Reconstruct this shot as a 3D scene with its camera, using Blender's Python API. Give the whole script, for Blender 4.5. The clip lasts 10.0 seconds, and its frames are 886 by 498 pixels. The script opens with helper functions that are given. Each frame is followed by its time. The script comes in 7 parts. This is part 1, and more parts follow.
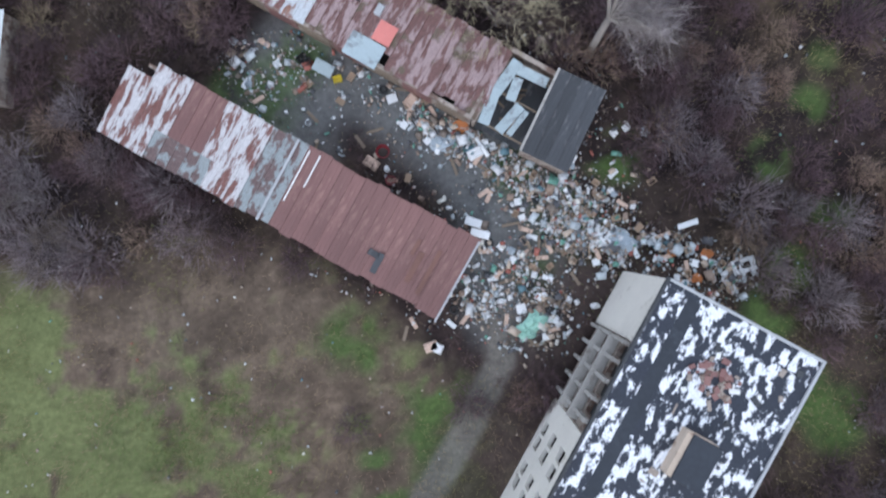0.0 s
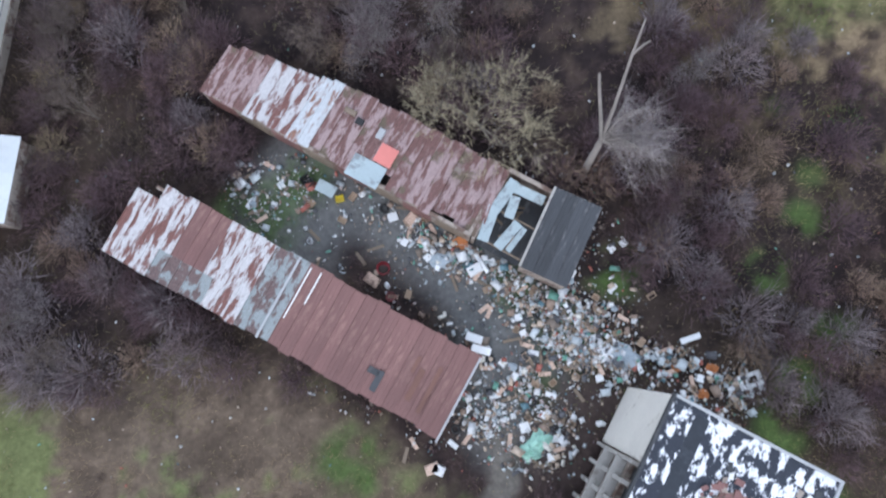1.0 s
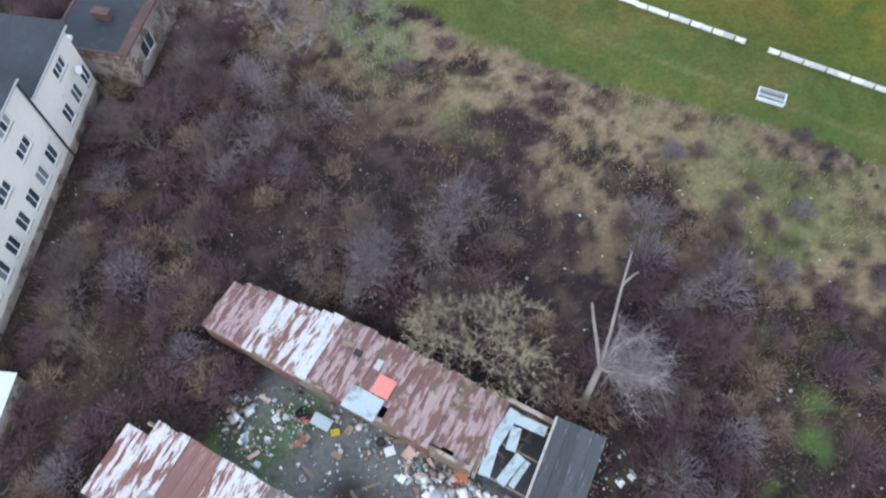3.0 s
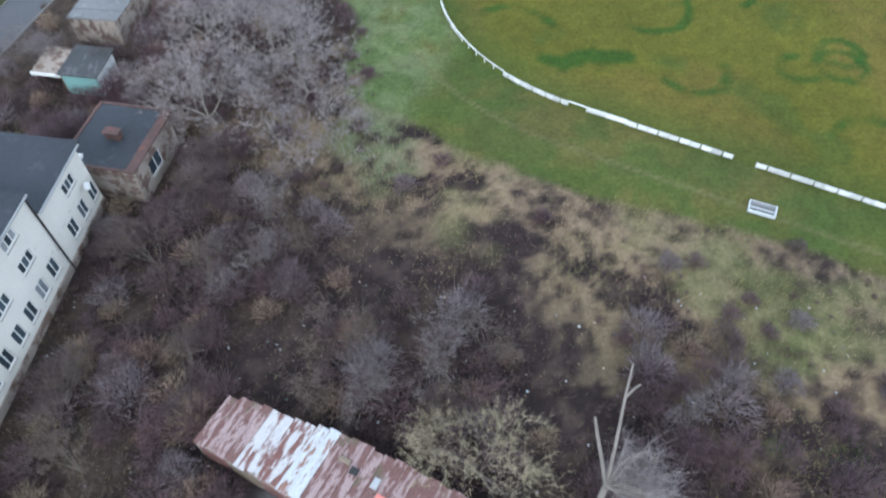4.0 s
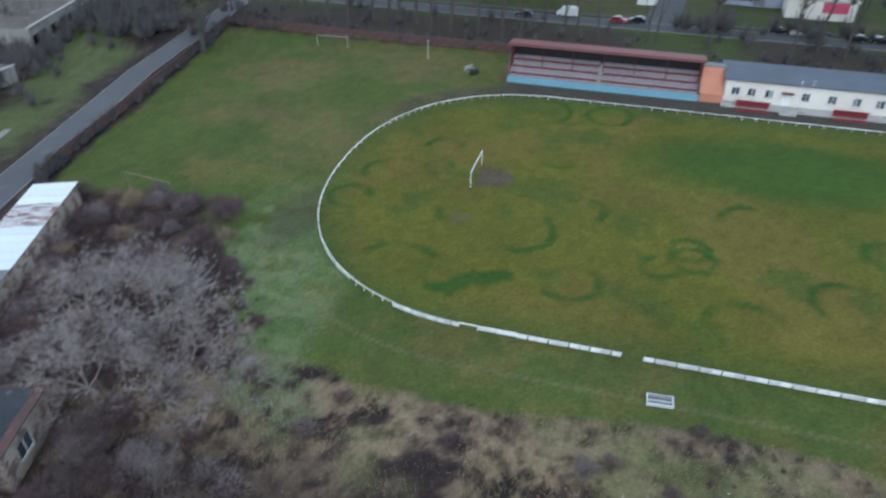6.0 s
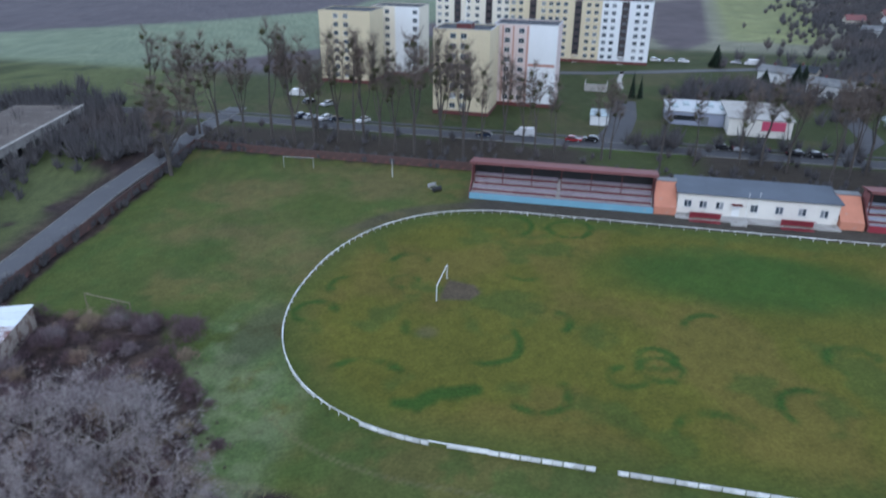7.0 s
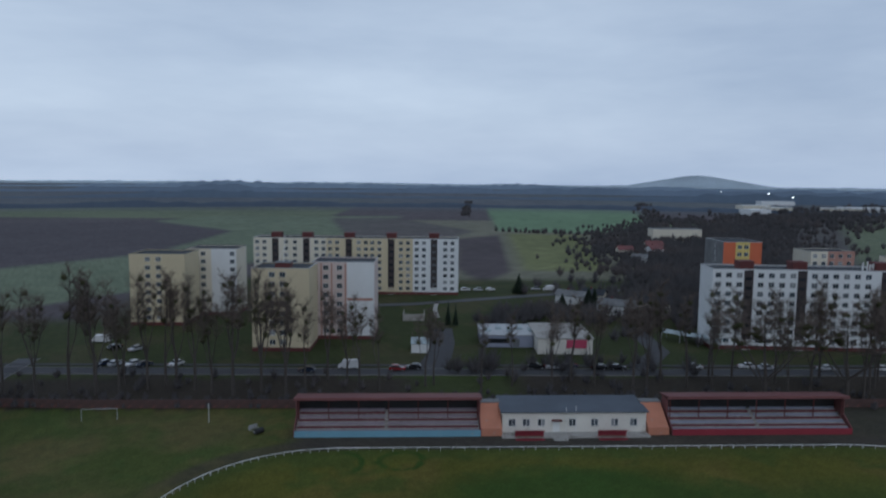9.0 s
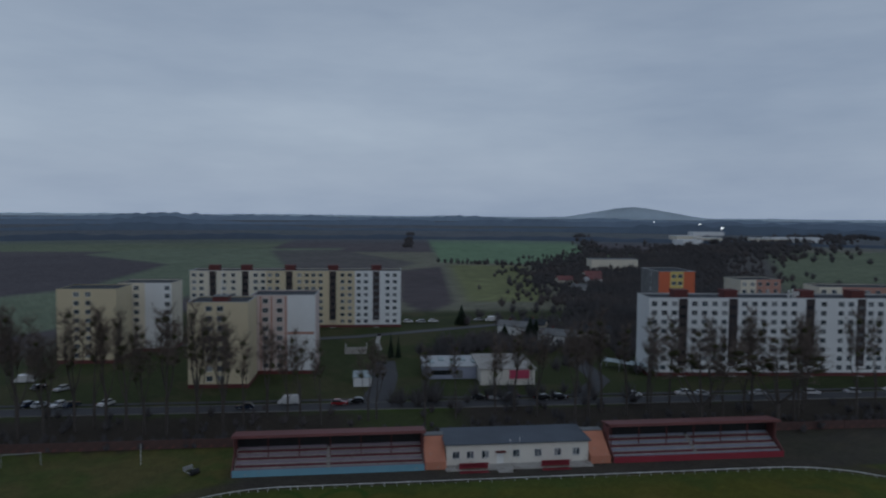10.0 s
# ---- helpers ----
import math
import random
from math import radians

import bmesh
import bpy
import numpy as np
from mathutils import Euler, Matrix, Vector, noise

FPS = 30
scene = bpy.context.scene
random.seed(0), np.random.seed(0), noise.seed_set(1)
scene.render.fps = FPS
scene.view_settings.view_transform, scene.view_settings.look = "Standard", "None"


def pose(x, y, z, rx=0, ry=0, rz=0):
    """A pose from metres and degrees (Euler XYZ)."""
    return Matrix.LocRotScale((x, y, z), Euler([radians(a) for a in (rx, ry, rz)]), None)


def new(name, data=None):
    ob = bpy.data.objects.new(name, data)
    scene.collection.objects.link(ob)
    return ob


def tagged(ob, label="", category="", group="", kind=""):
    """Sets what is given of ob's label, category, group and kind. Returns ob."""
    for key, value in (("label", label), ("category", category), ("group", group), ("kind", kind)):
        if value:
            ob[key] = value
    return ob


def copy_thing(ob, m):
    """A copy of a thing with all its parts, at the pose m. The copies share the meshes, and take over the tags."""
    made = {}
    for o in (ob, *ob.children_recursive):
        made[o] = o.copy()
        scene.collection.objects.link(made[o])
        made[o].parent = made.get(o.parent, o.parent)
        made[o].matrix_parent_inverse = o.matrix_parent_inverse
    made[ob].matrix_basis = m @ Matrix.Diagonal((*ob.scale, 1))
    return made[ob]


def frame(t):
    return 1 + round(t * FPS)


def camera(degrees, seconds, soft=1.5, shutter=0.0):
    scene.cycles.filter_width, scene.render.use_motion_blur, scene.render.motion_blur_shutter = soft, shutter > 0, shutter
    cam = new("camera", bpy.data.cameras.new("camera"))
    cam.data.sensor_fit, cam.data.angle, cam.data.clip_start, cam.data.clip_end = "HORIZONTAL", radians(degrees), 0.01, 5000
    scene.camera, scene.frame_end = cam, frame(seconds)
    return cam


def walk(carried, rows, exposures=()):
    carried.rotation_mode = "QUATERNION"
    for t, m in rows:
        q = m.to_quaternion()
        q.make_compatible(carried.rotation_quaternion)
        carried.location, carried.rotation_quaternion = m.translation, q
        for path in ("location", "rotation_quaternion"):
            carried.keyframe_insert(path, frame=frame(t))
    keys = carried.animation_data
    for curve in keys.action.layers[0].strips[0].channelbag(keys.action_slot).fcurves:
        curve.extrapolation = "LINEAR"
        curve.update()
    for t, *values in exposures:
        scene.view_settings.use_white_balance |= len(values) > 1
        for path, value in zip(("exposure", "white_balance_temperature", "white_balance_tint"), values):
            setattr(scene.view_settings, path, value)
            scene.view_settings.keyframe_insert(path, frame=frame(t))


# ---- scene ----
cam = camera(65.1, 10.0, soft=2.1, shutter=0.4)
walk(cam, [
    (0.0, pose(0, 0, 50, -0.77, -0.23, 0.00)),
    (0.5, pose(0, 0, 50, 4.18, -0.20, -0.28)),
    (1.0, pose(0, 0, 50, 8.79, -0.17, -0.47)),
    (1.5, pose(0, 0, 50, 13.73, -0.15, -0.67)),
    (2.0, pose(0, 0, 50, 18.23, -0.12, -0.86)),
    (2.5, pose(0, 0, 50, 23.05, -0.13, -1.02)),
    (2.7, pose(0, 0, 50, 24.90, -0.10, -1.13)),
    (3.8, pose(0, 0, 50, 34.92, -0.09, -1.43)),
    (4.0, pose(0, 0, 50, 36.81, -0.05, -1.50)),
    (4.5, pose(0, 0, 50, 41.63, -0.06, -1.64)),
    (5.0, pose(0, 0, 50, 46.15, -0.06, -1.79)),
    (5.5, pose(0, 0, 50, 51.07, -0.20, -5.39)),
    (6.0, pose(0, 0, 50, 55.63, -0.25, -12.82)),
    (6.2, pose(0, 0, 50, 57.46, -0.26, -14.67)),
    (7.3, pose(0, 0, 50, 67.96, -0.40, -16.33)),
    (7.5, pose(0, 0, 50, 69.92, -0.37, -17.00)),
    (8.0, pose(0, 0, 50, 74.58, -0.44, -21.37)),
    (8.5, pose(0, 0, 50, 79.58, -0.53, -27.74)),
    (9.0, pose(0, 0, 50, 84.15, -0.56, -30.67)),
    (9.5, pose(0, 0, 50, 86.76, -0.55, -31.49)),
    (10.0, pose(0, 0, 50, 86.80, -0.50, -35.45)),
], exposures=[(0.0, 0.78, 6000, 13), (2.5, 1.2, 6000, 12), (4.0, 1.2, 5880, 7), (5.0, 1.1, 5850, 4), (6.0, 0.65, 5700, 5), (7.5, 0.42, 5350, 13), (8.0, 0.0, 5350, 13), (8.5, -0.45, 5600, 13), (9.0, -0.92, 5650, 9), (9.5, -1.27, 5700, 9), (10.0, -1.5, 5700, 9)])

# ---- overcast winter sky, one very wide sun ----
SUN_EL, SUN_AZ = radians(38), radians(200)
world = bpy.data.worlds.new("overcast_sky")
scene.world = world
world.use_nodes = True
wt = world.node_tree
wt.nodes.clear()
w_out = wt.nodes.new("ShaderNodeOutputWorld")
w_bg = wt.nodes.new("ShaderNodeBackground")
w_sky = wt.nodes.new("ShaderNodeTexSky")
w_sky.sky_type, w_sky.sun_disc = "NISHITA", False
w_sky.sun_elevation, w_sky.sun_rotation = SUN_EL, SUN_AZ
w_sky.air_density, w_sky.dust_density = 1.5, 3.0
w_co = wt.nodes.new("ShaderNodeTexCoord")
w_map = wt.nodes.new("ShaderNodeMapping")
w_map.inputs["Scale"].default_value = (1.0, 1.0, 4.5)
w_noi = wt.nodes.new("ShaderNodeTexNoise")
w_noi.inputs["Scale"].default_value, w_noi.inputs["Detail"].default_value = 1.7, 6.0
w_noi.inputs["Roughness"].default_value = 0.55
w_rmp = wt.nodes.new("ShaderNodeValToRGB")
w_rmp.color_ramp.elements[0].position, w_rmp.color_ramp.elements[0].color = 0.32, (6.3, 7.2, 8.6, 1)
w_rmp.color_ramp.elements[1].position, w_rmp.color_ramp.elements[1].color = 0.70, (9.3, 10.1, 11.0, 1)
w_mix = wt.nodes.new("ShaderNodeMixRGB")
w_mix.inputs["Fac"].default_value = 0.88
wt.links.new(w_co.outputs["Generated"], w_map.inputs["Vector"])
wt.links.new(w_map.outputs["Vector"], w_noi.inputs["Vector"])
wt.links.new(w_noi.outputs["Fac"], w_rmp.inputs["Fac"])
wt.links.new(w_sky.outputs["Color"], w_mix.inputs["Color1"])
wt.links.new(w_rmp.outputs["Color"], w_mix.inputs["Color2"])
w_sep = wt.nodes.new("ShaderNodeSeparateXYZ")
wt.links.new(w_co.outputs["Generated"], w_sep.inputs[0])
w_grad = wt.nodes.new("ShaderNodeValToRGB")
w_grad.color_ramp.elements[0].position, w_grad.color_ramp.elements[0].color = 0.0, (1.36, 1.36, 1.36, 1)
w_grad.color_ramp.elements[1].position, w_grad.color_ramp.elements[1].color = 0.9, (0.72, 0.72, 0.72, 1)
wt.links.new(w_sep.outputs["Z"], w_grad.inputs["Fac"])
w_mul = wt.nodes.new("ShaderNodeMixRGB")
w_mul.blend_type = "MULTIPLY"
w_mul.inputs["Fac"].default_value = 1.0
wt.links.new(w_mix.outputs["Color"], w_mul.inputs["Color1"])
wt.links.new(w_grad.outputs["Color"], w_mul.inputs["Color2"])
wt.links.new(w_mul.outputs["Color"], w_bg.inputs["Color"])
w_bg.inputs["Strength"].default_value = 0.10
wt.links.new(w_bg.outputs["Background"], w_out.inputs["Surface"])
sun_data = bpy.data.lights.new("sun", "SUN")
sun_data.energy, sun_data.angle, sun_data.color = 0.55, radians(25), (1.0, 0.97, 0.93)
sun = new("sun", sun_data)
sun.rotation_euler = (radians(90) - SUN_EL, 0, -SUN_AZ + math.pi)

# ---- the site's own grid: u along the pitch, v across it ----
TH = radians(-28.3)
CU, SU = math.cos(TH), math.sin(TH)


def site(u, v):
    return (CU * u - SU * v, SU * u + CU * v)


def site_pose(u, v, z=0.0, turn=0.0):
    x, y = site(u, v)
    return pose(x, y, z, 0, 0, -28.3 + turn)


RNG = np.random.default_rng(7)


# ---- materials ----
def ramp(nt, fac, stops):
    node = nt.nodes.new("ShaderNodeValToRGB")
    els = node.color_ramp.elements
    while len(els) < len(stops):
        els.new(0.5)
    for el, (p, c) in zip(els, stops):
        el.position, el.color = p, (*c, 1)
    nt.links.new(fac, node.inputs["Fac"])
    return node.outputs["Color"]


def noise_node(nt, vec, scale, detail=5.0, rough=0.6, stretch=None):
    if stretch:
        m = nt.nodes.new("ShaderNodeMapping")
        m.inputs["Scale"].default_value = stretch
        nt.links.new(vec, m.inputs["Vector"])
        vec = m.outputs["Vector"]
    n = nt.nodes.new("ShaderNodeTexNoise")
    n.inputs["Scale"].default_value, n.inputs["Detail"].default_value, n.inputs["Roughness"].default_value = scale, detail, rough
    nt.links.new(vec, n.inputs["Vector"])
    return n.outputs["Fac"]


def mix(nt, fac, a, b, kind="MIX"):
    m = nt.nodes.new("ShaderNodeMixRGB")
    m.blend_type = kind
    for sock, val in (("Fac", fac), ("Color1", a), ("Color2", b)):
        if isinstance(val, (int, float)):
            m.inputs[sock].default_value = val if sock == "Fac" else (val, val, val, 1)
        elif isinstance(val, tuple):
            m.inputs[sock].default_value = (*val, 1)
        else:
            nt.links.new(val, m.inputs[sock])
    return m.outputs["Color"]


def base(name, rough=0.8, metal=0.0):
    m = bpy.data.materials.new(name)
    m.use_nodes = True
    nt = m.node_tree
    b = nt.nodes["Principled BSDF"]
    b.inputs["Roughness"].default_value, b.inputs["Metallic"].default_value = rough, metal
    return m, nt, b


def coords(nt, kind="Object"):
    if kind == "World":
        return nt.nodes.new("ShaderNodeNewGeometry").outputs["Position"]
    return nt.nodes.new("ShaderNodeTexCoord").outputs[kind]


def bump(nt, b, height, strength=0.3, dist=0.05):
    n = nt.nodes.new("ShaderNodeBump")
    n.inputs["Strength"].default_value, n.inputs["Distance"].default_value = strength, dist
    nt.links.new(height, n.inputs["Height"])
    nt.links.new(n.outputs["Normal"], b.inputs["Normal"])


def plain(name, c, var=0.25, scale=1.0, rough=0.8, metal=0.0, dirt=None, dirt_at=0.58, per_object=0.0, bump_s=0.25, kind="Object", stretch=None):
    """A weathered surface: broad stains, fine grain, an optional dirt colour and a shade of its own per object."""
    m, nt, b = base(name, rough, metal)
    vec = coords(nt, kind)
    n1 = noise_node(nt, vec, 0.35 * scale, 4, 0.6, stretch)
    n2 = noise_node(nt, vec, 6.0 * scale, 6, 0.65, stretch)
    lo = tuple(x * (1 - var) for x in c)
    hi = tuple(min(1, x * (1 + var)) for x in c)
    col = ramp(nt, n1, [(0.3, lo), (0.7, hi)])
    col = mix(nt, 0.35, col, ramp(nt, n2, [(0.3, lo), (0.7, hi)]))
    if dirt:
        n3 = noise_node(nt, vec, 1.1 * scale, 8, 0.7, stretch)
        f = ramp(nt, n3, [(dirt_at - 0.04, (0, 0, 0)), (dirt_at + 0.04, (1, 1, 1))])
        col = mix(nt, f, col, dirt)
    if per_object:
        info = nt.nodes.new("ShaderNodeObjectInfo").outputs["Random"]
        col = mix(nt, 1.0, col, ramp(nt, info, [(0, (1 - per_object,) * 3), (1, (1 + per_object * 0.6,) * 3)]), "MULTIPLY")
    nt.links.new(col, b.inputs["Base Color"])
    if bump_s:
        bump(nt, b, n2, bump_s)
    return m


def peeled(name, paint, under, at, scale=1.0, stretch=(1, 1, 1), rough=0.6, third=None, soft=0.03):
    """Paint that has come off in ragged patches and shows what lies under it."""
    m, nt, b = base(name, rough)
    vec = nt.nodes.new("ShaderNodeTexCoord").outputs["Object"]
    info = nt.nodes.new("ShaderNodeObjectInfo").outputs["Random"]
    add = nt.nodes.new("ShaderNodeVectorMath")
    add.operation = "MULTIPLY_ADD"
    comb = nt.nodes.new("ShaderNodeCombineXYZ")
    for k in "XYZ":
        nt.links.new(info, comb.inputs[k])
    nt.links.new(comb.outputs[0], add.inputs[0])
    add.inputs[1].default_value = (37, 53, 19)
    nt.links.new(vec, add.inputs[2])
    vec = add.outputs[0]
    big = noise_node(nt, vec, 0.9 * scale, 8, 0.68, stretch)
    fine = noise_node(nt, vec, 7 * scale, 5, 0.6, stretch)
    f = ramp(nt, big, [(at - soft, (0, 0, 0)), (at + soft, (1, 1, 1))])
    p = ramp(nt, fine, [(0.3, tuple(x * 0.75 for x in paint)), (0.7, tuple(min(1, x * 1.15) for x in paint))])
    u = ramp(nt, fine, [(0.3, tuple(x * 0.65 for x in under)), (0.7, tuple(min(1, x * 1.3) for x in under))])
    col = mix(nt, f, u, p)
    if third:
        o = noise_node(nt, vec, 0.45 * scale, 6, 0.6)
        col = mix(nt, ramp(nt, o, [(0.56, (0, 0, 0)), (0.62, (1, 1, 1))]), col, third)
    nt.links.new(col, b.inputs["Base Color"])
    bump(nt, b, big, 0.3, 0.03)
    return m


def twig_material(name, stops, spread=0.35, patch=0.35):
    """Twigs and stalks: a drift of colour from bush to bush and a shade of its own for each twig."""
    m, nt, b = base(name, 0.9)
    n = noise_node(nt, coords(nt, "World"), patch, 3, 0.55)
    col = ramp(nt, n, stops)
    isl = nt.nodes.new("ShaderNodeNewGeometry").outputs["Random Per Island"]
    col = mix(nt, 1.0, col, ramp(nt, isl, [(0, (1 - spread,) * 3), (1, (1 + spread,) * 3)]), "MULTIPLY")
    nt.links.new(col, b.inputs["Base Color"])
    return m


def island_material(name, stops, rough=0.6):
    """Loose pieces, each with a colour of its own."""
    m, nt, b = base(name, rough)
    isl = nt.nodes.new("ShaderNodeNewGeometry").outputs["Random Per Island"]
    node_col = ramp(nt, isl, stops)
    for n in nt.nodes:
        if n.type == "VALTORGB":
            n.color_ramp.interpolation = "CONSTANT"
    g = noise_node(nt, coords(nt, "World"), 9, 4, 0.6)
    col = mix(nt, 1.0, node_col, ramp(nt, g, [(0.3, (0.72,) * 3), (0.7, (1.08,) * 3)]), "MULTIPLY")
    nt.links.new(col, b.inputs["Base Color"])
    return m


def glass(name, c=(0.03, 0.04, 0.05)):
    m, nt, b = base(name, 0.08)
    info = nt.nodes.new("ShaderNodeObjectInfo").outputs["Random"]
    nt.links.new(ramp(nt, info, [(0, c), (0.7, tuple(x * 2.2 for x in c)), (1, (0.3, 0.31, 0.32))]), b.inputs["Base Color"])
    b.inputs["Specular IOR Level"].default_value = 0.6
    return m


M_WHITE = plain("white_plaster", (0.66, 0.63, 0.57), 0.12, 0.6, 0.9, dirt=(0.36, 0.32, 0.27), dirt_at=0.64)
M_CREAM = plain("yellow_plaster", (0.57, 0.49, 0.33), 0.08, 0.3, 0.9)
M_PALE = plain("pale_plaster", (0.66, 0.61, 0.50), 0.08, 0.3, 0.9)
M_SANDY = plain("sandy_plaster", (0.47, 0.38, 0.30), 0.15, 0.8, 0.9, dirt=(0.28, 0.20, 0.15))
M_PINK = plain("pinkish_plaster", (0.58, 0.48, 0.44), 0.08, 0.3, 0.9)
M_COLD = plain("cold_white_plaster", (0.68, 0.69, 0.69), 0.08, 0.3, 0.9)
M_ORANGE = plain("orange_plaster", (0.55, 0.14, 0.065), 0.1, 0.4, 0.9)
M_YELLOW = plain("bright_yellow_plaster", (0.60, 0.48, 0.16), 0.08, 0.4, 0.9)
M_SALMON = plain("salmon_plaster", (0.42, 0.235, 0.19), 0.1, 0.4, 0.9)
M_REDBASE = plain("red_plinth", (0.12, 0.036, 0.034), 0.15, 0.5, 0.85)
M_STAIR = plain("dark_brown_cladding", (0.040, 0.030, 0.032), 0.2, 0.5, 0.7)
M_GLASS = glass("window_glass")
M_DARKGLASS = glass("stair_glass", (0.018, 0.02, 0.024))
M_FRAME = plain("white_frame", (0.72, 0.72, 0.70), 0.06, 1, 0.6, bump_s=0)
M_GREYROOF = plain("grey_roofing_felt", (0.16, 0.165, 0.17), 0.3, 0.5, 0.85, dirt=(0.24, 0.24, 0.23))
M_OLDWALL = plain("old_grey_render", (0.24, 0.225, 0.21), 0.25, 0.5, 0.9, dirt=(0.12, 0.10, 0.09))
M_OLDROOF = plain("mossy_dark_roofing", (0.085, 0.068, 0.058), 0.3, 0.4, 0.9, dirt=(0.13, 0.11, 0.10))
M_DARKROOF = plain("dark_roofing_felt", (0.028, 0.033, 0.042), 0.4, 0.5, 0.85, dirt=(0.045, 0.052, 0.064), dirt_at=0.60)
M_PEELROOF = peeled("bitumen_with_silver_flakes", (0.78, 0.80, 0.84), (0.020, 0.025, 0.038), 0.53, 1.9, (1.1, 0.58, 1), 0.6, soft=0.02)
M_RUSTWALL = plain("stained_concrete", (0.33, 0.28, 0.24), 0.3, 0.7, 0.95, dirt=(0.15, 0.10, 0.08), dirt_at=0.52)
M_BROWNROOF = plain("red_brown_painted_sheet", (0.185, 0.092, 0.083), 0.22, 0.6, 0.6, dirt=(0.245, 0.135, 0.115), dirt_at=0.57, per_object=0.12, stretch=(1.6, 0.5, 1))
M_PATCHROOF = peeled("rusty_sheet_with_white_paint", (0.50, 0.485, 0.49), (0.165, 0.072, 0.06), 0.485, 0.85, (2.9, 0.62, 1))
M_RUSTY = plain("orange_rust_stain", (0.165, 0.082, 0.064), 0.3, 1.5, 0.8, stretch=(3, 0.6, 1))
M_WHITEROOF = peeled("mostly_white_sheet_with_rust", (0.50, 0.52, 0.54), (0.24, 0.12, 0.085), 0.44, 0.8, (2.6, 0.6, 1))
M_BLUEROOF = peeled("rusty_sheet_with_blue_grey_paint", (0.255, 0.285, 0.29), (0.13, 0.085, 0.08), 0.50, 1.0, (1.5, 0.8, 1))
M_PINKROOF = peeled("faded_red_sheet", (0.34, 0.245, 0.24), (0.15, 0.075, 0.066), 0.50, 0.8, (2.5, 0.6, 1), third=(0.12, 0.09, 0.06))
M_LIGHTBLUE = plain("pale_blue_sheet", (0.35, 0.42, 0.44), 0.14, 0.8, 0.5, dirt=(0.22, 0.24, 0.25), dirt_at=0.55)
M_CORAL = plain("coral_sheet", (0.62, 0.20, 0.17), 0.12, 0.8, 0.6, dirt=(0.52, 0.36, 0.32), dirt_at=0.62)
M_SLATE = plain("dark_tarred_sheet", (0.05, 0.053, 0.059), 0.3, 0.8, 0.6, dirt=(0.13, 0.13, 0.135), per_object=0.3, stretch=(1.5, 0.5, 1))
M_METALROOF = plain("pale_metal_roof", (0.62, 0.66, 0.68), 0.1, 0.5, 0.4, 0.0, dirt=(0.42, 0.45, 0.47), dirt_at=0.6, per_object=0.08)
M_WOOD = plain("weathered_wood", (0.20, 0.155, 0.115), 0.35, 2.0, 0.85, stretch=(1, 6, 1))
M_BARK = plain("grey_bark", (0.14, 0.12, 0.10), 0.35, 2.0, 0.95)
M_PALEBARK = plain("bleached_bark", (0.21, 0.185, 0.165), 0.3, 2.0, 0.95)
M_MAINROAD = plain("dark_asphalt", (0.05, 0.05, 0.056), 0.2, 0.25, 0.85, dirt=(0.075, 0.072, 0.072), dirt_at=0.6, kind="World")
M_ASPHALT = plain("asphalt", (0.078, 0.079, 0.088), 0.18, 0.25, 0.85, dirt=(0.115, 0.11, 0.108), dirt_at=0.62, kind="World")
M_KERB = plain("kerb_concrete", (0.2, 0.195, 0.185), 0.15, 1.0, 0.9)
M_CONCRETE = plain("concrete", (0.36, 0.345, 0.32), 0.2, 0.6, 0.9, dirt=(0.22, 0.20, 0.18))
M_BRICKWALL = plain("brown_red_fence", (0.085, 0.05, 0.045), 0.35, 0.8, 0.9, dirt=(0.14, 0.06, 0.05))
M_RAIL = plain("white_rail_paint", (0.74, 0.75, 0.73), 0.1, 1.5, 0.6, dirt=(0.42, 0.43, 0.40), dirt_at=0.66, per_object=0.3)
M_SEAT_RED = plain("dull_red_bench", (0.13, 0.034, 0.045), 0.2, 0.6, 0.75)
M_SEAT_GREY = plain("grey_lilac_bench", (0.27, 0.225, 0.27), 0.15, 0.6, 0.8)
M_SEAT_BLUE = plain("grey_blue_bench", (0.27, 0.29, 0.37), 0.15, 0.6, 0.8)
M_FRONTBLUE = plain("light_blue_panel", (0.17, 0.34, 0.43), 0.1, 0.6, 0.75, dirt=(0.36, 0.34, 0.30), dirt_at=0.66)
M_FRONTRED = plain("red_panel", (0.25, 0.025, 0.04), 0.12, 0.6, 0.7)
M_STANDROOF = plain("dull_red_roof", (0.17, 0.064, 0.062), 0.15, 0.4, 0.7)
M_RAMP = plain("orange_render", (0.48, 0.20, 0.125), 0.15, 0.6, 0.85, dirt=(0.42, 0.24, 0.18), dirt_at=0.62)
M_BLACK = plain("black_rubber_and_painted_shade", (0.02, 0.02, 0.022), 0.3, 2, 0.7)
M_STEEL = plain("grey_steel", (0.40, 0.41, 0.42), 0.15, 2, 0.45, 0.3)
M_MISTLETOE = twig_material("mistletoe_leaves", [(0.35, (0.050, 0.056, 0.022)), (0.65, (0.085, 0.088, 0.038))], 0.4, 0.5)
M_CONIFER = twig_material("conifer_needles", [(0.35, (0.010, 0.022, 0.012)), (0.65, (0.022, 0.038, 0.02))], 0.4, 0.5)
M_POPLAR = plain("poplar_bark", (0.070, 0.060, 0.053), 0.3, 2.0, 0.95)
M_TWIG_FAR = twig_material("poplar_twigs", [(0.35, (0.095, 0.074, 0.062)), (0.65, (0.15, 0.115, 0.095))], 0.3, 0.1)
M_TWIG_PALE = twig_material("pale_twigs", [(0.3, (0.22, 0.185, 0.185)), (0.7, (0.36, 0.315, 0.30))], 0.3, 0.4)
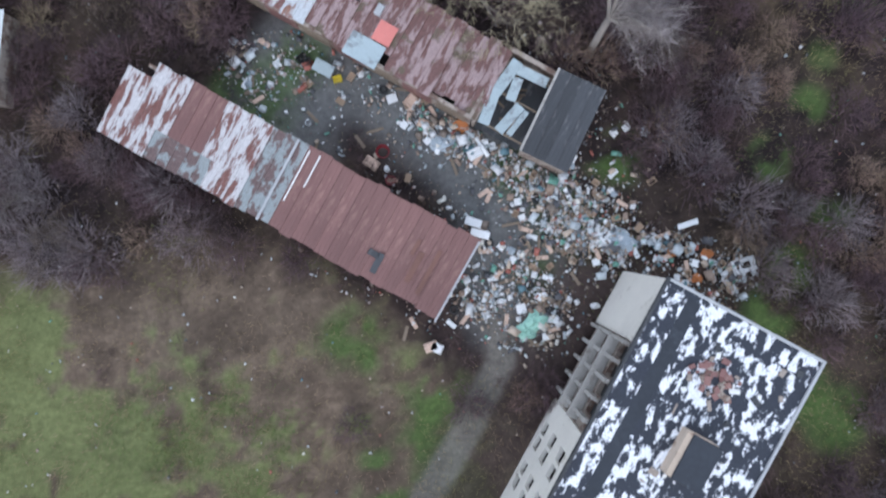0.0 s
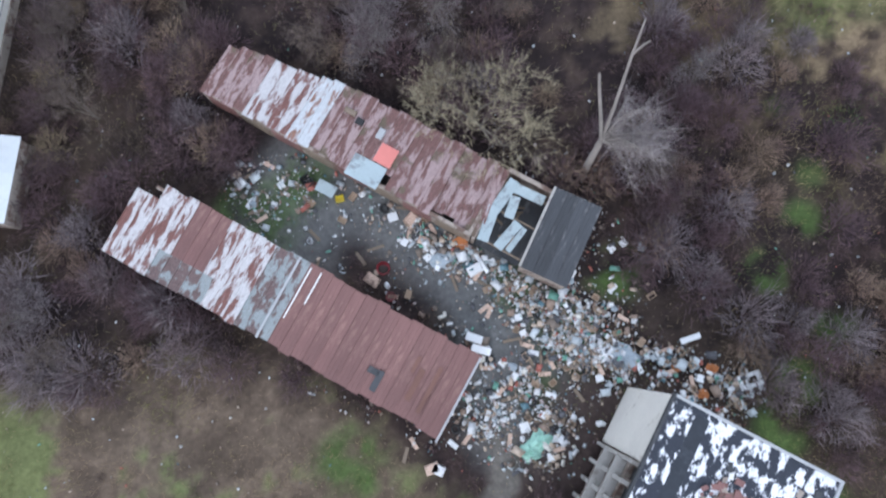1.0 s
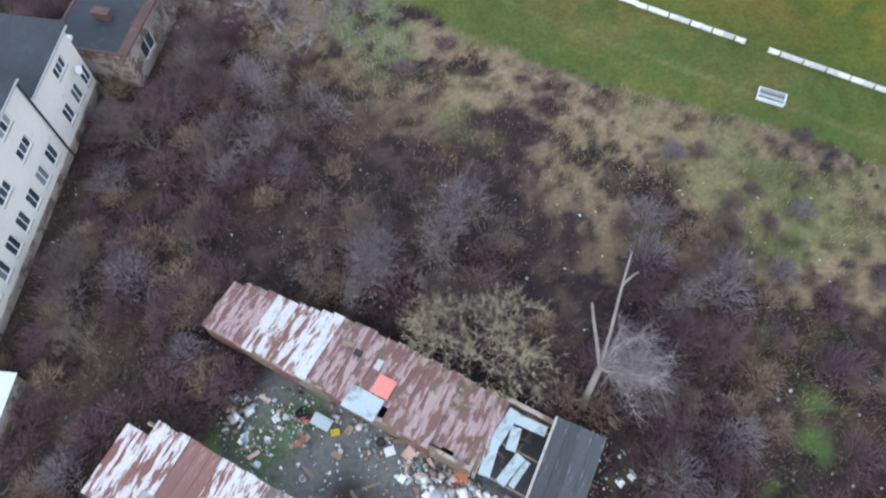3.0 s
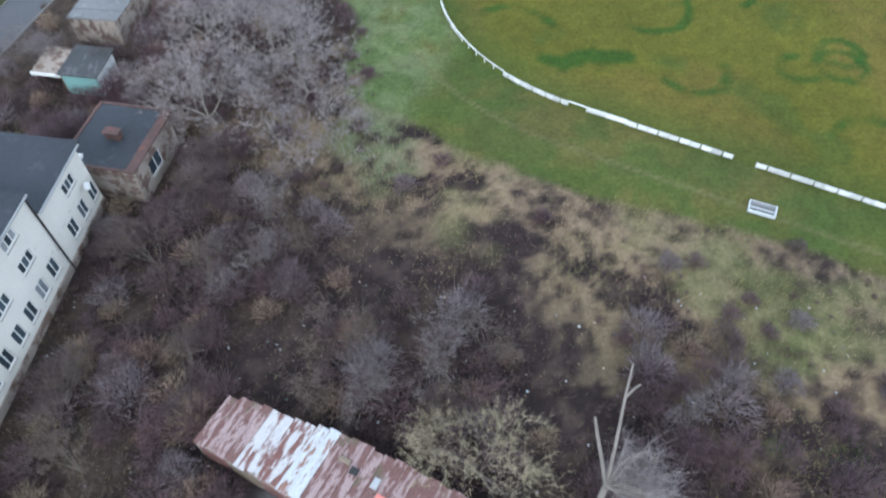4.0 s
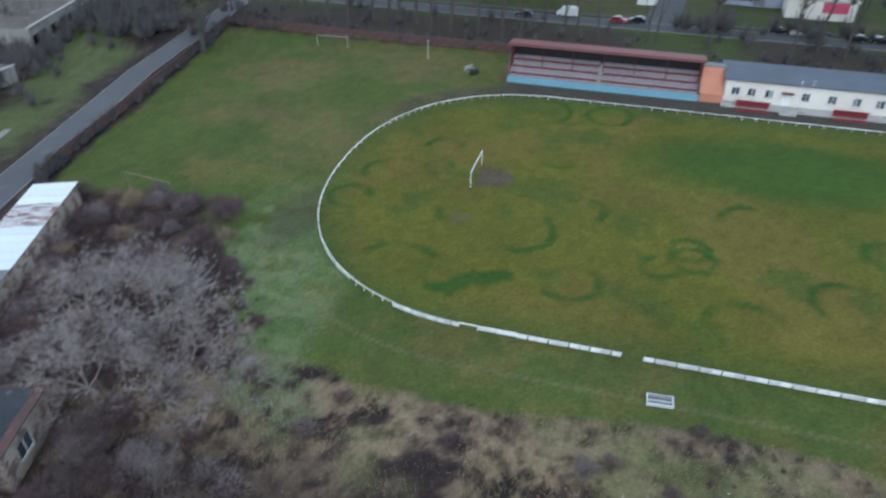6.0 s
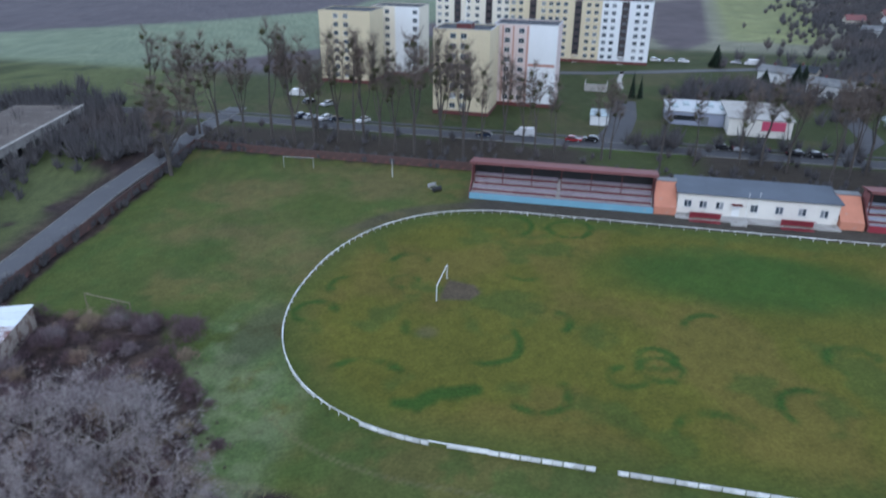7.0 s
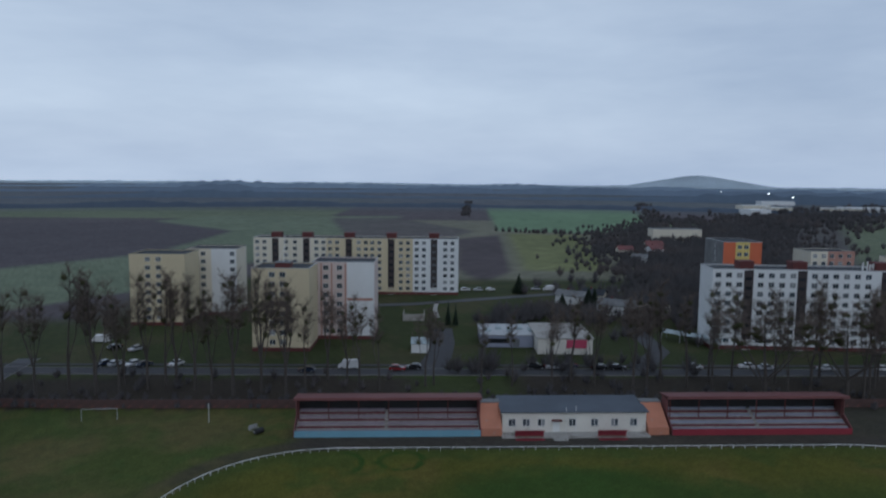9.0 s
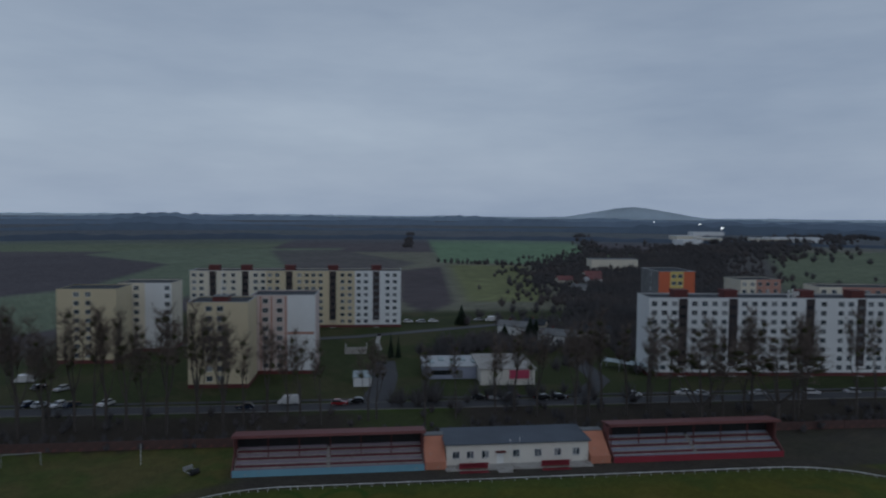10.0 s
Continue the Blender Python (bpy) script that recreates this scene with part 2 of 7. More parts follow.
M_TWIG_GREY = twig_material("grey_twigs", [(0.3, (0.145, 0.122, 0.122)), (0.7, (0.215, 0.185, 0.182))], 0.35, 0.4)
M_TWIG_OLIVE = twig_material("olive_twigs", [(0.3, (0.28, 0.235, 0.16)), (0.7, (0.38, 0.33, 0.22))], 0.35, 0.4)
M_SCRUB_DARK = twig_material("dark_purple_twigs", [(0.32, (0.085, 0.054, 0.064)), (0.5, (0.125, 0.078, 0.086)), (0.68, (0.095, 0.068, 0.070))], 0.5, 0.15)
M_SCRUB_MAUVE = twig_material("mauve_grey_twigs", [(0.32, (0.145, 0.112, 0.122)), (0.5, (0.20, 0.165, 0.172)), (0.68, (0.17, 0.12, 0.122))], 0.45, 0.15)
M_SCRUB_BROWN = twig_material("red_brown_twigs", [(0.32, (0.19, 0.12, 0.10)), (0.5, (0.235, 0.165, 0.125)), (0.68, (0.25, 0.20, 0.125))], 0.45, 0.15)
M_SCRUBLOW = twig_material("low_brush_twigs", [(0.28, (0.080, 0.048, 0.056)), (0.45, (0.115, 0.070, 0.070)), (0.58, (0.088, 0.062, 0.056)), (0.74, (0.155, 0.12, 0.075))], 0.5, 0.2)
M_STALK = twig_material("dry_grass_stalks", [(0.30, (0.27, 0.185, 0.13)), (0.46, (0.33, 0.25, 0.155)), (0.58, (0.22, 0.21, 0.085)), (0.72, (0.16, 0.20, 0.06))], 0.4, 0.12)
M_GREEN = twig_material("green_weeds", [(0.3, (0.06, 0.13, 0.025)), (0.7, (0.11, 0.19, 0.04))], 0.4, 0.5)
M_FARWOOD = twig_material("far_bare_wood", [(0.3, (0.048, 0.046, 0.050)), (0.5, (0.065, 0.060, 0.062)), (0.7, (0.085, 0.070, 0.066))], 0.35, 0.02)
M_LITTER = island_material("mixed_litter", [(0.0, (0.66, 0.67, 0.68)), (0.16, (0.42, 0.46, 0.48)), (0.30, (0.30, 0.22, 0.17)), (0.40, (0.10, 0.10, 0.11)), (0.52, (0.52, 0.42, 0.33)), (0.62, (0.20, 0.16, 0.13)), (0.72, (0.55, 0.60, 0.62)), (0.80, (0.36, 0.12, 0.09)), (0.84, (0.12, 0.22, 0.26)), (0.88, (0.16, 0.36, 0.28)), (0.92, (0.45, 0.38, 0.36)), (0.97, (0.70, 0.68, 0.62))])


# ---- mesh tools ----
class Geo:
    """Gathers corners and faces of one mesh, with a material slot per face."""

    def __init__(self):
        self.v, self.f, self.m = [], [], []

    def quad(self, *pts, m=0):
        n = len(self.v)
        self.v += [tuple(p) for p in pts]
        self.f.append(tuple(range(n, n + len(pts))))
        self.m.append(m)

    def box(self, x0, y0, z0, x1, y1, z1, m=0, mat=None, chamfer=0.0):
        c = chamfer
        lo = [(x0, y0), (x1, y0), (x1, y1), (x0, y1)]
        n = len(self.v)
        pts = [(x, y, z0) for x, y in lo] + [(x, y, z1 - c) for x, y in lo]
        faces = [(3, 2, 1, 0), (0, 1, 5, 4), (1, 2, 6, 5), (2, 3, 7, 6), (3, 0, 4, 7)]
        if c:
            pts += [(x0 + c, y0 + c, z1), (x1 - c, y0 + c, z1), (x1 - c, y1 - c, z1), (x0 + c, y1 - c, z1)]
            faces += [(4, 5, 9, 8), (5, 6, 10, 9), (6, 7, 11, 10), (7, 4, 8, 11), (8, 9, 10, 11)]
        else:
            faces.append((4, 5, 6, 7))
        if mat is not None:
            pts = [tuple(mat @ Vector(p)) for p in pts]
        self.v += pts
        self.f += [tuple(n + i for i in f) for f in faces]
        self.m += [m] * len(faces)
        return self

    def prism(self, profile, x0, x1, m=0, mat=None):
        """A profile of (y, z) drawn along x."""
        n, k = len(self.v), len(profile)
        pts = [(x0, y, z) for y, z in profile] + [(x1, y, z) for y, z in profile]
        faces = [(i, (i + 1) % k, k + (i + 1) % k, k + i) for i in range(k)] + [tuple(reversed(range(k))), tuple(range(k, 2 * k))]
        if mat is not None:
            pts = [tuple(mat @ Vector(p)) for p in pts]
        self.v += pts
        self.f += [tuple(n + i for i in f) for f in faces]
        self.m += [m] * len(faces)
        return self

    def tube(self, a, b, r0, r1, sides=6, m=0):
        a, b = Vector(a), Vector(b)
        d = (b - a).normalized()
        e = d.orthogonal().normalized()
        h = d.cross(e)
        n = len(self.v)
        for p, r in ((a, r0), (b, r1)):
            for i in range(sides):
                w = 2 * math.pi * i / sides
                self.v.append(tuple(p + r * (math.cos(w) * e + math.sin(w) * h)))
        for i in range(sides):
            j = (i + 1) % sides
            self.f.append((n + i, n + j, n + sides + j, n + sides + i))
        self.f += [tuple(n + i for i in reversed(range(sides))), tuple(n + sides + i for i in range(sides))]
        self.m += [m] * (sides + 2)
        return self

    def mesh(self, name, mats):
        me = bpy.data.meshes.new(name)
        me.from_pydata(self.v, [], self.f)
        for mt in mats if isinstance(mats, (list, tuple)) else [mats]:
            me.materials.append(mt)
        me.polygons.foreach_set("material_index", self.m)
        me.update()
        return me


def thing(name, m, label, category, group="", kind=""):
    ob = new(name)
    ob.matrix_world = m
    return tagged(ob, label, category, group, kind)


def part(name, geo, mats, parent, label="", m=None):
    data = geo if isinstance(geo, bpy.types.Mesh) else geo.mesh(name, mats)
    ob = new(name, data)
    ob.parent = parent
    if m is not None:
        ob.matrix_local = m
    return tagged(ob, label)


def solo(name, geo, mats, m, label, category, group="", kind=""):
    data = geo if isinstance(geo, bpy.types.Mesh) else geo.mesh(name, mats)
    ob = new(name, data)
    ob.matrix_world = m
    return tagged(ob, label, category, group, kind)


def tri_mesh(name, verts, tris, mat):
    """A mesh from arrays: n x 3 corners, m x 3 corner numbers."""
    me = bpy.data.meshes.new(name)
    me.vertices.add(len(verts))
    me.vertices.foreach_set("co", np.ascontiguousarray(verts, dtype=np.float32).ravel())
    me.loops.add(len(tris) * 3)
    me.loops.foreach_set("vertex_index", np.ascontiguousarray(tris, dtype=np.int32).ravel())
    me.polygons.add(len(tris))
    me.polygons.foreach_set("loop_start", np.arange(0, len(tris) * 3, 3, dtype=np.int32))
    me.update(calc_edges=True)
    me.materials.append(mat)
    return me


def spikes(p0, p1, r0):
    """Thin three-sided cones from p0 to p1: corner and triangle arrays."""
    p0, p1 = np.asarray(p0, float), np.asarray(p1, float)
    d = p1 - p0
    d /= np.linalg.norm(d, axis=1)[:, None] + 1e-9
    e = np.cross(d, np.where(np.abs(d[:, 2:3]) > 0.8, [[1.0, 0, 0]], [[0, 0, 1.0]]))
    e /= np.linalg.norm(e, axis=1)[:, None] + 1e-9
    h = np.cross(d, e)
    r = np.broadcast_to(np.asarray(r0, float), (len(p0),))[:, None]
    v = np.stack([p0 + r * e, p0 + r * (-0.5 * e + 0.866 * h), p0 + r * (-0.5 * e - 0.866 * h), p1], 1)
    t = np.array([[0, 1, 3], [1, 2, 3], [2, 0, 3]])
    idx = (np.arange(len(p0)) * 4)[:, None, None] + t[None]
    return v.reshape(-1, 3), idx.reshape(-1, 3)


def sticks(p0, p1, r0, r1, sides=4):
    """Tapered sticks: corner and triangle arrays."""
    p0, p1 = np.asarray(p0, float), np.asarray(p1, float)
    d = p1 - p0
    d /= np.linalg.norm(d, axis=1)[:, None] + 1e-9
    e = np.cross(d, np.where(np.abs(d[:, 2:3]) > 0.8, [[1.0, 0, 0]], [[0, 0, 1.0]]))
    e /= np.linalg.norm(e, axis=1)[:, None] + 1e-9
    h = np.cross(d, e)
    w = np.arange(sides) * 2 * np.pi / sides
    ring = np.cos(w)[None, :, None] * e[:, None] + np.sin(w)[None, :, None] * h[:, None]
    v = np.concatenate([p0[:, None] + ring * np.asarray(r0)[:, None, None], p1[:, None] + ring * np.asarray(r1)[:, None, None]], 1)
    t = []
    for i in range(sides):
        j = (i + 1) % sides
        t += [[i, j, sides + j], [i, sides + j, sides + i]]
    idx = (np.arange(len(p0)) * 2 * sides)[:, None, None] + np.array(t)[None]
    return v.reshape(-1, 3), idx.reshape(-1, 3)


def joined(*pairs):
    vs, ts, n = [], [], 0
    for v, t in pairs:
        vs.append(v)
        ts.append(t + n)
        n += len(v)
    return np.concatenate(vs), np.concatenate(ts)


def lattice(x, y, seed):
    """Smooth value noise on arrays, 0 to 1."""
    xi, yi = np.floor(x).astype(np.int64), np.floor(y).astype(np.int64)
    fx, fy = x - xi, y - yi
    fx, fy = fx * fx * (3 - 2 * fx), fy * fy * (3 - 2 * fy)

    def h(a, b):
        k = (a * 374761393 + b * 668265263 + seed * 982451653) & 0x7FFFFFFF
        k = ((k ^ (k >> 13)) * 1274126177) & 0x7FFFFFFF
        return ((k ^ (k >> 16)) & 0xFFFF) / 65535.0

    return (h(xi, yi) * (1 - fx) + h(xi + 1, yi) * fx) * (1 - fy) + (h(xi, yi + 1) * (1 - fx) + h(xi + 1, yi + 1) * fx) * fy


def fractal(x, y, size, seed, octaves=4):
    out, amp, tot = 0, 1.0, 0.0
    for o in range(octaves):
        out = out + amp * lattice(x / size + 17.3 * o, y / size - 9.1 * o, seed + o)
        tot += amp
        amp *= 0.55
        size *= 0.5
    return out / tot


def step(a, b, x):
    t = np.clip((x - a) / (b - a), 0, 1)
    return t * t * (3 - 2 * t)


def line_dist(x, y, pts):
    """Distance from each place to a line of places."""
    best = np.full(np.shape(x), 1e9)
    for (ax, ay), (bx, by) in zip(pts, pts[1:]):
        dx, dy = bx - ax, by - ay
        t = np.clip(((x - ax) * dx + (y - ay) * dy) / (dx * dx + dy * dy), 0, 1)
        best = np.minimum(best, np.hypot(x - ax - t * dx, y - ay - t * dy))
    return best


def inside(x, y, poly):
    """How far inside a convex outline (counter-clockwise): positive inside."""
    d = np.full(np.shape(x), 1e9)
    for (ax, ay), (bx, by) in zip(poly, poly[1:] + poly[:1]):
        n = math.hypot(bx - ax, by - ay)
        d = np.minimum(d, ((bx - ax) * (y - ay) - (by - ay) * (x - ax)) / n)
    return d


# ---- the plan in zones ----
RAIL_U0, RAIL_U1, RAIL_V, RAIL_A, RAIL_B, RAIL_N = -11.5, 80.0, 89.95, 29.1, 33.55, 2.24


def to_site(x, y):
    return CU * x + SU * y, -SU * x + CU * y


def rail_f(u, v):
    """Below 1 within the oval rail round the pitch."""
    du = np.where(u < RAIL_U0, RAIL_U0 - u, np.where(u > RAIL_U1, u - RAIL_U1, 0.0))
    return ((du / RAIL_A) ** RAIL_N + (np.abs(v - RAIL_V) / RAIL_B) ** RAIL_N) ** (1 / RAIL_N)


SIDE_ROAD = [(-58, 40), (-48.5, 77), (-41.3, 104.5), (-29.2, 146.8), (-9.5, 199), (-2, 216)]
SIDE_WALL = [(-37.6, 101), (-36.1, 108), (-20.5, 152.1), (-12.9, 176.5)]
YARD = [(-11, 9), (-9.5, 12.8), (-4, 12), (2, 7.5), (5.5, 1.5), (5.5, -4)]


def zone_masks(x, y):
    u, v = to_site(x, y)
    wob = (fractal(x, y, 9, 3) - 0.5) * 6
    wob2 = (fractal(x, y, 2.5, 31, 3) - 0.5) * 1.6
    # mown grass: the stadium's ground, bounded by the brush and the walls
    edge_v = 46.5 + 1.5 * np.sin(u / 9.0)
    west = np.interp(y, [30, 45, 50, 56, 63, 72, 78, 84, 90, 99, 150, 180], [8, -2, -7, -9, -9.3, -8.5, -11, -13.5, -13.5, -37, -20, -12])
    lawn = step(-0.6, 0.8, v - edge_v + wob2) * step(-0.6, 0.8, x - west + wob * 0.35 + wob2) * step(0.5, -0.5, v - 147.5)
    beyond = step(-0.5, 0.5, v - 147.5)
    pitch = step(1.005, 0.995, rail_f(u, v))
    yard = step(5.6, 2.4, line_dist(x, y, YARD) + wob2)
    return dict(u=u, v=v, wob=wob, lawn=lawn, beyond=beyond, pitch=pitch, yard=yard)


def meadow_edge(x):
    return np.interp(x, [-45, -25, -12, -4, 0, 4, 8, 15], [-0.5, 0.5, 1.5, -3.0, -6.0, -9.0, -14, -70])


RINGS = [(-36, 80, 2.6, 0, 300), (-24, 66, 4.5, 20, 180), (-11, 78, 5.0, -110, 70), (-3, 68, 3.6, -150, 60), (11, 79, 2.2, 0, 360), (11.5, 76.5, 2.4, 0, 360),
         (7.5, 74, 2.0, 90, 360), (17, 64, 4.8, 20, 190), (-14, 118, 5, -60, 90), (-2, 119, 4, 0, 360), (19, 88, 4, 60, 200), (-27, 99, 3.0, 0, 200),
         (-20, 80, 2.6, 150, 300), (-34, 89, 3, 90, 260), (-3, 85, 3.0, -60, 90), (-26, 92, 2.2, 0, 300), (29, 72, 4, 30, 230), (36, 84, 3.5, 0, 250), (-8, 100, 3.0, 200, 330)]


def ground_colour(x, y):
    z = zone_masks(x, y)
    u, v, wob = z["u"], z["v"], z["wob"]
    shape = np.shape(x)

    def lay(col, c, k):
        return col * (1 - k[..., None]) + np.asarray(c) * k[..., None]

    n1, n2, n3 = fractal(x, y, 14, 11), fractal(x, y, 3.5, 12), fractal(x, y, 1.0, 13, 3)
    col = np.zeros(shape + (3,)) + (0.038, 0.027, 0.027)
    col = lay(col, (0.062, 0.045, 0.036), step(0.46, 0.62, n2) * 0.8)
    col = lay(col, (0.085, 0.065, 0.046), step(0.54, 0.68, n1) * 0.6)
    col = lay(col, (0.085, 0.060, 0.050), step(0.52, 0.70, n3) * 0.5)
    col = lay(col, (0.030, 0.022, 0.022), step(0.45, 0.30, n3) * 0.6)
    # meadow by the long shed
    meadow = step(0, 5, meadow_edge(x) - y + wob * 0.8)
    col = lay(col, (0.135, 0.100, 0.074), meadow * 0.85)
    col = lay(col, (0.20, 0.15, 0.11), meadow * step(0.30, 0.58, n2 * 0.55 + n3 * 0.45) * 0.8)
    col = lay(col, (0.155, 0.19, 0.070), meadow * step(0.42, 0.60, fractal(x, y, 8, 19) + 0.6 * (n2 - 0.5) + 0.5 * (n3 - 0.5) + 0.010 * np.clip(-v - 13, -12, 12)) * 0.8)
    for (gx, gy, gr) in ((-6.5, -7.5, 4.0), (0, -12.5, 3.5), (-3, -17, 4.5), (23.8, 6, 2.0), (26.5, 9.8, 2.0), (27.6, 13.5, 2.0), (25.5, 18.5, 2.0), (28.3, 2.6, 2.2), (25.2, -2.0, 2.0), (23.7, -5.5, 2.4), (25.5, -10.5, 3.0), (29, -13, 3.0), (-13, 10.5, 4.2), (-9.5, 12.5, 2.6), (9, 0.5, 3.4), (5, 5.2, 3.0), (7.5, 3.5, 2.5), (6.2, -2.5, 2.2), (12.5, 6, 3), (29, 27, 4)):
        d = np.hypot(x - gx, y - gy)
        col = lay(col, (0.085, 0.135, 0.042), step(gr, gr * 0.4, d + wob * 0.35) * step(0.38, 0.55, n2 * 0.6 + n3 * 0.4) * 0.9)
    # tan rough grass towards the pitch
    scrub = step(20, 32, v) * step(44, 34, v) * step(4, 14, x) * step(60, 48, x)
    col = lay(col, (0.20, 0.155, 0.095), scrub * step(0.46, 0.60, n2 * 0.6 + n3 * 0.4) * 0.7)
    rough = step(28, 42, v) * step(60, 40, v) * step(-60, -34, u)
    col = lay(col, (0.29, 0.215, 0.14), rough * step(0.36, 0.60, n2 * 0.55 + n3 * 0.45) * 0.8)
    col = lay(col, (0.16, 0.165, 0.07), rough * step(0.52, 0.66, n1) * 0.7)
    # dirt yard
    grime = (0.165 + 0.05 * (n2 - 0.5))[..., None] * np.array([1.0, 0.99, 0.97])
    col = col * (1 - z["yard"][..., None]) + grime * z["yard"][..., None]
    for (gx, gy, gr) in ((-13.5, 10, 4.2), (-10, 13, 3.0), (8.5, 1.5, 3.0), (5.5, 5.0, 2.6), (2, 10, 2.2), (7, -2.5, 2.2)):
        weeds = step(gr, gr * 0.4, np.hypot(x - gx, y - gy) + wob * 0.3)
        col = lay(col, (0.085, 0.13, 0.05), weeds * step(0.34, 0.50, n2 * 0.5 + n3 * 0.5) * 0.85)
    dirt_track = step(1.3, 0.7, line_dist(x, y, [(4.4, -6), (4.4, -8.8), (2.0, -13.7), (-1, -18.7), (-6, -29)]) + wob * 0.1)
    col = lay(col, (0.20, 0.185, 0.165), dirt_track * 0.9)
    near_c = step(4.5, 1.5, line_dist(x, y, [(9.5, -4), (3, -16), (-4, -30)]) + wob * 0.3)
    col = lay(col, (0.075, 0.055, 0.050), near_c * 0.8 * (1 - dirt_track))
    # mown grass
    weedy = np.maximum(step(6, 2.5, np.hypot(x + 5.5, y - 52) + wob * 0.4), step(4.5, 1.5, np.hypot(x + 4, y - 47) + wob * 0.4))
    col = lay(col, (0.13, 0.17, 0.085), weedy * step(0.34, 0.55, n2 * 0.6 + n3 * 0.4) * 0.85)
    col = lay(col, (0.21, 0.20, 0.13), weedy * step(0.52, 0.62, n2) * 0.7)
    lawn = np.zeros(shape + (3,)) + (0.09, 0.122, 0.032)
    lawn = lay(lawn, (0.13, 0.13, 0.042), step(0.45, 0.62, n1))
    lawn = lay(lawn, (0.075, 0.12, 0.032), step(0.5, 0.62, n2) * 0.6)
    west_green = step(-26, -32, u) * step(85, 70, v) * step(-52, -46, u)
    lawn = lay(lawn, (0.125, 0.185, 0.075), west_green * step(0.3, 0.5, n2) * 0.8)
    lawn = lay(lawn, (0.20, 0.24, 0.13), west_green * step(0.5, 0.6, fractal(x, y, 4, 55)) * 0.6)
    r = rail_f(u, v)
    lawn = lay(lawn, (0.165, 0.165, 0.08), step(0.012, 0.0, np.abs(r - 1.17 - 0.004 * (n2 - 0.5))) * step(62, 55, v) * 0.8)
    lawn = lay(lawn, (0.085, 0.075, 0.055), step(5, 2, np.hypot((u + 41) / 1.0, (v - 73) / 2.2) + wob * 0.5) * 0.5)
    lawn = lay(lawn, (0.085, 0.075, 0.06), step(3.5, 1.5, np.abs(r - 1.10) * 33 + wob * 0.3) * step(104, 112, v) * 0.8)
    strip = step(123.9, 125, v) * step(-26, -20, u)
    lawn = lay(lawn, (0.085, 0.078, 0.072), strip * (0.75 + 0.25 * n2))
    kick = step(26, 12, np.hypot((u + 52) * 0.8, (v - 118) * 0.6) + wob)
    lawn = lay(lawn, (0.155, 0.14, 0.062), kick * step(0.3, 0.6, n1) * 0.6)
    pitch = np.zeros(shape + (3,)) + (0.148, 0.150, 0.030)
    pitch = lay(pitch, (0.172, 0.152, 0.040), step(0.42, 0.60, n1))
    pitch = lay(pitch, (0.10, 0.135, 0.032), step(0.55, 0.70, fractal(x, y, 7, 77)) * 0.8)
    edge_green = step(0.78, 1.0, r)
    pitch = lay(pitch, (0.095, 0.135, 0.036), edge_green * 0.75)
    pitch = lay(pitch, (0.052, 0.118, 0.024), step(14, 6, np.hypot((u - 28) * 0.42, v - 105) + wob * 0.6) * 0.85)
    pitch = lay(pitch, (0.065, 0.12, 0.028), step(20, 8, np.hypot((u - 74) * 0.5, v - 95) + wob) * 0.7)
    for (ru, rv, rr, a0, a1) in RINGS:
        ang = (np.degrees(np.arctan2(v - rv, u - ru)) - a0) % 360
        arc = step(0, 25, ang) * step(a1 - a0 + 1, a1 - a0 - 24, ang) if a1 - a0 < 359 else 1.0
        d = np.abs(np.hypot(u - ru, v - rv) - rr + 0.9 * (n3 - 0.5) + 0.28 * wob)
        pitch = lay(pitch, (0.042, 0.105, 0.020), step(0.9, 0.2, d) * arc * (0.12 + 0.8 * step(0.34, 0.6, n2 * 0.6 + n3 * 0.4)))
    streak = step(1.5, 0.6, line_dist(u, v, [(-19, 62.5), (-16.5, 63), (-14.5, 65.5), (-10.5, 67)]) + wob * 0.3 + n3 - 0.5)
    pitch = lay(pitch, (0.042, 0.105, 0.020), streak * 0.9)
    mouth = inside(u, v, [(-19.6, 87.6), (-15, 88.5), (-13.6, 91), (-15, 93.5), (-19.6, 94.4)])
    pitch = lay(pitch, (0.13, 0.105, 0.085), step(-0.3, 0.5, mouth + wob * 0.08))
    pitch = lay(pitch, (0.14, 0.125, 0.085), step(2.2, 0.8, np.hypot(u + 19, v - 78.5) + wob * 0.15) * 0.6)
    pitch = pitch * np.array([0.78, 0.76, 0.62])
    lawn = lawn * np.array([0.90, 0.86, 0.80])
    lawn = lawn * (1 - z["pitch"][..., None]) + pitch * z["pitch"][..., None]
    col = col * (1 - z["lawn"][..., None]) + lawn * z["lawn"][..., None]
    # behind the stands: verge, housing greens
    verge = np.zeros(shape + (3,)) + (0.085, 0.07, 0.055)
    verge = lay(verge, (0.095, 0.12, 0.042), step(0.42, 0.58, n1) * step(168, 172, v) + step(-5, 5, u) * step(30, 20, u) * step(150, 158, v))
    verge = lay(verge, (0.085, 0.11, 0.038), step(179, 181, v) * 0.9)
    verge = lay(verge, (0.13, 0.125, 0.06), step(179, 181, v) * step(0.5, 0.62, n1) * 0.8)
    col = col * (1 - z["beyond"][..., None]) + verge * z["beyond"][..., None]
    col = col * (1 - 0.38 * z["beyond"][..., None])
    west_land = step(-52, -58, x + 0.0 * y - np.interp(y, [60, 100, 150, 220], [0, 7, 20, 45]))
    col = lay(col, (0.10, 0.12, 0.045), west_land * step(0.40, 0.55, n1) * 0.9)
    # open country: great fields with soft borders
    far = step(330, 350, v + 0.25 * (u + 60) * (u < 0)) + step(230, 250, v) * step(-95, -125, u)
    far = np.clip(far + step(145, 165, u) * step(150, 160, v) * step(290, 300, np.hypot(x, y)), 0, 1)
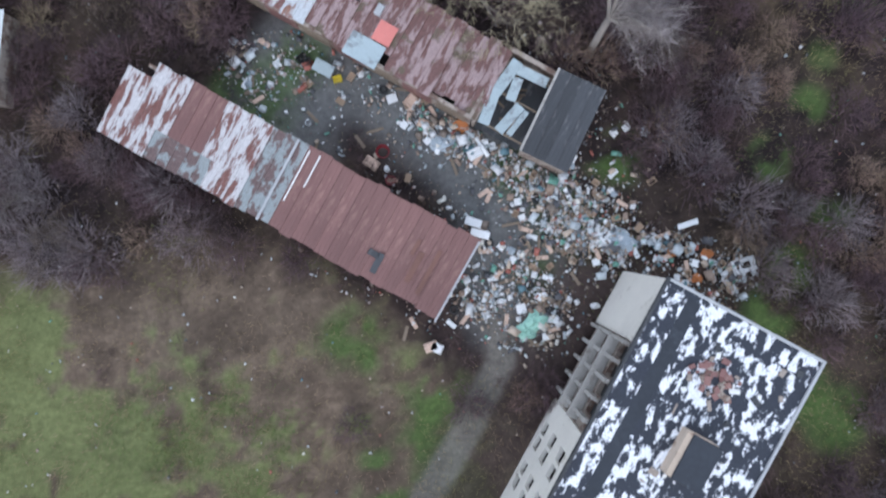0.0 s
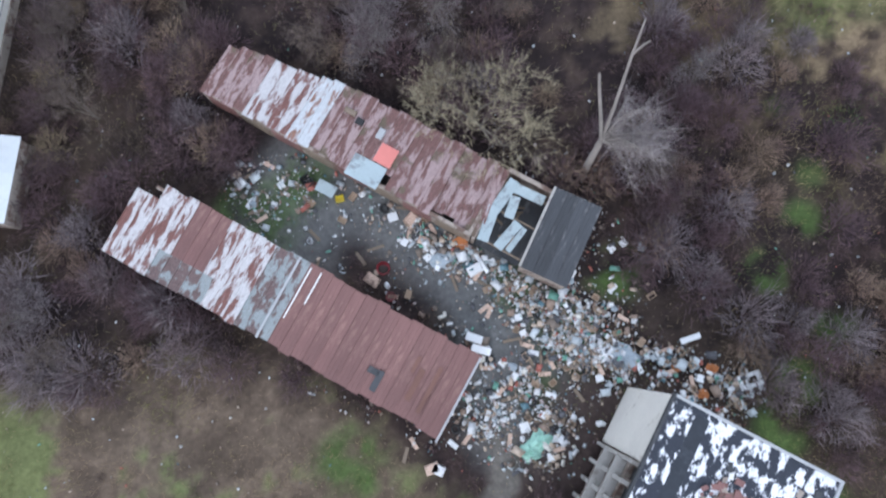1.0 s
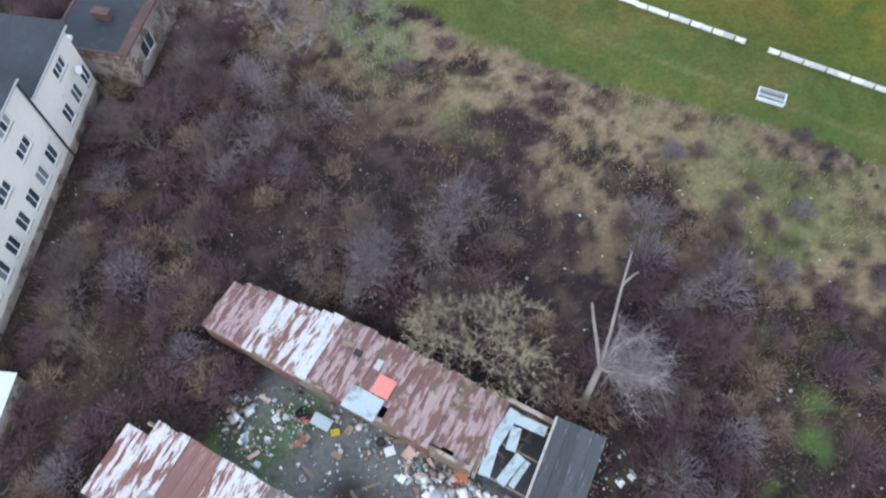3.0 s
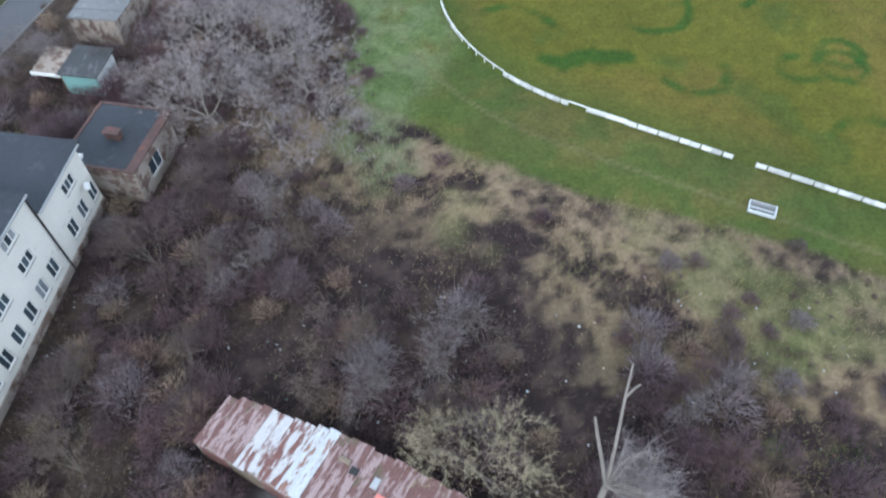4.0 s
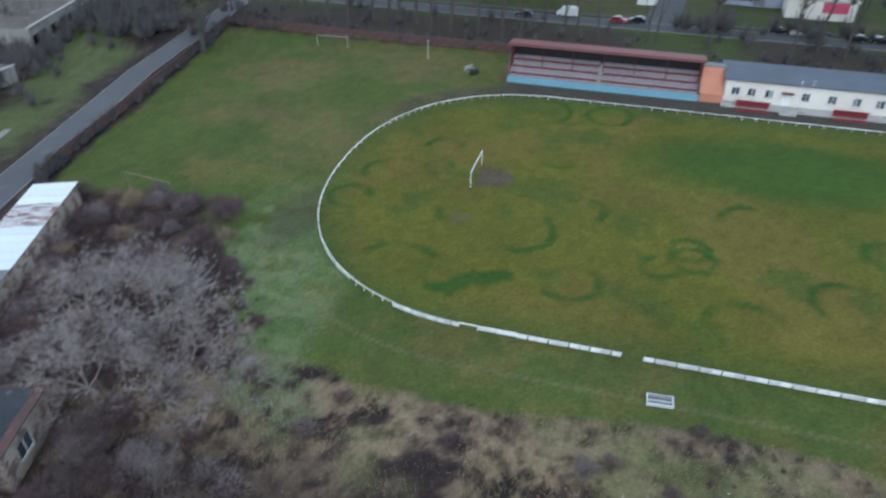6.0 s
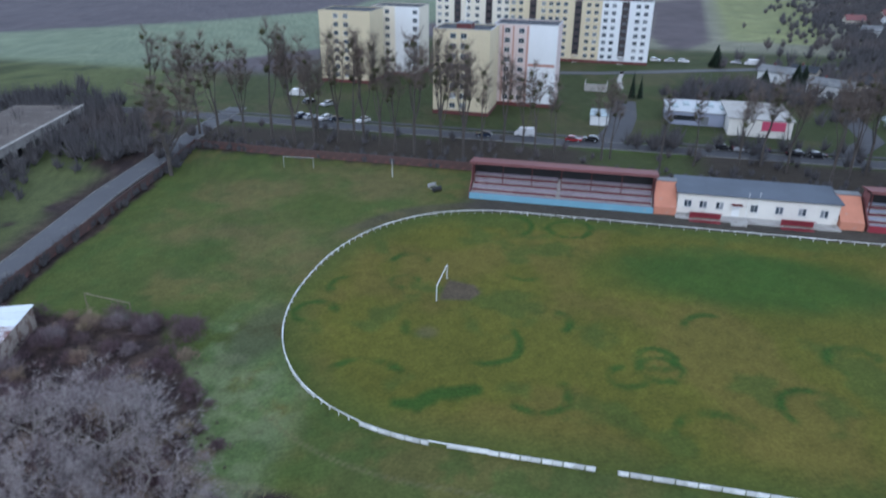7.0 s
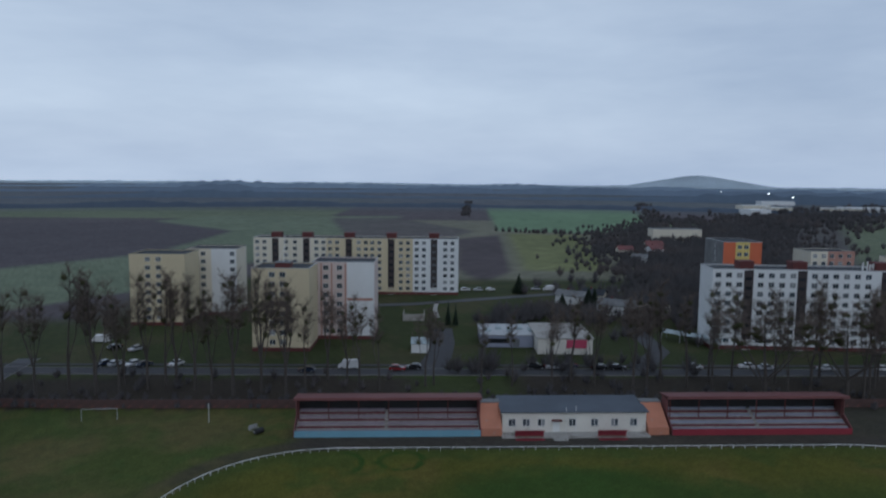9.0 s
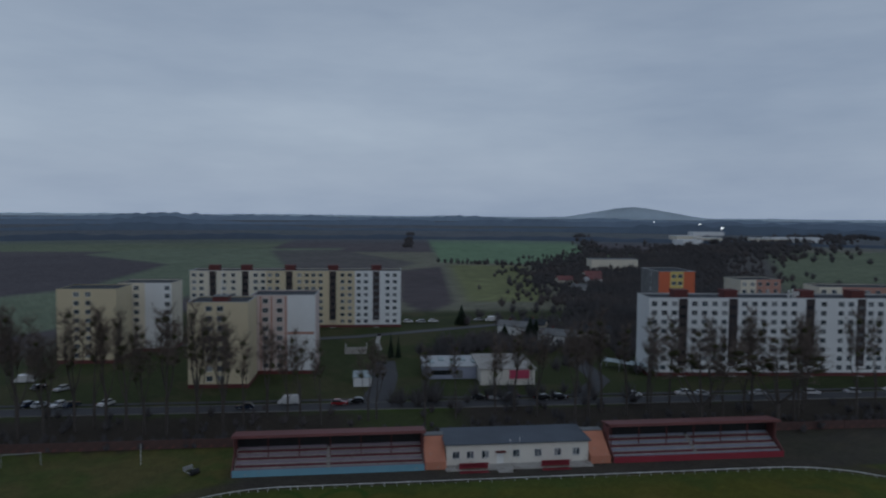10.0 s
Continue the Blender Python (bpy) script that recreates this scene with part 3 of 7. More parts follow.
    c = np.zeros(shape + (3,)) + (0.085, 0.105, 0.055)
    big = fractal(x, y, 420, 91, 3)
    tile = lattice(np.floor(u / 330 + 0.4 * lattice(v / 900, u * 0, 4)) * 3.7, np.floor(v / 410) * 5.3, 8)
    c = lay(c, (0.055, 0.045, 0.048), step(0.55, 0.57, tile))
    c = lay(c, (0.115, 0.11, 0.075), step(0.36, 0.34, tile) * 0.9)
    c = lay(c, (0.045, 0.045, 0.05), step(0.50, 0.56, big) * step(900, 1300, v) * 0.8)
    c = lay(c, (0.095, 0.12, 0.07), step(1, 8, inside(x, y, [(-200, 190), (60, 330), (420, 800), (200, 900), (-300, 420)])))
    c = lay(c, (0.046, 0.038, 0.042), step(1, 12, inside(x, y, [(-700, 240), (-16, 425), (70, 470), (165, 640), (120, 820), (-500, 900)])))
    c = lay(c, (0.060, 0.052, 0.050), step(1, 8, inside(x, y, [(215, 420), (365, 545), (395, 780), (310, 800), (243, 600)])) * 0.9)
    c = lay(c, (0.044, 0.033, 0.034), step(1, 6, inside(x, y, [(176, 262), (224, 298), (366, 510), (300, 490), (200, 330)])))
    c = lay(c, (0.115, 0.125, 0.042), step(1, 8, inside(x, y, [(225, 300), (262, 275), (285, 285), (430, 470), (372, 520)])))
    c = lay(c, (0.10, 0.165, 0.085), step(1, 8, inside(x, y, [(380, 545), (450, 470), (600, 540), (980, 960), (700, 1040)])))
    c = lay(c, (0.050, 0.043, 0.044), step(1, 14, inside(x, y, [(215, 185), (420, 215), (1000, 560), (1000, 700), (620, 520), (440, 445), (300, 285)])) * 0.9)
    # distance haze painted into the ground: blue-grey from 1000 m outwards
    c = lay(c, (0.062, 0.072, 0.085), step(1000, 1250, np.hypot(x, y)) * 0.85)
    # all the open country lifted and tinted slightly blue, also as haze
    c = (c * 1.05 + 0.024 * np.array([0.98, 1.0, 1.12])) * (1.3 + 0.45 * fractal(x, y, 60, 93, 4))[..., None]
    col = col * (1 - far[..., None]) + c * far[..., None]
    return np.clip(col * (0.62 + 0.36 * n3)[..., None], 0, 1)


def axis(stops):
    """Grid lines: (from, to, spacing) runs, end to end."""
    out = [np.arange(a, b, s) for a, b, s in stops]
    return np.concatenate(out + [[stops[-1][1]]])


def build_ground():
    gx = axis([(-5000, -1000, 250), (-1000, -250, 25), (-250, -62, 4), (-62, 62, 0.48), (62, 160, 0.9), (160, 700, 6), (700, 1200, 25), (1200, 5000, 250)])
    gy = axis([(-5000, -300, 250), (-300, -36, 12), (-36, 105, 0.48), (105, 150, 0.8), (150, 330, 3), (330, 1100, 9), (1100, 2000, 40), (2000, 5000, 250)])
    X, Y = np.meshgrid(gx, gy)
    z = zone_masks(X, Y)
    soft = (1 - z["lawn"]) * (1 - z["yard"]) * (1 - z["beyond"])
    near = step(120, 60, np.hypot(X, Y - 20))
    Z = ((fractal(X, Y, 5, 21) - 0.5) * 0.35 + (fractal(X, Y, 1.2, 22, 2) - 0.5) * 0.22) * soft * near - 0.03
    r = np.hypot(X, Y)
    Z = Z + step(700, 4000, r) * (fractal(X, Y, 900, 5, 3) - 0.5) * 8
    V = np.stack([X, Y, Z], -1).reshape(-1, 3)
    ny, nx = X.shape
    i = (np.arange(ny - 1)[:, None] * nx + np.arange(nx - 1)[None]).ravel()
    quads = np.stack([i, i + 1, i + nx + 1, i + nx], 1)
    me = bpy.data.meshes.new("ground")
    me.vertices.add(len(V))
    me.vertices.foreach_set("co", V.astype(np.float32).ravel())
    me.loops.add(quads.size)
    me.loops.foreach_set("vertex_index", quads.astype(np.int32).ravel())
    me.polygons.add(len(quads))
    me.polygons.foreach_set("loop_start", np.arange(0, quads.size, 4, dtype=np.int32))
    me.polygons.foreach_set("use_smooth", np.ones(len(quads), dtype=bool))
    me.update(calc_edges=True)
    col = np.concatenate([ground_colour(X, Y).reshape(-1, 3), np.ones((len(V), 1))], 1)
    # carries the painted far haze along with the soil colours
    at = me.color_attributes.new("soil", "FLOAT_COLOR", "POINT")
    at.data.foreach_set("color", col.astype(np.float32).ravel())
    m, nt, b = base("soil_grass_and_far_haze", 0.95)
    b.inputs["Specular IOR Level"].default_value = 0.15
    a = nt.nodes.new("ShaderNodeAttribute")
    a.attribute_name = "soil"
    vec = coords(nt, "World")
    n1 = noise_node(nt, vec, 2.2, 6, 0.7)
    n2 = noise_node(nt, vec, 0.07, 5, 0.6)
    c = mix(nt, 1.0, a.outputs["Color"], ramp(nt, n1, [(0.25, (0.62,) * 3), (0.75, (1.38,) * 3)]), "MULTIPLY")
    c = mix(nt, 1.0, c, ramp(nt, n2, [(0.3, (0.86, 0.88, 0.9)), (0.7, (1.14, 1.12, 1.1))]), "MULTIPLY")
    nt.links.new(c, b.inputs["Base Color"])
    bump(nt, b, n1, 0.5, 0.12)
    me.materials.append(m)
    return tagged(new("ground", me), "winter grass, bare soil and fields reaching the horizon", "ground", kind="structure")


ground = build_ground()


def ribbon(name, pts, width, z, mat, label, category, kerb=None):
    """A road with thickness along a line of places, with raised kerbs where given."""
    g = Geo()
    L, R = [], []
    for i, (x, y) in enumerate(pts):
        a, b = Vector(pts[max(0, i - 1)]), Vector(pts[min(len(pts) - 1, i + 1)])
        d = (b - a).normalized()
        n = Vector((-d.y, d.x))
        L.append((Vector((x, y)) + n * width / 2))
        R.append((Vector((x, y)) - n * width / 2))
    for i in range(len(pts) - 1):
        g.quad((*R[i], z), (*R[i + 1], z), (*L[i + 1], z), (*L[i], z))
        g.quad((*L[i], z), (*L[i + 1], z), (*L[i + 1], -0.3), (*L[i], -0.3))
        g.quad((*R[i + 1], z), (*R[i], z), (*R[i], -0.3), (*R[i + 1], -0.3))
    road = solo(name, g, mat, Matrix(), label, category, kind="structure")
    if kerb:
        k = Geo()
        for S, s in ((L, 1), (R, -1)):
            for i in range(len(pts) - 1):
                a, b = S[i], S[i + 1]
                n = (b - a).normalized()
                n = Vector((-n.y, n.x)) * s
                o, q = a + n * 0.15, b + n * 0.15
                t = z + kerb
                k.quad((*a, t), (*b, t), (*q, t), (*o, t))
                k.quad((*a, z - 0.1), (*b, z - 0.1), (*b, t), (*a, t))
                k.quad((*o, t), (*q, t), (*q, -0.2), (*o, -0.2))
        solo("kerb", k, M_KERB, Matrix(), "pale concrete kerb along the road", "kerb", kind="structure")
    return road


ribbon("road", SIDE_ROAD, 5.2, 0.04, M_ASPHALT, "narrow grey asphalt side road", "road", 0.08)
ribbon("road", [site(-240, 178), site(-110, 177.5), site(-20, 175.5), site(90, 174), site(320, 172)], 6.0, 0.07, M_MAINROAD, "grey asphalt road behind the stadium", "road", 0.1)
ribbon("pavement", [site(-108, 183.5), site(-20, 182), site(90, 180.5), site(200, 179)], 1.6, 0.09, M_MAINROAD, "grey concrete pavement by the road", "pavement")
ribbon("pavement", [(-58, 88), (-50.5, 112), (-47.5, 122)], 1.4, 0.05, M_KERB, "pale broken concrete path beside the road", "pavement")
ribbon("road", [(86, 152), (97, 165), (106, 178), (116, 196)], 7.5, 0.05, M_MAINROAD, "asphalt drive between the blocks", "road")
ribbon("pavement", [(124, 212), (131, 226), (140, 240)], 1.6, 0.05, M_CONCRETE, "pale footpath across the green", "pavement")
ribbon("road", [site(60, 178), site(72, 196), site(74, 230)], 6.0, 0.06, M_MAINROAD, "asphalt parking road beside the shop", "road")
ribbon("road", [(60, 262), (130, 240), (200, 232), (235, 226)], 5.0, 0.05, M_ASPHALT, "parking street behind the green", "road")


# ---- the distance: wooded ridges, haze painted in, paler and bluer one behind the other ----
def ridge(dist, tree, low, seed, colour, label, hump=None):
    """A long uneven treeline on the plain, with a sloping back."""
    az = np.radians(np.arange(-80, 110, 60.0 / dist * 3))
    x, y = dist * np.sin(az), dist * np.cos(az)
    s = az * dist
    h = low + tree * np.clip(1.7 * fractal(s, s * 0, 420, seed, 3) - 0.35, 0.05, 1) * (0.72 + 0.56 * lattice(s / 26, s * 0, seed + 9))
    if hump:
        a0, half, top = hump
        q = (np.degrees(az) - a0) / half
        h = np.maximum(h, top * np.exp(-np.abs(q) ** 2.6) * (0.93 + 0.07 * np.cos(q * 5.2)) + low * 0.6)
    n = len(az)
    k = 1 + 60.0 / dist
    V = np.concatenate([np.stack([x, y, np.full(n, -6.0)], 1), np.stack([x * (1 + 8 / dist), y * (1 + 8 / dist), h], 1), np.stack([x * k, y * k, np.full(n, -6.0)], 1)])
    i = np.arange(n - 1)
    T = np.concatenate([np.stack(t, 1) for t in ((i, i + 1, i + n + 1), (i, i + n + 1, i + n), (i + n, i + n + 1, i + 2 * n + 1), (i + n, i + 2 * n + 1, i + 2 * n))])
    # the haze is painted into this base colour, given for each ridge
    m = plain("woods_painted_haze", colour, 0.16, 0.012, 0.95, bump_s=0, kind="World")
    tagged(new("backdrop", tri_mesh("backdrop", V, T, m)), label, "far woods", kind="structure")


ridge(1180, 12, 1, 3, (0.075, 0.098, 0.135), "dark bare woods far across the plain, tinted blue for haze")
ridge(1680, 16, 2, 4, (0.105, 0.14, 0.19), "woods and villages on the plain, coloured blue-grey for haze")
ridge(2300, 19, 3, 5, (0.145, 0.19, 0.255), "distant woods coloured pale blue-grey for haze")
ridge(3200, 22, 6, 6, (0.20, 0.26, 0.335), "woods near the horizon, coloured blue for haze")
ridge(4650, 8, 9, 7, (0.42, 0.50, 0.57), "low hill on the horizon, coloured pale blue for haze", (50.7, 4.0, 74))


# ---- building tools ----
def facade(g, width, height, holes, m=0, place=None, deep=0.18, z0=0.0):
    """A wall face (x along, z up, outside towards -y) with real openings (x0, z0, x1, z1) and their reveals."""
    T = place if place is not None else Matrix()

    def q(*pts):
        g.quad(*[T @ Vector(p) for p in pts], m=m)

    xs = sorted({0.0, width, *[h[0] for h in holes], *[h[2] for h in holes]})
    zs = sorted({z0, height, *[h[1] for h in holes], *[h[3] for h in holes]})
    for xa, xb in zip(xs, xs[1:]):
        run = None
        for za, zb in zip(zs, zs[1:]):
            cx, cz = (xa + xb) / 2, (za + zb) / 2
            solid = not any(h[0] < cx < h[2] and h[1] < cz < h[3] for h in holes)
            if solid:
                run = (run[0], zb) if run else (za, zb)
            elif run:
                q((xa, 0, run[0]), (xb, 0, run[0]), (xb, 0, run[1]), (xa, 0, run[1]))
                run = None
        if run:
            q((xa, 0, run[0]), (xb, 0, run[0]), (xb, 0, run[1]), (xa, 0, run[1]))
    for a, b, c, d in holes:
        q((a, 0, b), (a, deep, b), (a, deep, d), (a, 0, d))
        q((c, 0, d), (c, deep, d), (c, deep, b), (c, 0, b))
        q((a, 0, d), (a, deep, d), (c, deep, d), (c, 0, d))
        q((a, 0, b), (c, 0, b), (c, deep, b), (a, deep, b))


WINDOW_MESHES = {}


def frame_ring(w, h, lights, t=0.07, bar=0.06, y0=0.0, y1=0.12):
    """A window frame with its mullions as one closed piece."""
    xs = [0, t]
    for i in range(1, lights):
        xs += [w * i / lights - bar / 2, w * i / lights + bar / 2]
    xs += [w - t, w]
    zs = [0, t, h - t, h]
    nx, nz = len(xs) - 1, 3
    solid = {(i, j) for i in range(nx) for j in range(nz) if j != 1 or i % 2 == 0}
    g, seen = Geo(), {}

    def p(i, j, k):
        if (i, j, k) not in seen:
            seen[(i, j, k)] = len(g.v)
            g.v.append((xs[i], y1 if k else y0, zs[j]))
        return seen[(i, j, k)]

    def face(*ids):
        g.f.append(ids)
        g.m.append(0)

    for (i, j) in sorted(solid):
        face(p(i, j, 0), p(i + 1, j, 0), p(i + 1, j + 1, 0), p(i, j + 1, 0))
        face(p(i, j, 1), p(i, j + 1, 1), p(i + 1, j + 1, 1), p(i + 1, j, 1))
        for (di, dj, a, b) in ((-1, 0, (0, 1), (0, 0)), (1, 0, (1, 0), (1, 1)), (0, -1, (0, 0), (1, 0)), (0, 1, (1, 1), (0, 1))):
            if (i + di, j + dj) not in solid:
                face(p(i + a[0], j + a[1], 0), p(i + a[0], j + a[1], 1), p(i + b[0], j + b[1], 1), p(i + b[0], j + b[1], 0))
    return g


def far_window(parent, w, h, m, lights=2, glass_mat=None, name="window"):
    """A window: its frame, with the pane as a piece of its own."""
    gm = glass_mat or M_GLASS
    key = (round(w, 2), round(h, 2), lights, gm.name)
    if key not in WINDOW_MESHES:
        WINDOW_MESHES[key] = (frame_ring(w, h, lights).mesh("window", M_FRAME), Geo().box(0.05, 0.05, 0.05, w - 0.05, 0.075, h - 0.05).mesh("pane", gm))
    ob = part(name, WINDOW_MESHES[key][0], None, parent, m=m)
    part("pane", WINDOW_MESHES[key][1], None, ob)
    return ob


def near_window(parent, w, h, lights, m, label=""):
    """A window with a frame, a sill and panes as pieces of their own."""
    t = 0.07
    ob = part("window", frame_ring(w, h, lights, t, 0.08), M_FRAME, parent, label, m)
    for i in range(lights):
        part("pane", Geo().box(w * i / lights + 0.045, 0.05, t, w * (i + 1) / lights - 0.045, 0.075, h - t), M_GLASS, ob)
    part("window_sill", Geo().box(-0.06, -0.16, -0.06, w + 0.06, 0.0, -0.01), M_CONCRETE, ob)
    return ob


def shell(g, L, D, H, m=0, sides="lrb", roof_m=1, roof_z=None):
    """The plain sides and the roof of a box-shaped house whose front is a facade."""
    if "l" in sides:
        g.quad((0, D, 0), (0, 0, 0), (0, 0, H), (0, D, H), m=m)
    if "r" in sides:
        g.quad((L, 0, 0), (L, D, 0), (L, D, H), (L, 0, H), m=m)
    if "b" in sides:
        g.quad((L, D, 0), (0, D, 0), (0, D, H), (L, D, H), m=m)
    z = H - 0.3 if roof_z is None else roof_z
    g.quad((0, 0, z), (L, 0, z), (L, D, z), (0, D, z), m=roof_m)


def stair_panel(w, h):
    """Dark cladding of a staircase with a landing window on each floor."""
    g = Geo().box(0, 0.06, 0, w, 0.12, h)
    for k in range(int(h / 2.8)):
        g.box(0.5, 0.02, 0.9 + 2.8 * k, w - 0.5, 0.058, 1.9 + 2.8 * k, m=1)
    return g


def apartment_block(m, L, D, storeys, strips, walls, label, columns=3.05, plinth=1.1, boxes=True, trim=None, gable_windows=False, cols=None, band=None, gable=None):
    """A panel-built block of flats: facade with openings, stair glazing, plinth, parapet and lift houses."""
    b = thing("apartment_building", m, label, "apartment building", "panel-built flats")
    H = plinth + storeys * 2.8 + 0.55
    edges = [0.0] + [e for e, _ in walls[:-1]] + [L]
    rows = [(plinth + k * 2.8 + 0.75, plinth + k * 2.8 + 2.3) for k in range(storeys)]
    wins = []
    for (x0, x1, (_, wm)) in zip(edges, edges[1:], walls):
        g = Geo()
        holes = []
        run = [x for x in cols if x0 < x < x1 - 1.7] if cols else np.arange(x0 + 0.75, x1 - 1.75, columns)
        for x in run:
            if not any(x - 0.25 < s + 1.5 and x + 1.95 > s - 1.5 for s in strips):
                for (za, zb) in rows:
                    holes.append((x - x0, za, x - x0 + 1.75, zb))
                    wins.append((x, za, 1.75, zb - za))
        for s in strips:
            if x0 < s < x1:
                holes.append((s - 1.4 - x0, plinth + 1.9, s + 1.4 - x0, H - 0.25))
        facade(g, x1 - x0, H, holes, z0=plinth)
        part("wall", g, wm, b, m=Matrix.Translation((x0, 0, 0)))
    side = Geo()
    side.quad((0, D, 0), (0, 0, 0), (0, 0, H), (0, D, H))
    side.quad((L, 0, 0), (L, D, 0), (L, D, H), (L, 0, H))
    side.quad((L, D, 0), (0, D, 0), (0, D, H), (L, D, H))
    part("gable_wall", side, gable or walls[0][1], b)
    part("plinth", Geo().box(-0.05, -0.06, 0, L + 0.05, D + 0.05, plinth), M_REDBASE, b)
    part("roof", Geo().box(0.1, 0.1, H - 0.5, L - 0.1, D - 0.1, H - 0.32), M_DARKROOF, b)
    cap = Geo()
    cap.box(-0.1, -0.1, H, L + 0.1, 0.22, H + 0.12).box(-0.1, D - 0.22, H, L + 0.1, D + 0.1, H + 0.12)
    cap.box(-0.1, 0.22, H, 0.22, D - 0.22, H + 0.12).box(L - 0.22, 0.22, H, L + 0.1, D - 0.22, H + 0.12)
    part("parapet_cap", cap, trim or M_STEEL, b)
    for s in strips:
        part("stair_glazing", stair_panel(2.8, H - 0.25 - plinth - 1.9), [M_STAIR, M_DARKGLASS], b, m=Matrix.Translation((s - 1.4, 0.06, plinth + 1.9)))
        part("entrance_step", Geo().box(-1.2, -0.9, 0, 1.2, 0.0, 0.12), M_CONCRETE, b, m=Matrix.Translation((s, -0.06, 0)))
        part("entrance_canopy", Geo().box(-1.3, -1.1, 2.5, 1.3, 0.0, 2.68), M_CONCRETE, b, m=Matrix.Translation((s, -0.06, 0)))
        if boxes:
            part("lift_house", Geo().box(-2.1, 2.0, H - 0.35, 2.1, 6.5, H + 2.0).box(-2.3, 1.8, H + 2.0, 2.3, 6.7, H + 2.15), trim or M_REDBASE, b, m=Matrix.Translation((s, 0, 0)))
    for (x, z, w, h) in wins:
        far_window(b, w, h, Matrix.Translation((x, 0.05, z)))
    if band:
        part("facade_band", Geo().box(band[0], -0.07, plinth + 11.0, band[1], -0.005, plinth + 11.8), M_SALMON, b, "dull red band across the facade")
        for x in (cols[0] - 0.7, cols[0] + 2.5, cols[1] + 2.5):
            part("pilaster_strip", Geo().box(x, -0.06, plinth, x + 0.45, -0.005, H - 0.4), M_SALMON, b)
    if gable_windows:
        for k in range(storeys):
            far_window(b, 1.0, 1.3, pose(-0.04, D * 0.45, plinth + k * 2.8 + 0.9, 0, 0, -90), 1)
    return b


# ---- flats beyond the stadium ----
apartment_block(pose(81.0, 294.5, 0, 0, 0, -30.5), 87.5, 12, 8, [9.3, 22.5, 40.6, 58.7, 77.0],
                [(16, M_PALE), (31, M_PALE), (49, M_CREAM), (68, M_CREAM), (87.5, M_COLD)], "long pale panel-built block of flats, eight storeys with dark stair strips")
apartment_block(pose(53.0, 195.6, 0, 0, 0, -30.5), 16.4, 13.5, 8, [], [(16.4, M_CREAM)], "yellow panel-built tower of flats with a red plinth", cols=[4.9, 7.95])
apartment_block(pose(73.5, 202.0, 0, 0, 0, -30.5), 19.0, 13.0, 8, [], [(10.6, M_PINK), (19, M_COLD)], "pinkish white panel-built tower with dull red bands", cols=[3.2, 7.4], trim=M_STEEL, boxes=False, band=(10.7, 18.6))
apartment_block(pose(27.2, 249.5, 0, 0, 0, -30.5), 18.5, 13.5, 8, [], [(18.5, M_CREAM)], "yellow panel-built tower of flats behind poplars", cols=[5.2, 8.8], trim=M_GREYROOF)
apartment_block(pose(47.0, 259.0, 0, 0, 0, -30.5), 18.0, 13.0, 8, [], [(9, M_PALE), (18, M_COLD)], "white panel-built tower of flats with grey gable", cols=[1.6, 5.2, 15.6], trim=M_GREYROOF)
apartment_block(pose(172.8, 134.2, 0, 0, 0, -33.5), 92.0, 11.7, 8, [10.5, 26.0, 50.0, 66.0, 82.0], [(34, M_COLD), (58, M_COLD), (92, M_COLD)], "long white panel-built block of flats with red lift houses", columns=3.1, gable_windows=True)
apartment_block(pose(225.0, 170.6, 0, 0, 0, -30.5), 14.6, 18.5, 9, [], [(4.6, M_ORANGE), (10.0, M_YELLOW), (14.6, M_ORANGE)], "orange and yellow block of flats", cols=[5.3, 7.8], trim=M_STEEL, gable_windows=True, gable=M_GREYROOF)
apartment_block(pose(250.4, 151.6, 0, 0, 0, -27.0), 17.0, 12, 8, [], [(6.5, M_PALE), (17.0, M_SALMON)], "pale and salmon block of flats", columns=3.4, trim=M_GREYROOF, gable_windows=True)
apartment_block(pose(251.2, 122.1, 0, 0, 0, -38.0), 40.0, 12, 8, [], [(8, M_PALE), (40, M_SALMON)], "salmon red block of flats with a pale end", columns=3.6, trim=M_GREYROOF)
antenna = thing("roof_antenna", pose(52.8, 195.6, 0, 0, 0, -30.5), "white aerial mast on the tower's lift house", "antenna")
part("mast", Geo().tube((8.4, 4.5, 25.4), (8.9, 4.5, 33.0), 0.14, 0.08, 6), M_FRAME, antenna)
part("stay", Geo().tube((6.9, 4.5, 25.4), (8.7, 4.5, 30.0), 0.05, 0.05, 5), M_FRAME, antenna)
part("stay", Geo().tube((10.0, 5.5, 25.4), (8.7, 4.5, 30.0), 0.05, 0.05, 5), M_FRAME, antenna)
lift = thing("lift_tower_top", pose(53.0, 195.6, 0, 0, 0, -30.5), "dark red lift house on the yellow tower roof", "lift house")
part("body", Geo().box(6.2, 2.4, 23.7, 10.4, 6.9, 25.3), M_REDBASE, lift)
part("cap", Geo().box(6.0, 2.2, 25.3, 10.6, 7.1, 25.42), M_GREYROOF, lift)
dishes = thing("roof_dishes", pose(172.8, 134.2, 0, 0, 0, -33.5), "white telecom panels and dish on the flats' roof", "antenna")
for x, h in ((44.5, 2.6), (45.8, 3.0), (46.6, 2.2)):
    part("panel", Geo().box(x, 3.0, 23.6, x + 0.35, 3.3, 23.6 + h), M_FRAME, dishes)
part("dish", Geo().tube((47.8, 3.0, 25.2), (47.8, 3.25, 25.2), 0.8, 0.65, 12).box(47.72, 3.26, 23.6, 47.88, 3.4, 25.4), M_FRAME, dishes)



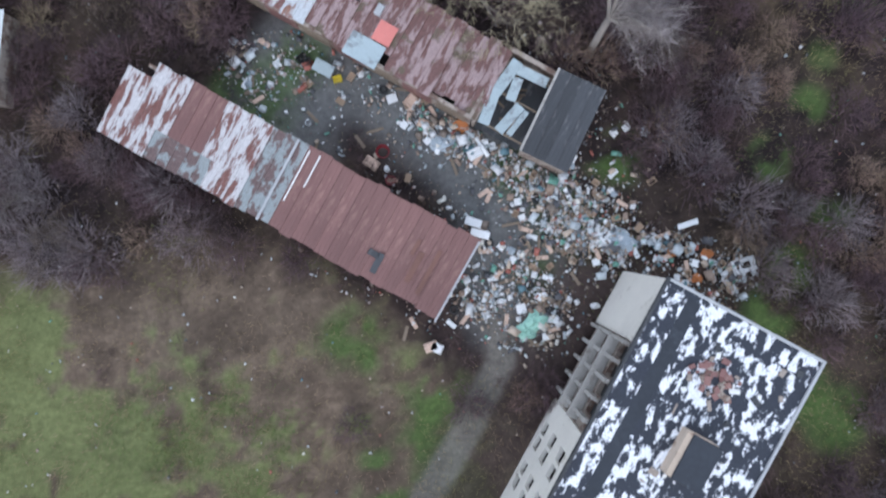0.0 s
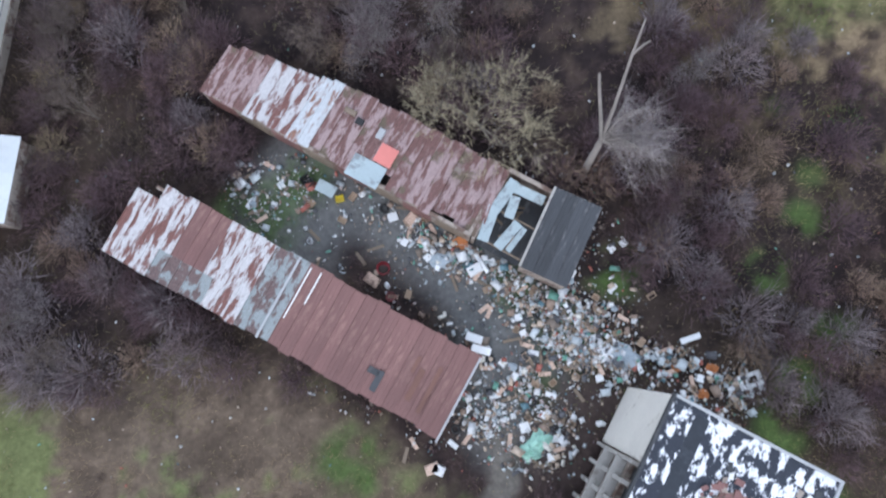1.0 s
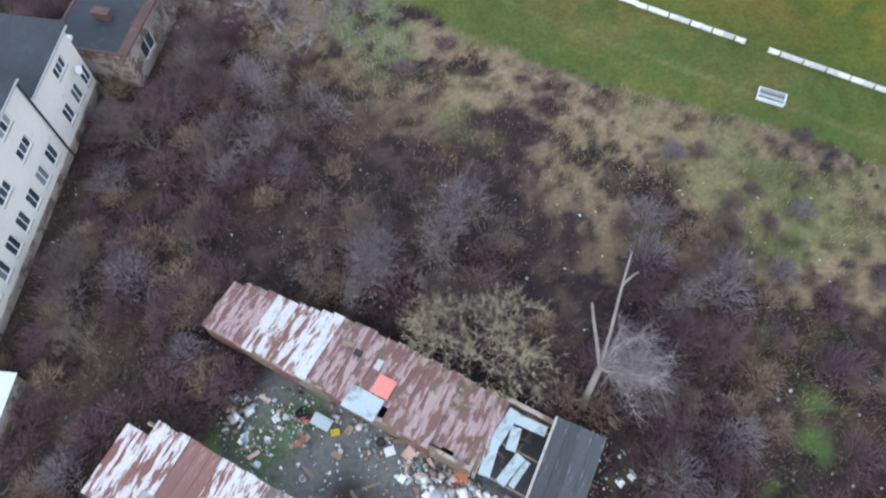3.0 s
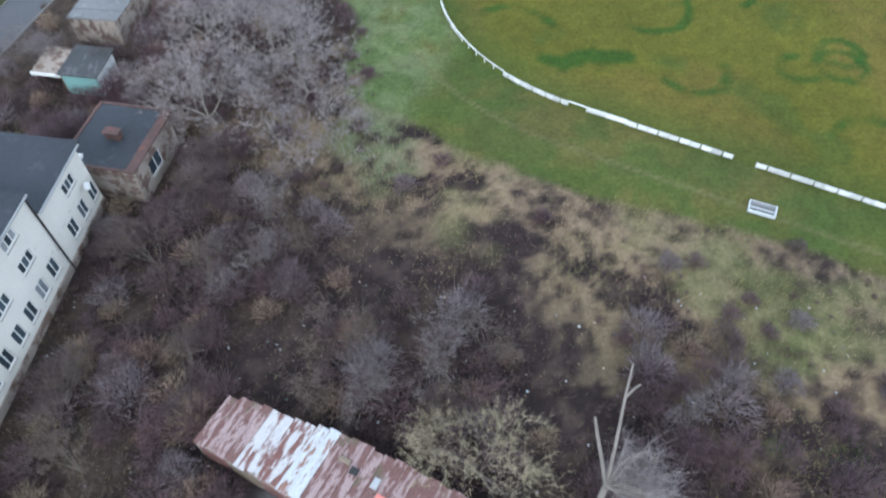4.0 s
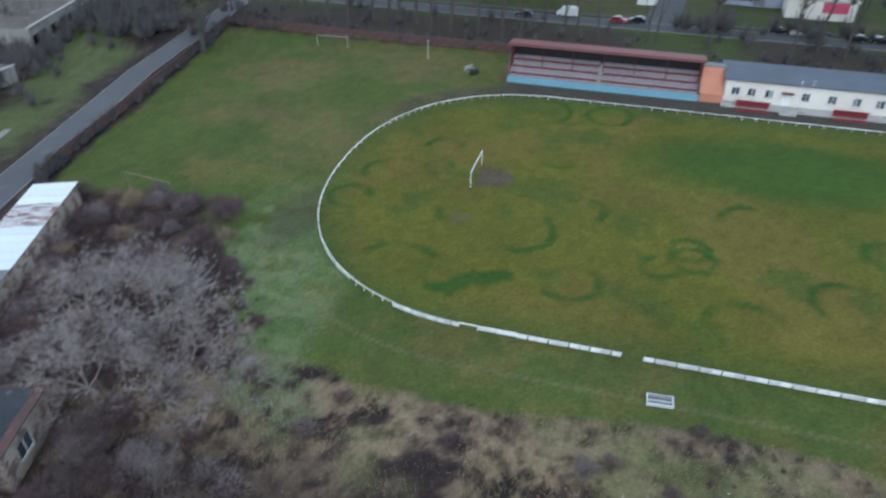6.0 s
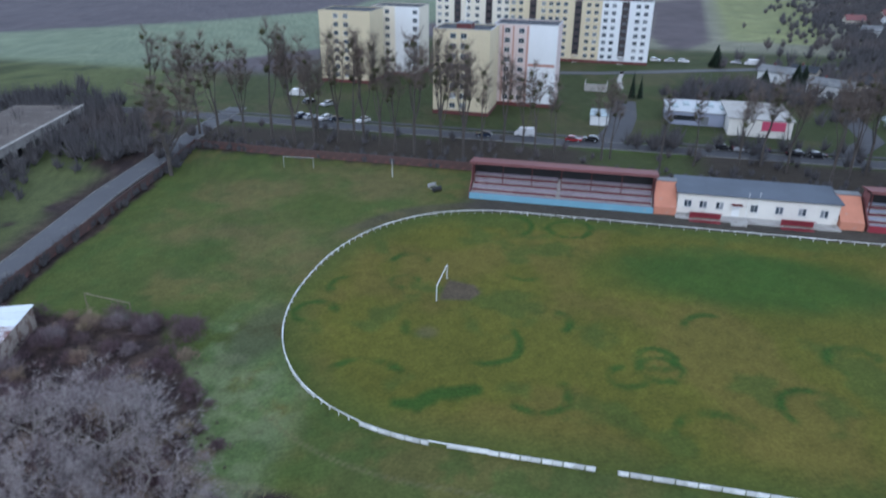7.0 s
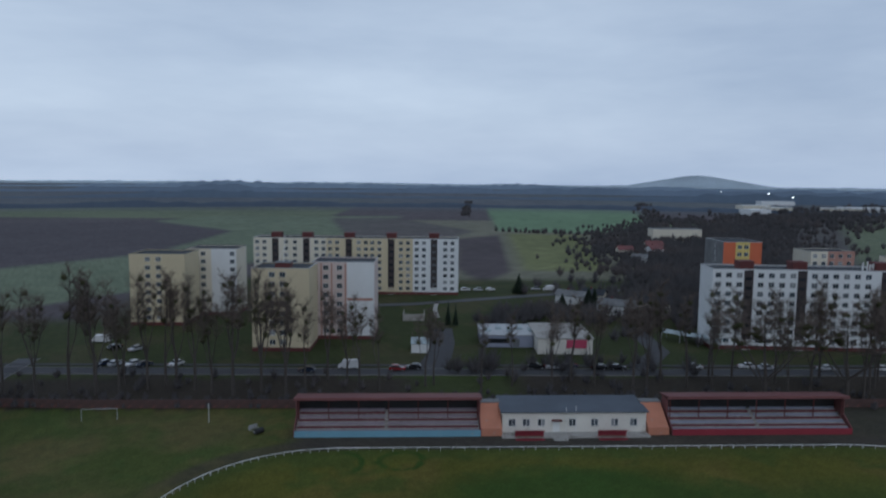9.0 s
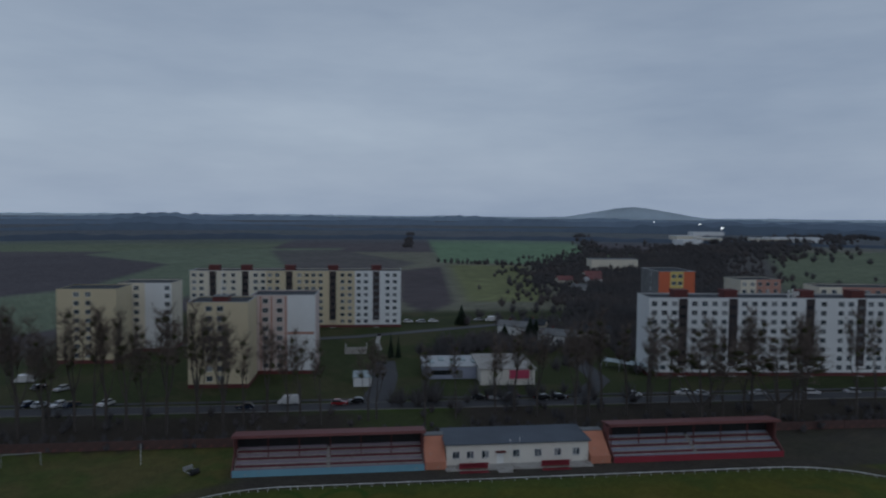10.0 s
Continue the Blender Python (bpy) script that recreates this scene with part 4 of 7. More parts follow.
# ---- the shop and the low houses across the road ----
def shop():
    s = thing("supermarket", pose(113.5, 168.3, 0, 0, 0, -30.5), "low flat-roofed shop with pale walls and a red sign", "shop")
    g = Geo()
    facade(g, 22, 3.6, [(9.5, 0.2, 11.5, 2.6), (15.5, 0.2, 21, 2.9), (2, 1.2, 8, 2.6)])
    shell(g, 22, 15, 3.6)
    part("wall", g, [M_SEAT_BLUE, M_GREYROOF], s)
    part("roof", Geo().box(-0.3, -0.4, 3.6, 22.3, 15.3, 3.85), M_STEEL, s)
    for i in range(6):
        part("skylight", Geo().box(0, 0, 3.85, 1.8, 4.2, 4.25, chamfer=0.15), M_LIGHTBLUE, s, m=Matrix.Translation((1.5 + 3.3 * i, 4 + 3.2 * (i % 2), 0)))
    for x, w in ((2, 6), (9.5, 2), (15.5, 5.5)):
        part("shop_window", Geo().box(x, 0.12, 0.3, x + w, 0.18, 2.6), M_DARKGLASS, s)
    wing = part("wing", Geo().box(15.8, -8.0, 0, 31.5, 12.5, 4.6), M_WHITE, s)
    part("wing_roof", Geo().box(15.4, -8.4, 4.6, 31.9, 12.9, 4.85), M_CONCRETE, wing)
    part("sign", Geo().box(24.0, -8.25, 1.9, 29.8, -8.02, 4.3), plain("pink_red_sign", (0.45, 0.06, 0.12), 0.1, 0.5, 0.6), wing, "plain pink-red sign board")


shop()


def low_house(m, L, D, H, wall, roof, label, pitched=True, name="house", windows=3):
    h = thing(name, m, label, name.replace("_", " "))
    g = Geo()
    n = windows
    holes = [(L * (i + 0.5) / n - 0.6, 1.0, L * (i + 0.5) / n + 0.6, 2.3) for i in range(n)]
    facade(g, L, H, holes)
    shell(g, L, D, H, roof_z=H - 0.05)
    part("wall", g, [wall, M_GREYROOF], h)
    for a in holes:
        far_window(h, 1.2, 1.3, Matrix.Translation((a[0], 0.05, a[1])))
    if pitched:
        r = Geo().prism([(-0.5, H), (D / 2, H + D * 0.32), (D + 0.5, H), (D + 0.5, H + 0.16), (D / 2, H + D * 0.32 + 0.18), (-0.5, H + 0.16)], -0.4, L + 0.4)
        part("roof", r, roof, h)
        part("gable_wall", Geo().prism([(0, H), (D, H), (D / 2, H + D * 0.31)], 0.02, L - 0.02), wall, h)
        part("chimney", Geo().box(L * 0.3, D * 0.5, H + 1, L * 0.3 + 0.6, D * 0.5 + 0.6, H + D * 0.32 + 0.9), M_REDBASE, h)
    else:
        part("roof", Geo().box(-0.25, -0.25, H, L + 0.25, D + 0.25, H + 0.22), roof, h)
    return h


low_house(pose(180, 214, 0, 0, 0, -62), 13, 6, 3.6, M_COLD, M_GREYROOF, "long white house with a grey pitched roof")
low_house(pose(192, 212, 0, 0, 0, -62), 9, 6, 3.4, M_PALE, M_DARKROOF, "small white house beside dark conifers")
low_house(pose(180, 190, 0, 0, 0, -62), 14, 6, 3.8, M_COLD, M_GREYROOF, "white terraced house with a grey pitched roof")
low_house(pose(197, 186, 0, 0, 0, -50), 12, 7, 3.4, M_PALE, M_DARKROOF, "low pale house with a dark roof")
low_house(pose(437, 399, 0, 0, 0, -30), 40, 14, 10, M_PALE, M_GREYROOF, "pale three-storey office building among fields", False, "office_building", 12)
low_house(pose(330, 330, 0, 0, 0, -30), 10, 8, 4, M_PALE, M_STANDROOF, "cottage in the allotment gardens")
low_house(pose(352, 322, 0, 0, 0, -10), 10, 8, 4, M_COLD, M_STANDROOF, "white cottage in the allotment gardens")
low_house(pose(311, 300, 0, 0, 0, -50), 9, 7, 3, M_COLD, M_GREYROOF, "white garden house among bare trees")
low_house(pose(372, 345, 0, 0, 0, -30), 12, 9, 4, M_PALE, M_STANDROOF, "cottage with a red roof among trees")
for i, (x, y, L) in enumerate(((1080, 640, 60), (1150, 650, 90), (1010, 690, 40), (1300, 900, 70), (1050, 760, 50), (900, 640, 36))):
    low_house(pose(x, y, 0, 0, 0, -50 + 7 * i), L, 25, 8, M_COLD if i % 2 else M_PALE, M_METALROOF, "pale industrial hall on the plain", False, "industrial_hall", 8)
k = thing("kiosk", pose(92, 172, 0, 0, 0, -30), "small white kiosk with a pale blue glass roof", "kiosk")
part("wall", Geo().box(0, 0, 0, 5, 8, 2.6), M_COLD, k)
part("roof", Geo().prism([(-0.2, 2.6), (8.2, 2.6), (8.2, 2.75), (4, 3.5), (-0.2, 2.75)], -0.2, 5.2), M_LIGHTBLUE, k)
k = thing("glazed_canopy", pose(168.5, 149.5, 0, 0, 0, -72.0), "long low shelter with a pale blue glazed roof", "shelter")
part("roof", Geo().prism([(-0.2, 2.5), (4.2, 2.5), (4.2, 2.65), (2.0, 3.3), (-0.2, 2.65)], 0, 19.0), M_LIGHTBLUE, k)
for x in (0.4, 6.4, 12.4, 18.4):
    part("post", Geo().box(x, 0.0, 0, x + 0.14, 0.14, 2.5), M_STEEL, k)
    part("post", Geo().box(x, 3.9, 0, x + 0.14, 4.04, 2.5), M_STEEL, k)
k = thing("garden_wall", pose(110.5, 213, 0, 0, 0, -30), "low pale concrete wall round a sports court", "wall")
part("wall", Geo().box(0, 0, 0, 7.5, 0.2, 2.4).box(0, 0.2, 0, 0.2, 8, 2.4).box(7.3, 0.2, 0, 7.5, 8, 2.4), M_CONCRETE, k)


# ---- stadium: stands, club house, rail, goals, walls ----
def stand(u0, L, front, label, tones):
    s = thing("grandstand", site_pose(u0, 130.2), label, "grandstand", "stands by the pitch")
    part("front_panel", Geo().box(0, 0, 0, L, 0.18, 1.25), front, s)
    tiers = 7
    for k in range(tiers):
        y, z = 0.5 + k * 0.85, 0.75 + k * 0.42
        part("step", Geo().box(0.1, y, 0, L - 0.1, y + 0.85, z), M_CONCRETE, s)
        t = tones[k % len(tones)]
        for a, b in ((0.3, L * 0.48), (L * 0.5, L - 0.3)):
            part("bench", Geo().box(a, y + 0.35, z + 0.3, b, y + 0.72, z + 0.37).box(a, y + 0.40, z, b, y + 0.50, z + 0.3), t, s)
    yb = 0.5 + tiers * 0.85
    # back wall coloured black to give the shade under the roof
    part("back_wall", Geo().box(0, yb, 0, L, yb + 0.25, 6.3), M_BLACK, s)
    part("side_wall", Geo().prism([(0.2, 0), (yb, 0), (yb, 6.2), (yb - 3.2, 6.2), (yb - 3.2, 3.2), (0.2, 1.2)], -0.18, 0.02), M_STANDROOF, s)
    part("side_wall", Geo().prism([(0.2, 0), (yb, 0), (yb, 6.2), (yb - 3.2, 6.2), (yb - 3.2, 3.2), (0.2, 1.2)], L - 0.02, L + 0.18), M_STANDROOF, s)
    part("roof", Geo().prism([(yb - 4.3, 6.9), (yb + 0.6, 6.3), (yb + 0.6, 6.5), (yb - 4.3, 7.15)], -0.4, L + 0.4), M_STANDROOF, s)
    part("fascia", Geo().box(-0.4, yb - 4.4, 6.62, L + 0.4, yb - 4.3, 7.16), M_STANDROOF, s)
    n = 7
    for i in range(n):
        x = 0.4 + (L - 0.8) * i / (n - 1)
        part("roof_post", Geo().box(x - 0.09, yb - 3.3, 2.6, x + 0.09, yb - 3.12, 6.8), M_REDBASE, s)


stand(-22.8, 36.0, M_FRONTBLUE, "covered grandstand with red and grey benches and a light blue front", (M_SEAT_GREY, M_SEAT_RED))
stand(51.2, 36.2, M_FRONTRED, "covered grandstand with blue and red benches and a red front", (M_SEAT_BLUE, M_SEAT_RED))


def club_house():
    h = thing("club_house", site_pose(17.6, 131.6), "low white club house with a grey felt roof", "club house")
    L, D, H = 28.6, 8.5, 4.35
    xs = [1.2, 4.0, 7.0, 13.2, 17.6, 21.6, 25.4]
    holes = [(x, 1.5, x + 1.45, 3.0) for x in xs] + [(10.0, 0.3, 11.4, 2.6)]
    g = Geo()
    facade(g, L, H, holes)
    shell(g, L, D, H)
    part("wall", g, [M_WHITE, M_GREYROOF], h)
    part("roof", Geo().prism([(-0.5, H), (D + 0.4, H + 0.4), (D + 0.4, H + 0.6), (-0.5, H + 0.2)], -0.4, L + 0.4), plain("blue_grey_felt", (0.085, 0.10, 0.125), 0.2, 0.4, 0.8), h)
    for x in xs:
        near_window(h, 1.45, 1.5, 2, Matrix.Translation((x, 0.05, 1.5)))
    part("door", Geo().box(10.0, 0.06, 0.3, 11.4, 0.12, 2.6).box(10.1, 0.03, 0.4, 11.3, 0.06, 2.5), M_FRAME, h, "white door")
    part("door_canopy", Geo().box(9.7, -1.0, 2.75, 11.7, 0, 2.9), M_REDBASE, h)
    part("terrace", Geo().box(-0.3, -2.6, 0, 28.8, -0.02, 0.3), M_CONCRETE, h)
    part("stair", Geo().box(9.6, -4.0, 0, 12.4, -2.62, 0.15).box(9.6, -3.4, 0.15, 12.4, -2.62, 0.28), M_CONCRETE, h)
    for x, z in ((12.6, 5.3), (14.5, 5.6)):
        part("mast", Geo().tube((x, -0.2, 0.3), (x, -0.2, z), 0.06, 0.05, 6), M_FRAME, h)
    for x0 in (2.2, 18.4):
        d = thing("team_bench", site_pose(17.6 + x0, 127.9), "dark red roofed team bench by the pitch", "team bench", "team benches")
        part("shelter", Geo().prism([(0, 0), (1.4, 0), (1.4, 1.5), (0, 1.9), (0, 1.8), (1.3, 1.4), (1.3, 0.05), (0, 0.05)], 0, 5.6), M_FRONTRED, d)
        part("bench", Geo().box(0.3, 0.7, 0.45, 5.3, 1.1, 0.52).box(0.6, 0.8, 0.06, 0.7, 1.0, 0.45).box(4.9, 0.8, 0.06, 5.0, 1.0, 0.45), M_WOOD, d)
    for u0 in (13.35, 46.4):
        r = thing("ramp_wall", site_pose(u0, 130.4), "orange rendered entrance building with a sloping front", "entrance building", "orange entrance walls")
        part("body", Geo().prism([(0, 0), (7.5, 0), (7.5, 4.9), (5.5, 4.9), (0.4, 1.5), (0, 1.5)], 0, 4.1), M_RAMP, r)
        part("cap", Geo().box(-0.08, 5.4, 4.9, 4.18, 7.6, 5.05), M_GREYROOF, r)


club_house()


def pitch_rail():
    def end(u0, side, a):
        k = 2 / RAIL_N
        return (u0 + side * RAIL_A * abs(math.cos(a)) ** k, RAIL_V + RAIL_B * math.copysign(abs(math.sin(a)) ** k, math.sin(a)))

    pts = [end(RAIL_U0, -1, a) for a in np.linspace(math.pi / 2, -math.pi / 2, 61)]
    near = [(u, RAIL_V - RAIL_B) for u in np.arange(RAIL_U0 + 2.2, RAIL_U1, 2.2)]
    arc2 = [end(RAIL_U1, 1, a) for a in np.linspace(-math.pi / 2, math.pi / 2, 46)]
    far = [(u, RAIL_V + RAIL_B) for u in np.arange(RAIL_U1 - 2.2, RAIL_U0, -2.2)]
    line = pts + near + arc2 + far + [pts[0]]
    r = thing("pitch_rail", Matrix(), "white barrier of boards on posts round the pitch", "barrier")
    for i, (a, b) in enumerate(zip(line, line[1:])):
        (ua, va), (ub, vb) = a, b
        if 3.0 < ua < 5.0 and va < 60:
            continue
        xa, ya = site(ua, va)
        xb, yb = site(ub, vb)
        L = math.hypot(xb - xa, yb - ya)
        ang = math.degrees(math.atan2(yb - ya, xb - xa))
        m = pose(xa, ya, 0, 0, 0, ang)
        boards = va < 62 and ua < 72 and not (-15 < ua < -9)
        g = Geo()
        g.box(-0.04, -0.04, 0, 0.04, 0.04, 0.62)
        part("post", g, M_RAIL, r, m=m)
        if boards and va < 58:
            g2 = Geo()
            half = L / 2
            for h in (0, 1):
                g2 = Geo().box(h * half + 0.07, -0.09, 0.06, (h + 1) * half - 0.07, 0.09, 0.56, chamfer=0.02)
                part("board", g2, M_RAIL, r, m=m @ pose(0, 0, 0, RNG.uniform(-2, 2), 0, 0))
            part("top_bar", Geo().box(-0.02, -0.02, 0.56, L, 0.02, 0.6), M_STEEL, r, m=m)
        else:
            part("top_bar", Geo().box(-0.02, -0.06, 0.56, L, 0.06, 0.64), M_RAIL, r, m=m)
            if va < 80 and RNG.random() < 0.5:
                part("board", Geo().box(0.05, -0.03, 0.1, L - 0.05, 0.03, 0.5), M_RAIL, r, m=m)


pitch_rail()


def goal(m, w, h, depth, label, paint=None):
    paint = paint or M_RAIL
    g = thing("football_goal", m, label, "football goal", "football goals")
    t = 0.06
    part("post", Geo().tube((0, 0, 0), (0, 0, h), t, t, 8), paint, g)
    part("post", Geo().tube((w, 0, 0), (w, 0, h), t, t, 8), paint, g)
    part("crossbar", Geo().tube((-t, 0, h), (w + t, 0, h), t, t, 8), paint, g)
    if depth:
        for x in (0, w):
            part("net_stay", Geo().tube((x, 0, h), (x, depth * 0.5, h - 0.1), 0.03, 0.03, 5).tube((x, depth * 0.5, h - 0.1), (x, depth, 0.02), 0.03, 0.03, 5), paint, g)
        part("ground_bar", Geo().tube((0, depth, 0.03), (w, depth, 0.03), 0.03, 0.03, 5), paint, g)


goal(site_pose(-19.7, 94.4, 0, -90), 7.32, 2.44, 0, "white football goal on worn ground")
goal(pose(7.0, 155.1, 0, 0, 0, -22.5), 6.9, 2.44, 0, "grey training goal by the back wall", M_STEEL)
goal(pose(-24.8, 96.9, 0, 0, 0, -36), 8.0, 2.44, 0, "faded training goal by the brush", M_WOOD)
goal(site_pose(88.7, 87, 0, 90), 7.32, 2.44, 1.6, "white football goal at the far end")
solo("flag_post", Geo().tube((0, 0, 0), (0, 0, 4.0), 0.08, 0.06, 8), M_RAIL, pose(29.3, 141.8, 0), "white wooden post on the grass", "post")
d = thing("roller", pose(36.4, 130.9, 0, 0, 0, 20), "dark field roller parked on the grass", "roller")
part("drum", Geo().tube((-0.9, 0, 0.55), (0.9, 0, 0.55), 0.55, 0.55, 14), M_BLACK, d)
part("handle", Geo().box(-1.0, -0.05, 0.5, -0.92, 1.9, 0.62).box(0.92, -0.05, 0.5, 1.0, 1.9, 0.62).box(-1.0, 1.9, 0.5, 1.0, 2.0, 1.3), M_STEEL, d)
d = thing("dugout_shelter", pose(29.6, 41.0, 0, 0, 0, -24), "small overturned grey metal dugout shelter beside the pitch", "dugout")
part("back_panel", Geo().box(0, 0, 0, 2.5, 1.3, 0.06), M_GREYROOF, d)
part("side_panel", Geo().box(0, 0, 0.06, 0.08, 1.3, 0.5), M_METALROOF, d)
part("side_panel", Geo().box(2.42, 0, 0.06, 2.5, 1.3, 0.5), M_METALROOF, d)
part("front_panel", Geo().box(0.08, 0, 0.06, 2.42, 0.1, 0.42), M_METALROOF, d)
part("top_panel", Geo().box(0.08, 1.2, 0.06, 2.42, 1.3, 0.5), M_STEEL, d)
part("bench", Geo().box(0.1, 0.5, 0.2, 2.4, 0.78, 0.26), M_STEEL, d)


def wall_run(name, pts, h, mat, label, panel=2.6, category="fence"):
    w = thing(name, Matrix(), label, category)
    meshes = {}
    for (ax, ay), (bx, by) in zip(pts, pts[1:]):
        L = math.hypot(bx - ax, by - ay)
        n = max(1, round(L / panel))
        ang = math.degrees(math.atan2(by - ay, bx - ax))
        p = L / n
        for i in range(n):
            m = pose(ax + (bx - ax) * i / n, ay + (by - ay) * i / n, 0, RNG.uniform(-1.5, 1.5), 0, ang)
            key = round(p, 2)
            if key not in meshes:
                meshes[key] = (Geo().box(0.1, -0.06, 0, p - 0.1, 0.06, h, chamfer=0.02).mesh("panel", mat), Geo().box(-0.1, -0.11, 0, 0.1, 0.11, h + 0.12, chamfer=0.03).mesh("post", mat))
            part("panel", meshes[key][0], None, w, m=m)
            part("post", meshes[key][1], None, w, m=m)


wall_run("stadium_fence", SIDE_WALL, 1.9, M_BRICKWALL, "dark red-brown fence of slabs along the side road")
wall_run("stadium_fence", [SIDE_WALL[-1], site(-68, 147.8), site(-24, 147.5), site(100, 146.5), site(150, 146)], 1.9, M_BRICKWALL, "dark red-brown fence of slabs behind the pitch")


def floodlight(x, y, h):
    f = thing("floodlight_mast", pose(x, y, 0, 0, 0, 50), "tall floodlight mast with a lit white lamp", "floodlight", "lit masts on the plain")
    part("mast", Geo().tube((0, 0, -0.2), (0, 0, h), 0.25, 0.15, 6), M_STEEL, f)
    part("lamp", Geo().box(-3.0, -0.5, h, 3.0, 0.2, h + 1.6), M_LAMP, f, "lit white lamp")


M_LAMP, lamp_nt, lamp_b = base("lit_lamp", 0.4)
lamp_b.inputs["Emission Color"].default_value = (1.0, 0.97, 0.9, 1)
lamp_b.inputs["Emission Strength"].default_value = 9.0
for (x, y, h) in ((1560, 1200, 20), (1470, 1000, 20), (1420, 960, 16), (1250, 800, 18)):
    floodlight(x, y, h)


# ---- sheds in the littered yard ----
def roof_sheet(w, d, rise):
    """A folded sheet: w wide, d deep, with raised seams, falling by rise."""
    key = ("sheet", round(w, 2), round(d, 2), round(rise, 2))
    if key not in WINDOW_MESHES:
        g = Geo()
        prof = [(0, 0), (0, 0.06), (0.05, 0.06), (0.06, 0.015), (w * 0.33, 0.015), (w * 0.34, 0.026), (w * 0.37, 0.026), (w * 0.38, 0.015),
                (w * 0.66, 0.015), (w * 0.67, 0.026), (w * 0.70, 0.026), (w * 0.71, 0.015), (w, 0.015), (w, 0)]
        k = len(prof)
        n = 3
        for j in range(n + 1):
            y = d * j / n
            for (x, z) in prof:
                g.v.append((x, y, z + rise * (y / d) + 0.02 * math.sin(j * 2.1 + x * 3)))
        for j in range(n):
            for i in range(k):
                a, b = j * k + i, j * k + (i + 1) % k
                g.f.append((a, a + k, b + k, b))
                g.m.append(0)
        g.f += [tuple(range(k)), tuple(n * k + i for i in reversed(range(k)))]
        g.m += [0, 0]
        WINDOW_MESHES[key] = g.mesh("roof_sheet", M_BROWNROOF)
    return WINDOW_MESHES[key]


def sheet(parent, x, w, y0, y1, z0, z1, mat, tilt=0.0, lift=0.0):
    ob = part("roof_sheet", roof_sheet(w, y1 - y0, z1 - z0).copy(), None, parent, m=pose(x, y0, z0 + lift, tilt, RNG.uniform(-0.4, 0.4), RNG.uniform(-0.25, 0.25)))
    ob.data.materials[0] = mat
    return ob


def shed_walls(parent, L, D, h0, h1, mat, doors=0):
    t = 0.25
    part("wall", Geo().box(0, 0, 0, L, t, h0), mat, parent)
    part("wall", Geo().box(0, D - t, 0, L, D, h1), mat, parent)
    for x in (0, L - t):
        part("wall", Geo().prism([(t, 0), (D - t, 0), (D - t, h1), (t, h0)], x, x + t), mat, parent)


def long_shed():
    s = thing("long_shed", pose(-23.55, 7.5, 0, 0, 0, -29.0), "long shed, red-brown sheet roof half rusty and peeling white", "shed")
    L, D, ha, hb = 26.3, 6.1, 2.2, 2.6
    part("wall", Geo().box(0.5, 0.1, 0, L - 0.4, 0.35, ha - 0.12), M_RUSTWALL, s)
    part("wall", Geo().box(1.1, D - 0.55, 0, L - 0.4, D - 0.3, hb - 0.12), M_RUSTWALL, s)
    part("wall", Geo().prism([(0.35, 0), (D - 1.5, 0), (D - 1.5, hb - 0.2), (0.35, ha - 0.12)], 0.5, 0.75), M_RUSTWALL, s)
    part("wall", Geo().prism([(0.35, 0), (D - 0.55, 0), (D - 0.55, hb - 0.12), (0.35, ha - 0.12)], L - 0.65, L - 0.4), M_RUSTWALL, s)
    x = 0.0
    while x < L - 0.3:
        w = 0.92
        if x < 3.6:
            mat = M_PATCHROOF
        elif x < 6.6:
            mat = M_BROWNROOF if RNG.random() < 0.85 else M_PATCHROOF
        elif x < 9.6:
            mat = M_PATCHROOF
        elif x < 12.6:
            mat = M_BLUEROOF if x > 10.3 else M_PATCHROOF
        else:
            mat = M_BROWNROOF
        y1 = D + RNG.uniform(-0.08, 0.12)
        y0 = RNG.uniform(-0.12, 0.08)
        if x < 0.9:
            y1 = D - 1.1
        if 3.5 < x < 7.5:
            split = 2.1
            sheet(s, x, w, y0, split, ha, ha + 0.4 * split / D, M_BLUEROOF)
            sheet(s, x, w, split - 0.08, y1, ha + 0.4 * split / D + 0.03, hb, mat)
        else:
            sheet(s, x, w, y0, y1, ha, hb, mat)
        x += w - 0.03
    part("edge_flashing", Geo().box(L + 0.28, -0.15, ha - 0.05, L + 0.42, D + 0.1, ha + 0.05, mat=pose(0, 0, 0.0, math.degrees(0.065), 0, 0)), M_STEEL, s, "pale metal roof edge")
    part("edge_flashing", Geo().box(12.45, -0.05, 0, 12.62, D + 0.1, 0.05, mat=pose(0, 0, ha + 0.06, 3.76, 0, 0)), M_STEEL, s)
    for (a, b) in ((13.5, 3.9), (14.3, 2.4)):
        part("paint_streak", Geo().box(a, 5.9 - b, 0, a + 0.1, 5.9, 0.012, mat=pose(0, 0, ha + 0.085, 3.76, 0, 0)), M_FRAME, s, "thin white paint streak")
    for (a, y, w, d) in ((21.0, 0.6, 0.45, 1.5), (20.3, 1.6, 0.8, 0.45), (23.4, 1.2, 0.4, 2.3), (24.5, 0.8, 0.28, 3.4), (22.9, 3.0, 0.25, 1.2)):
        part("repair_patch", Geo().box(a, y, 0, a + w, y + d, 0.014, mat=pose(0, 0, ha + 0.10, 3.76, 0, 0)), M_SLATE if a < 22 else M_RUSTY, s)


long_shed()


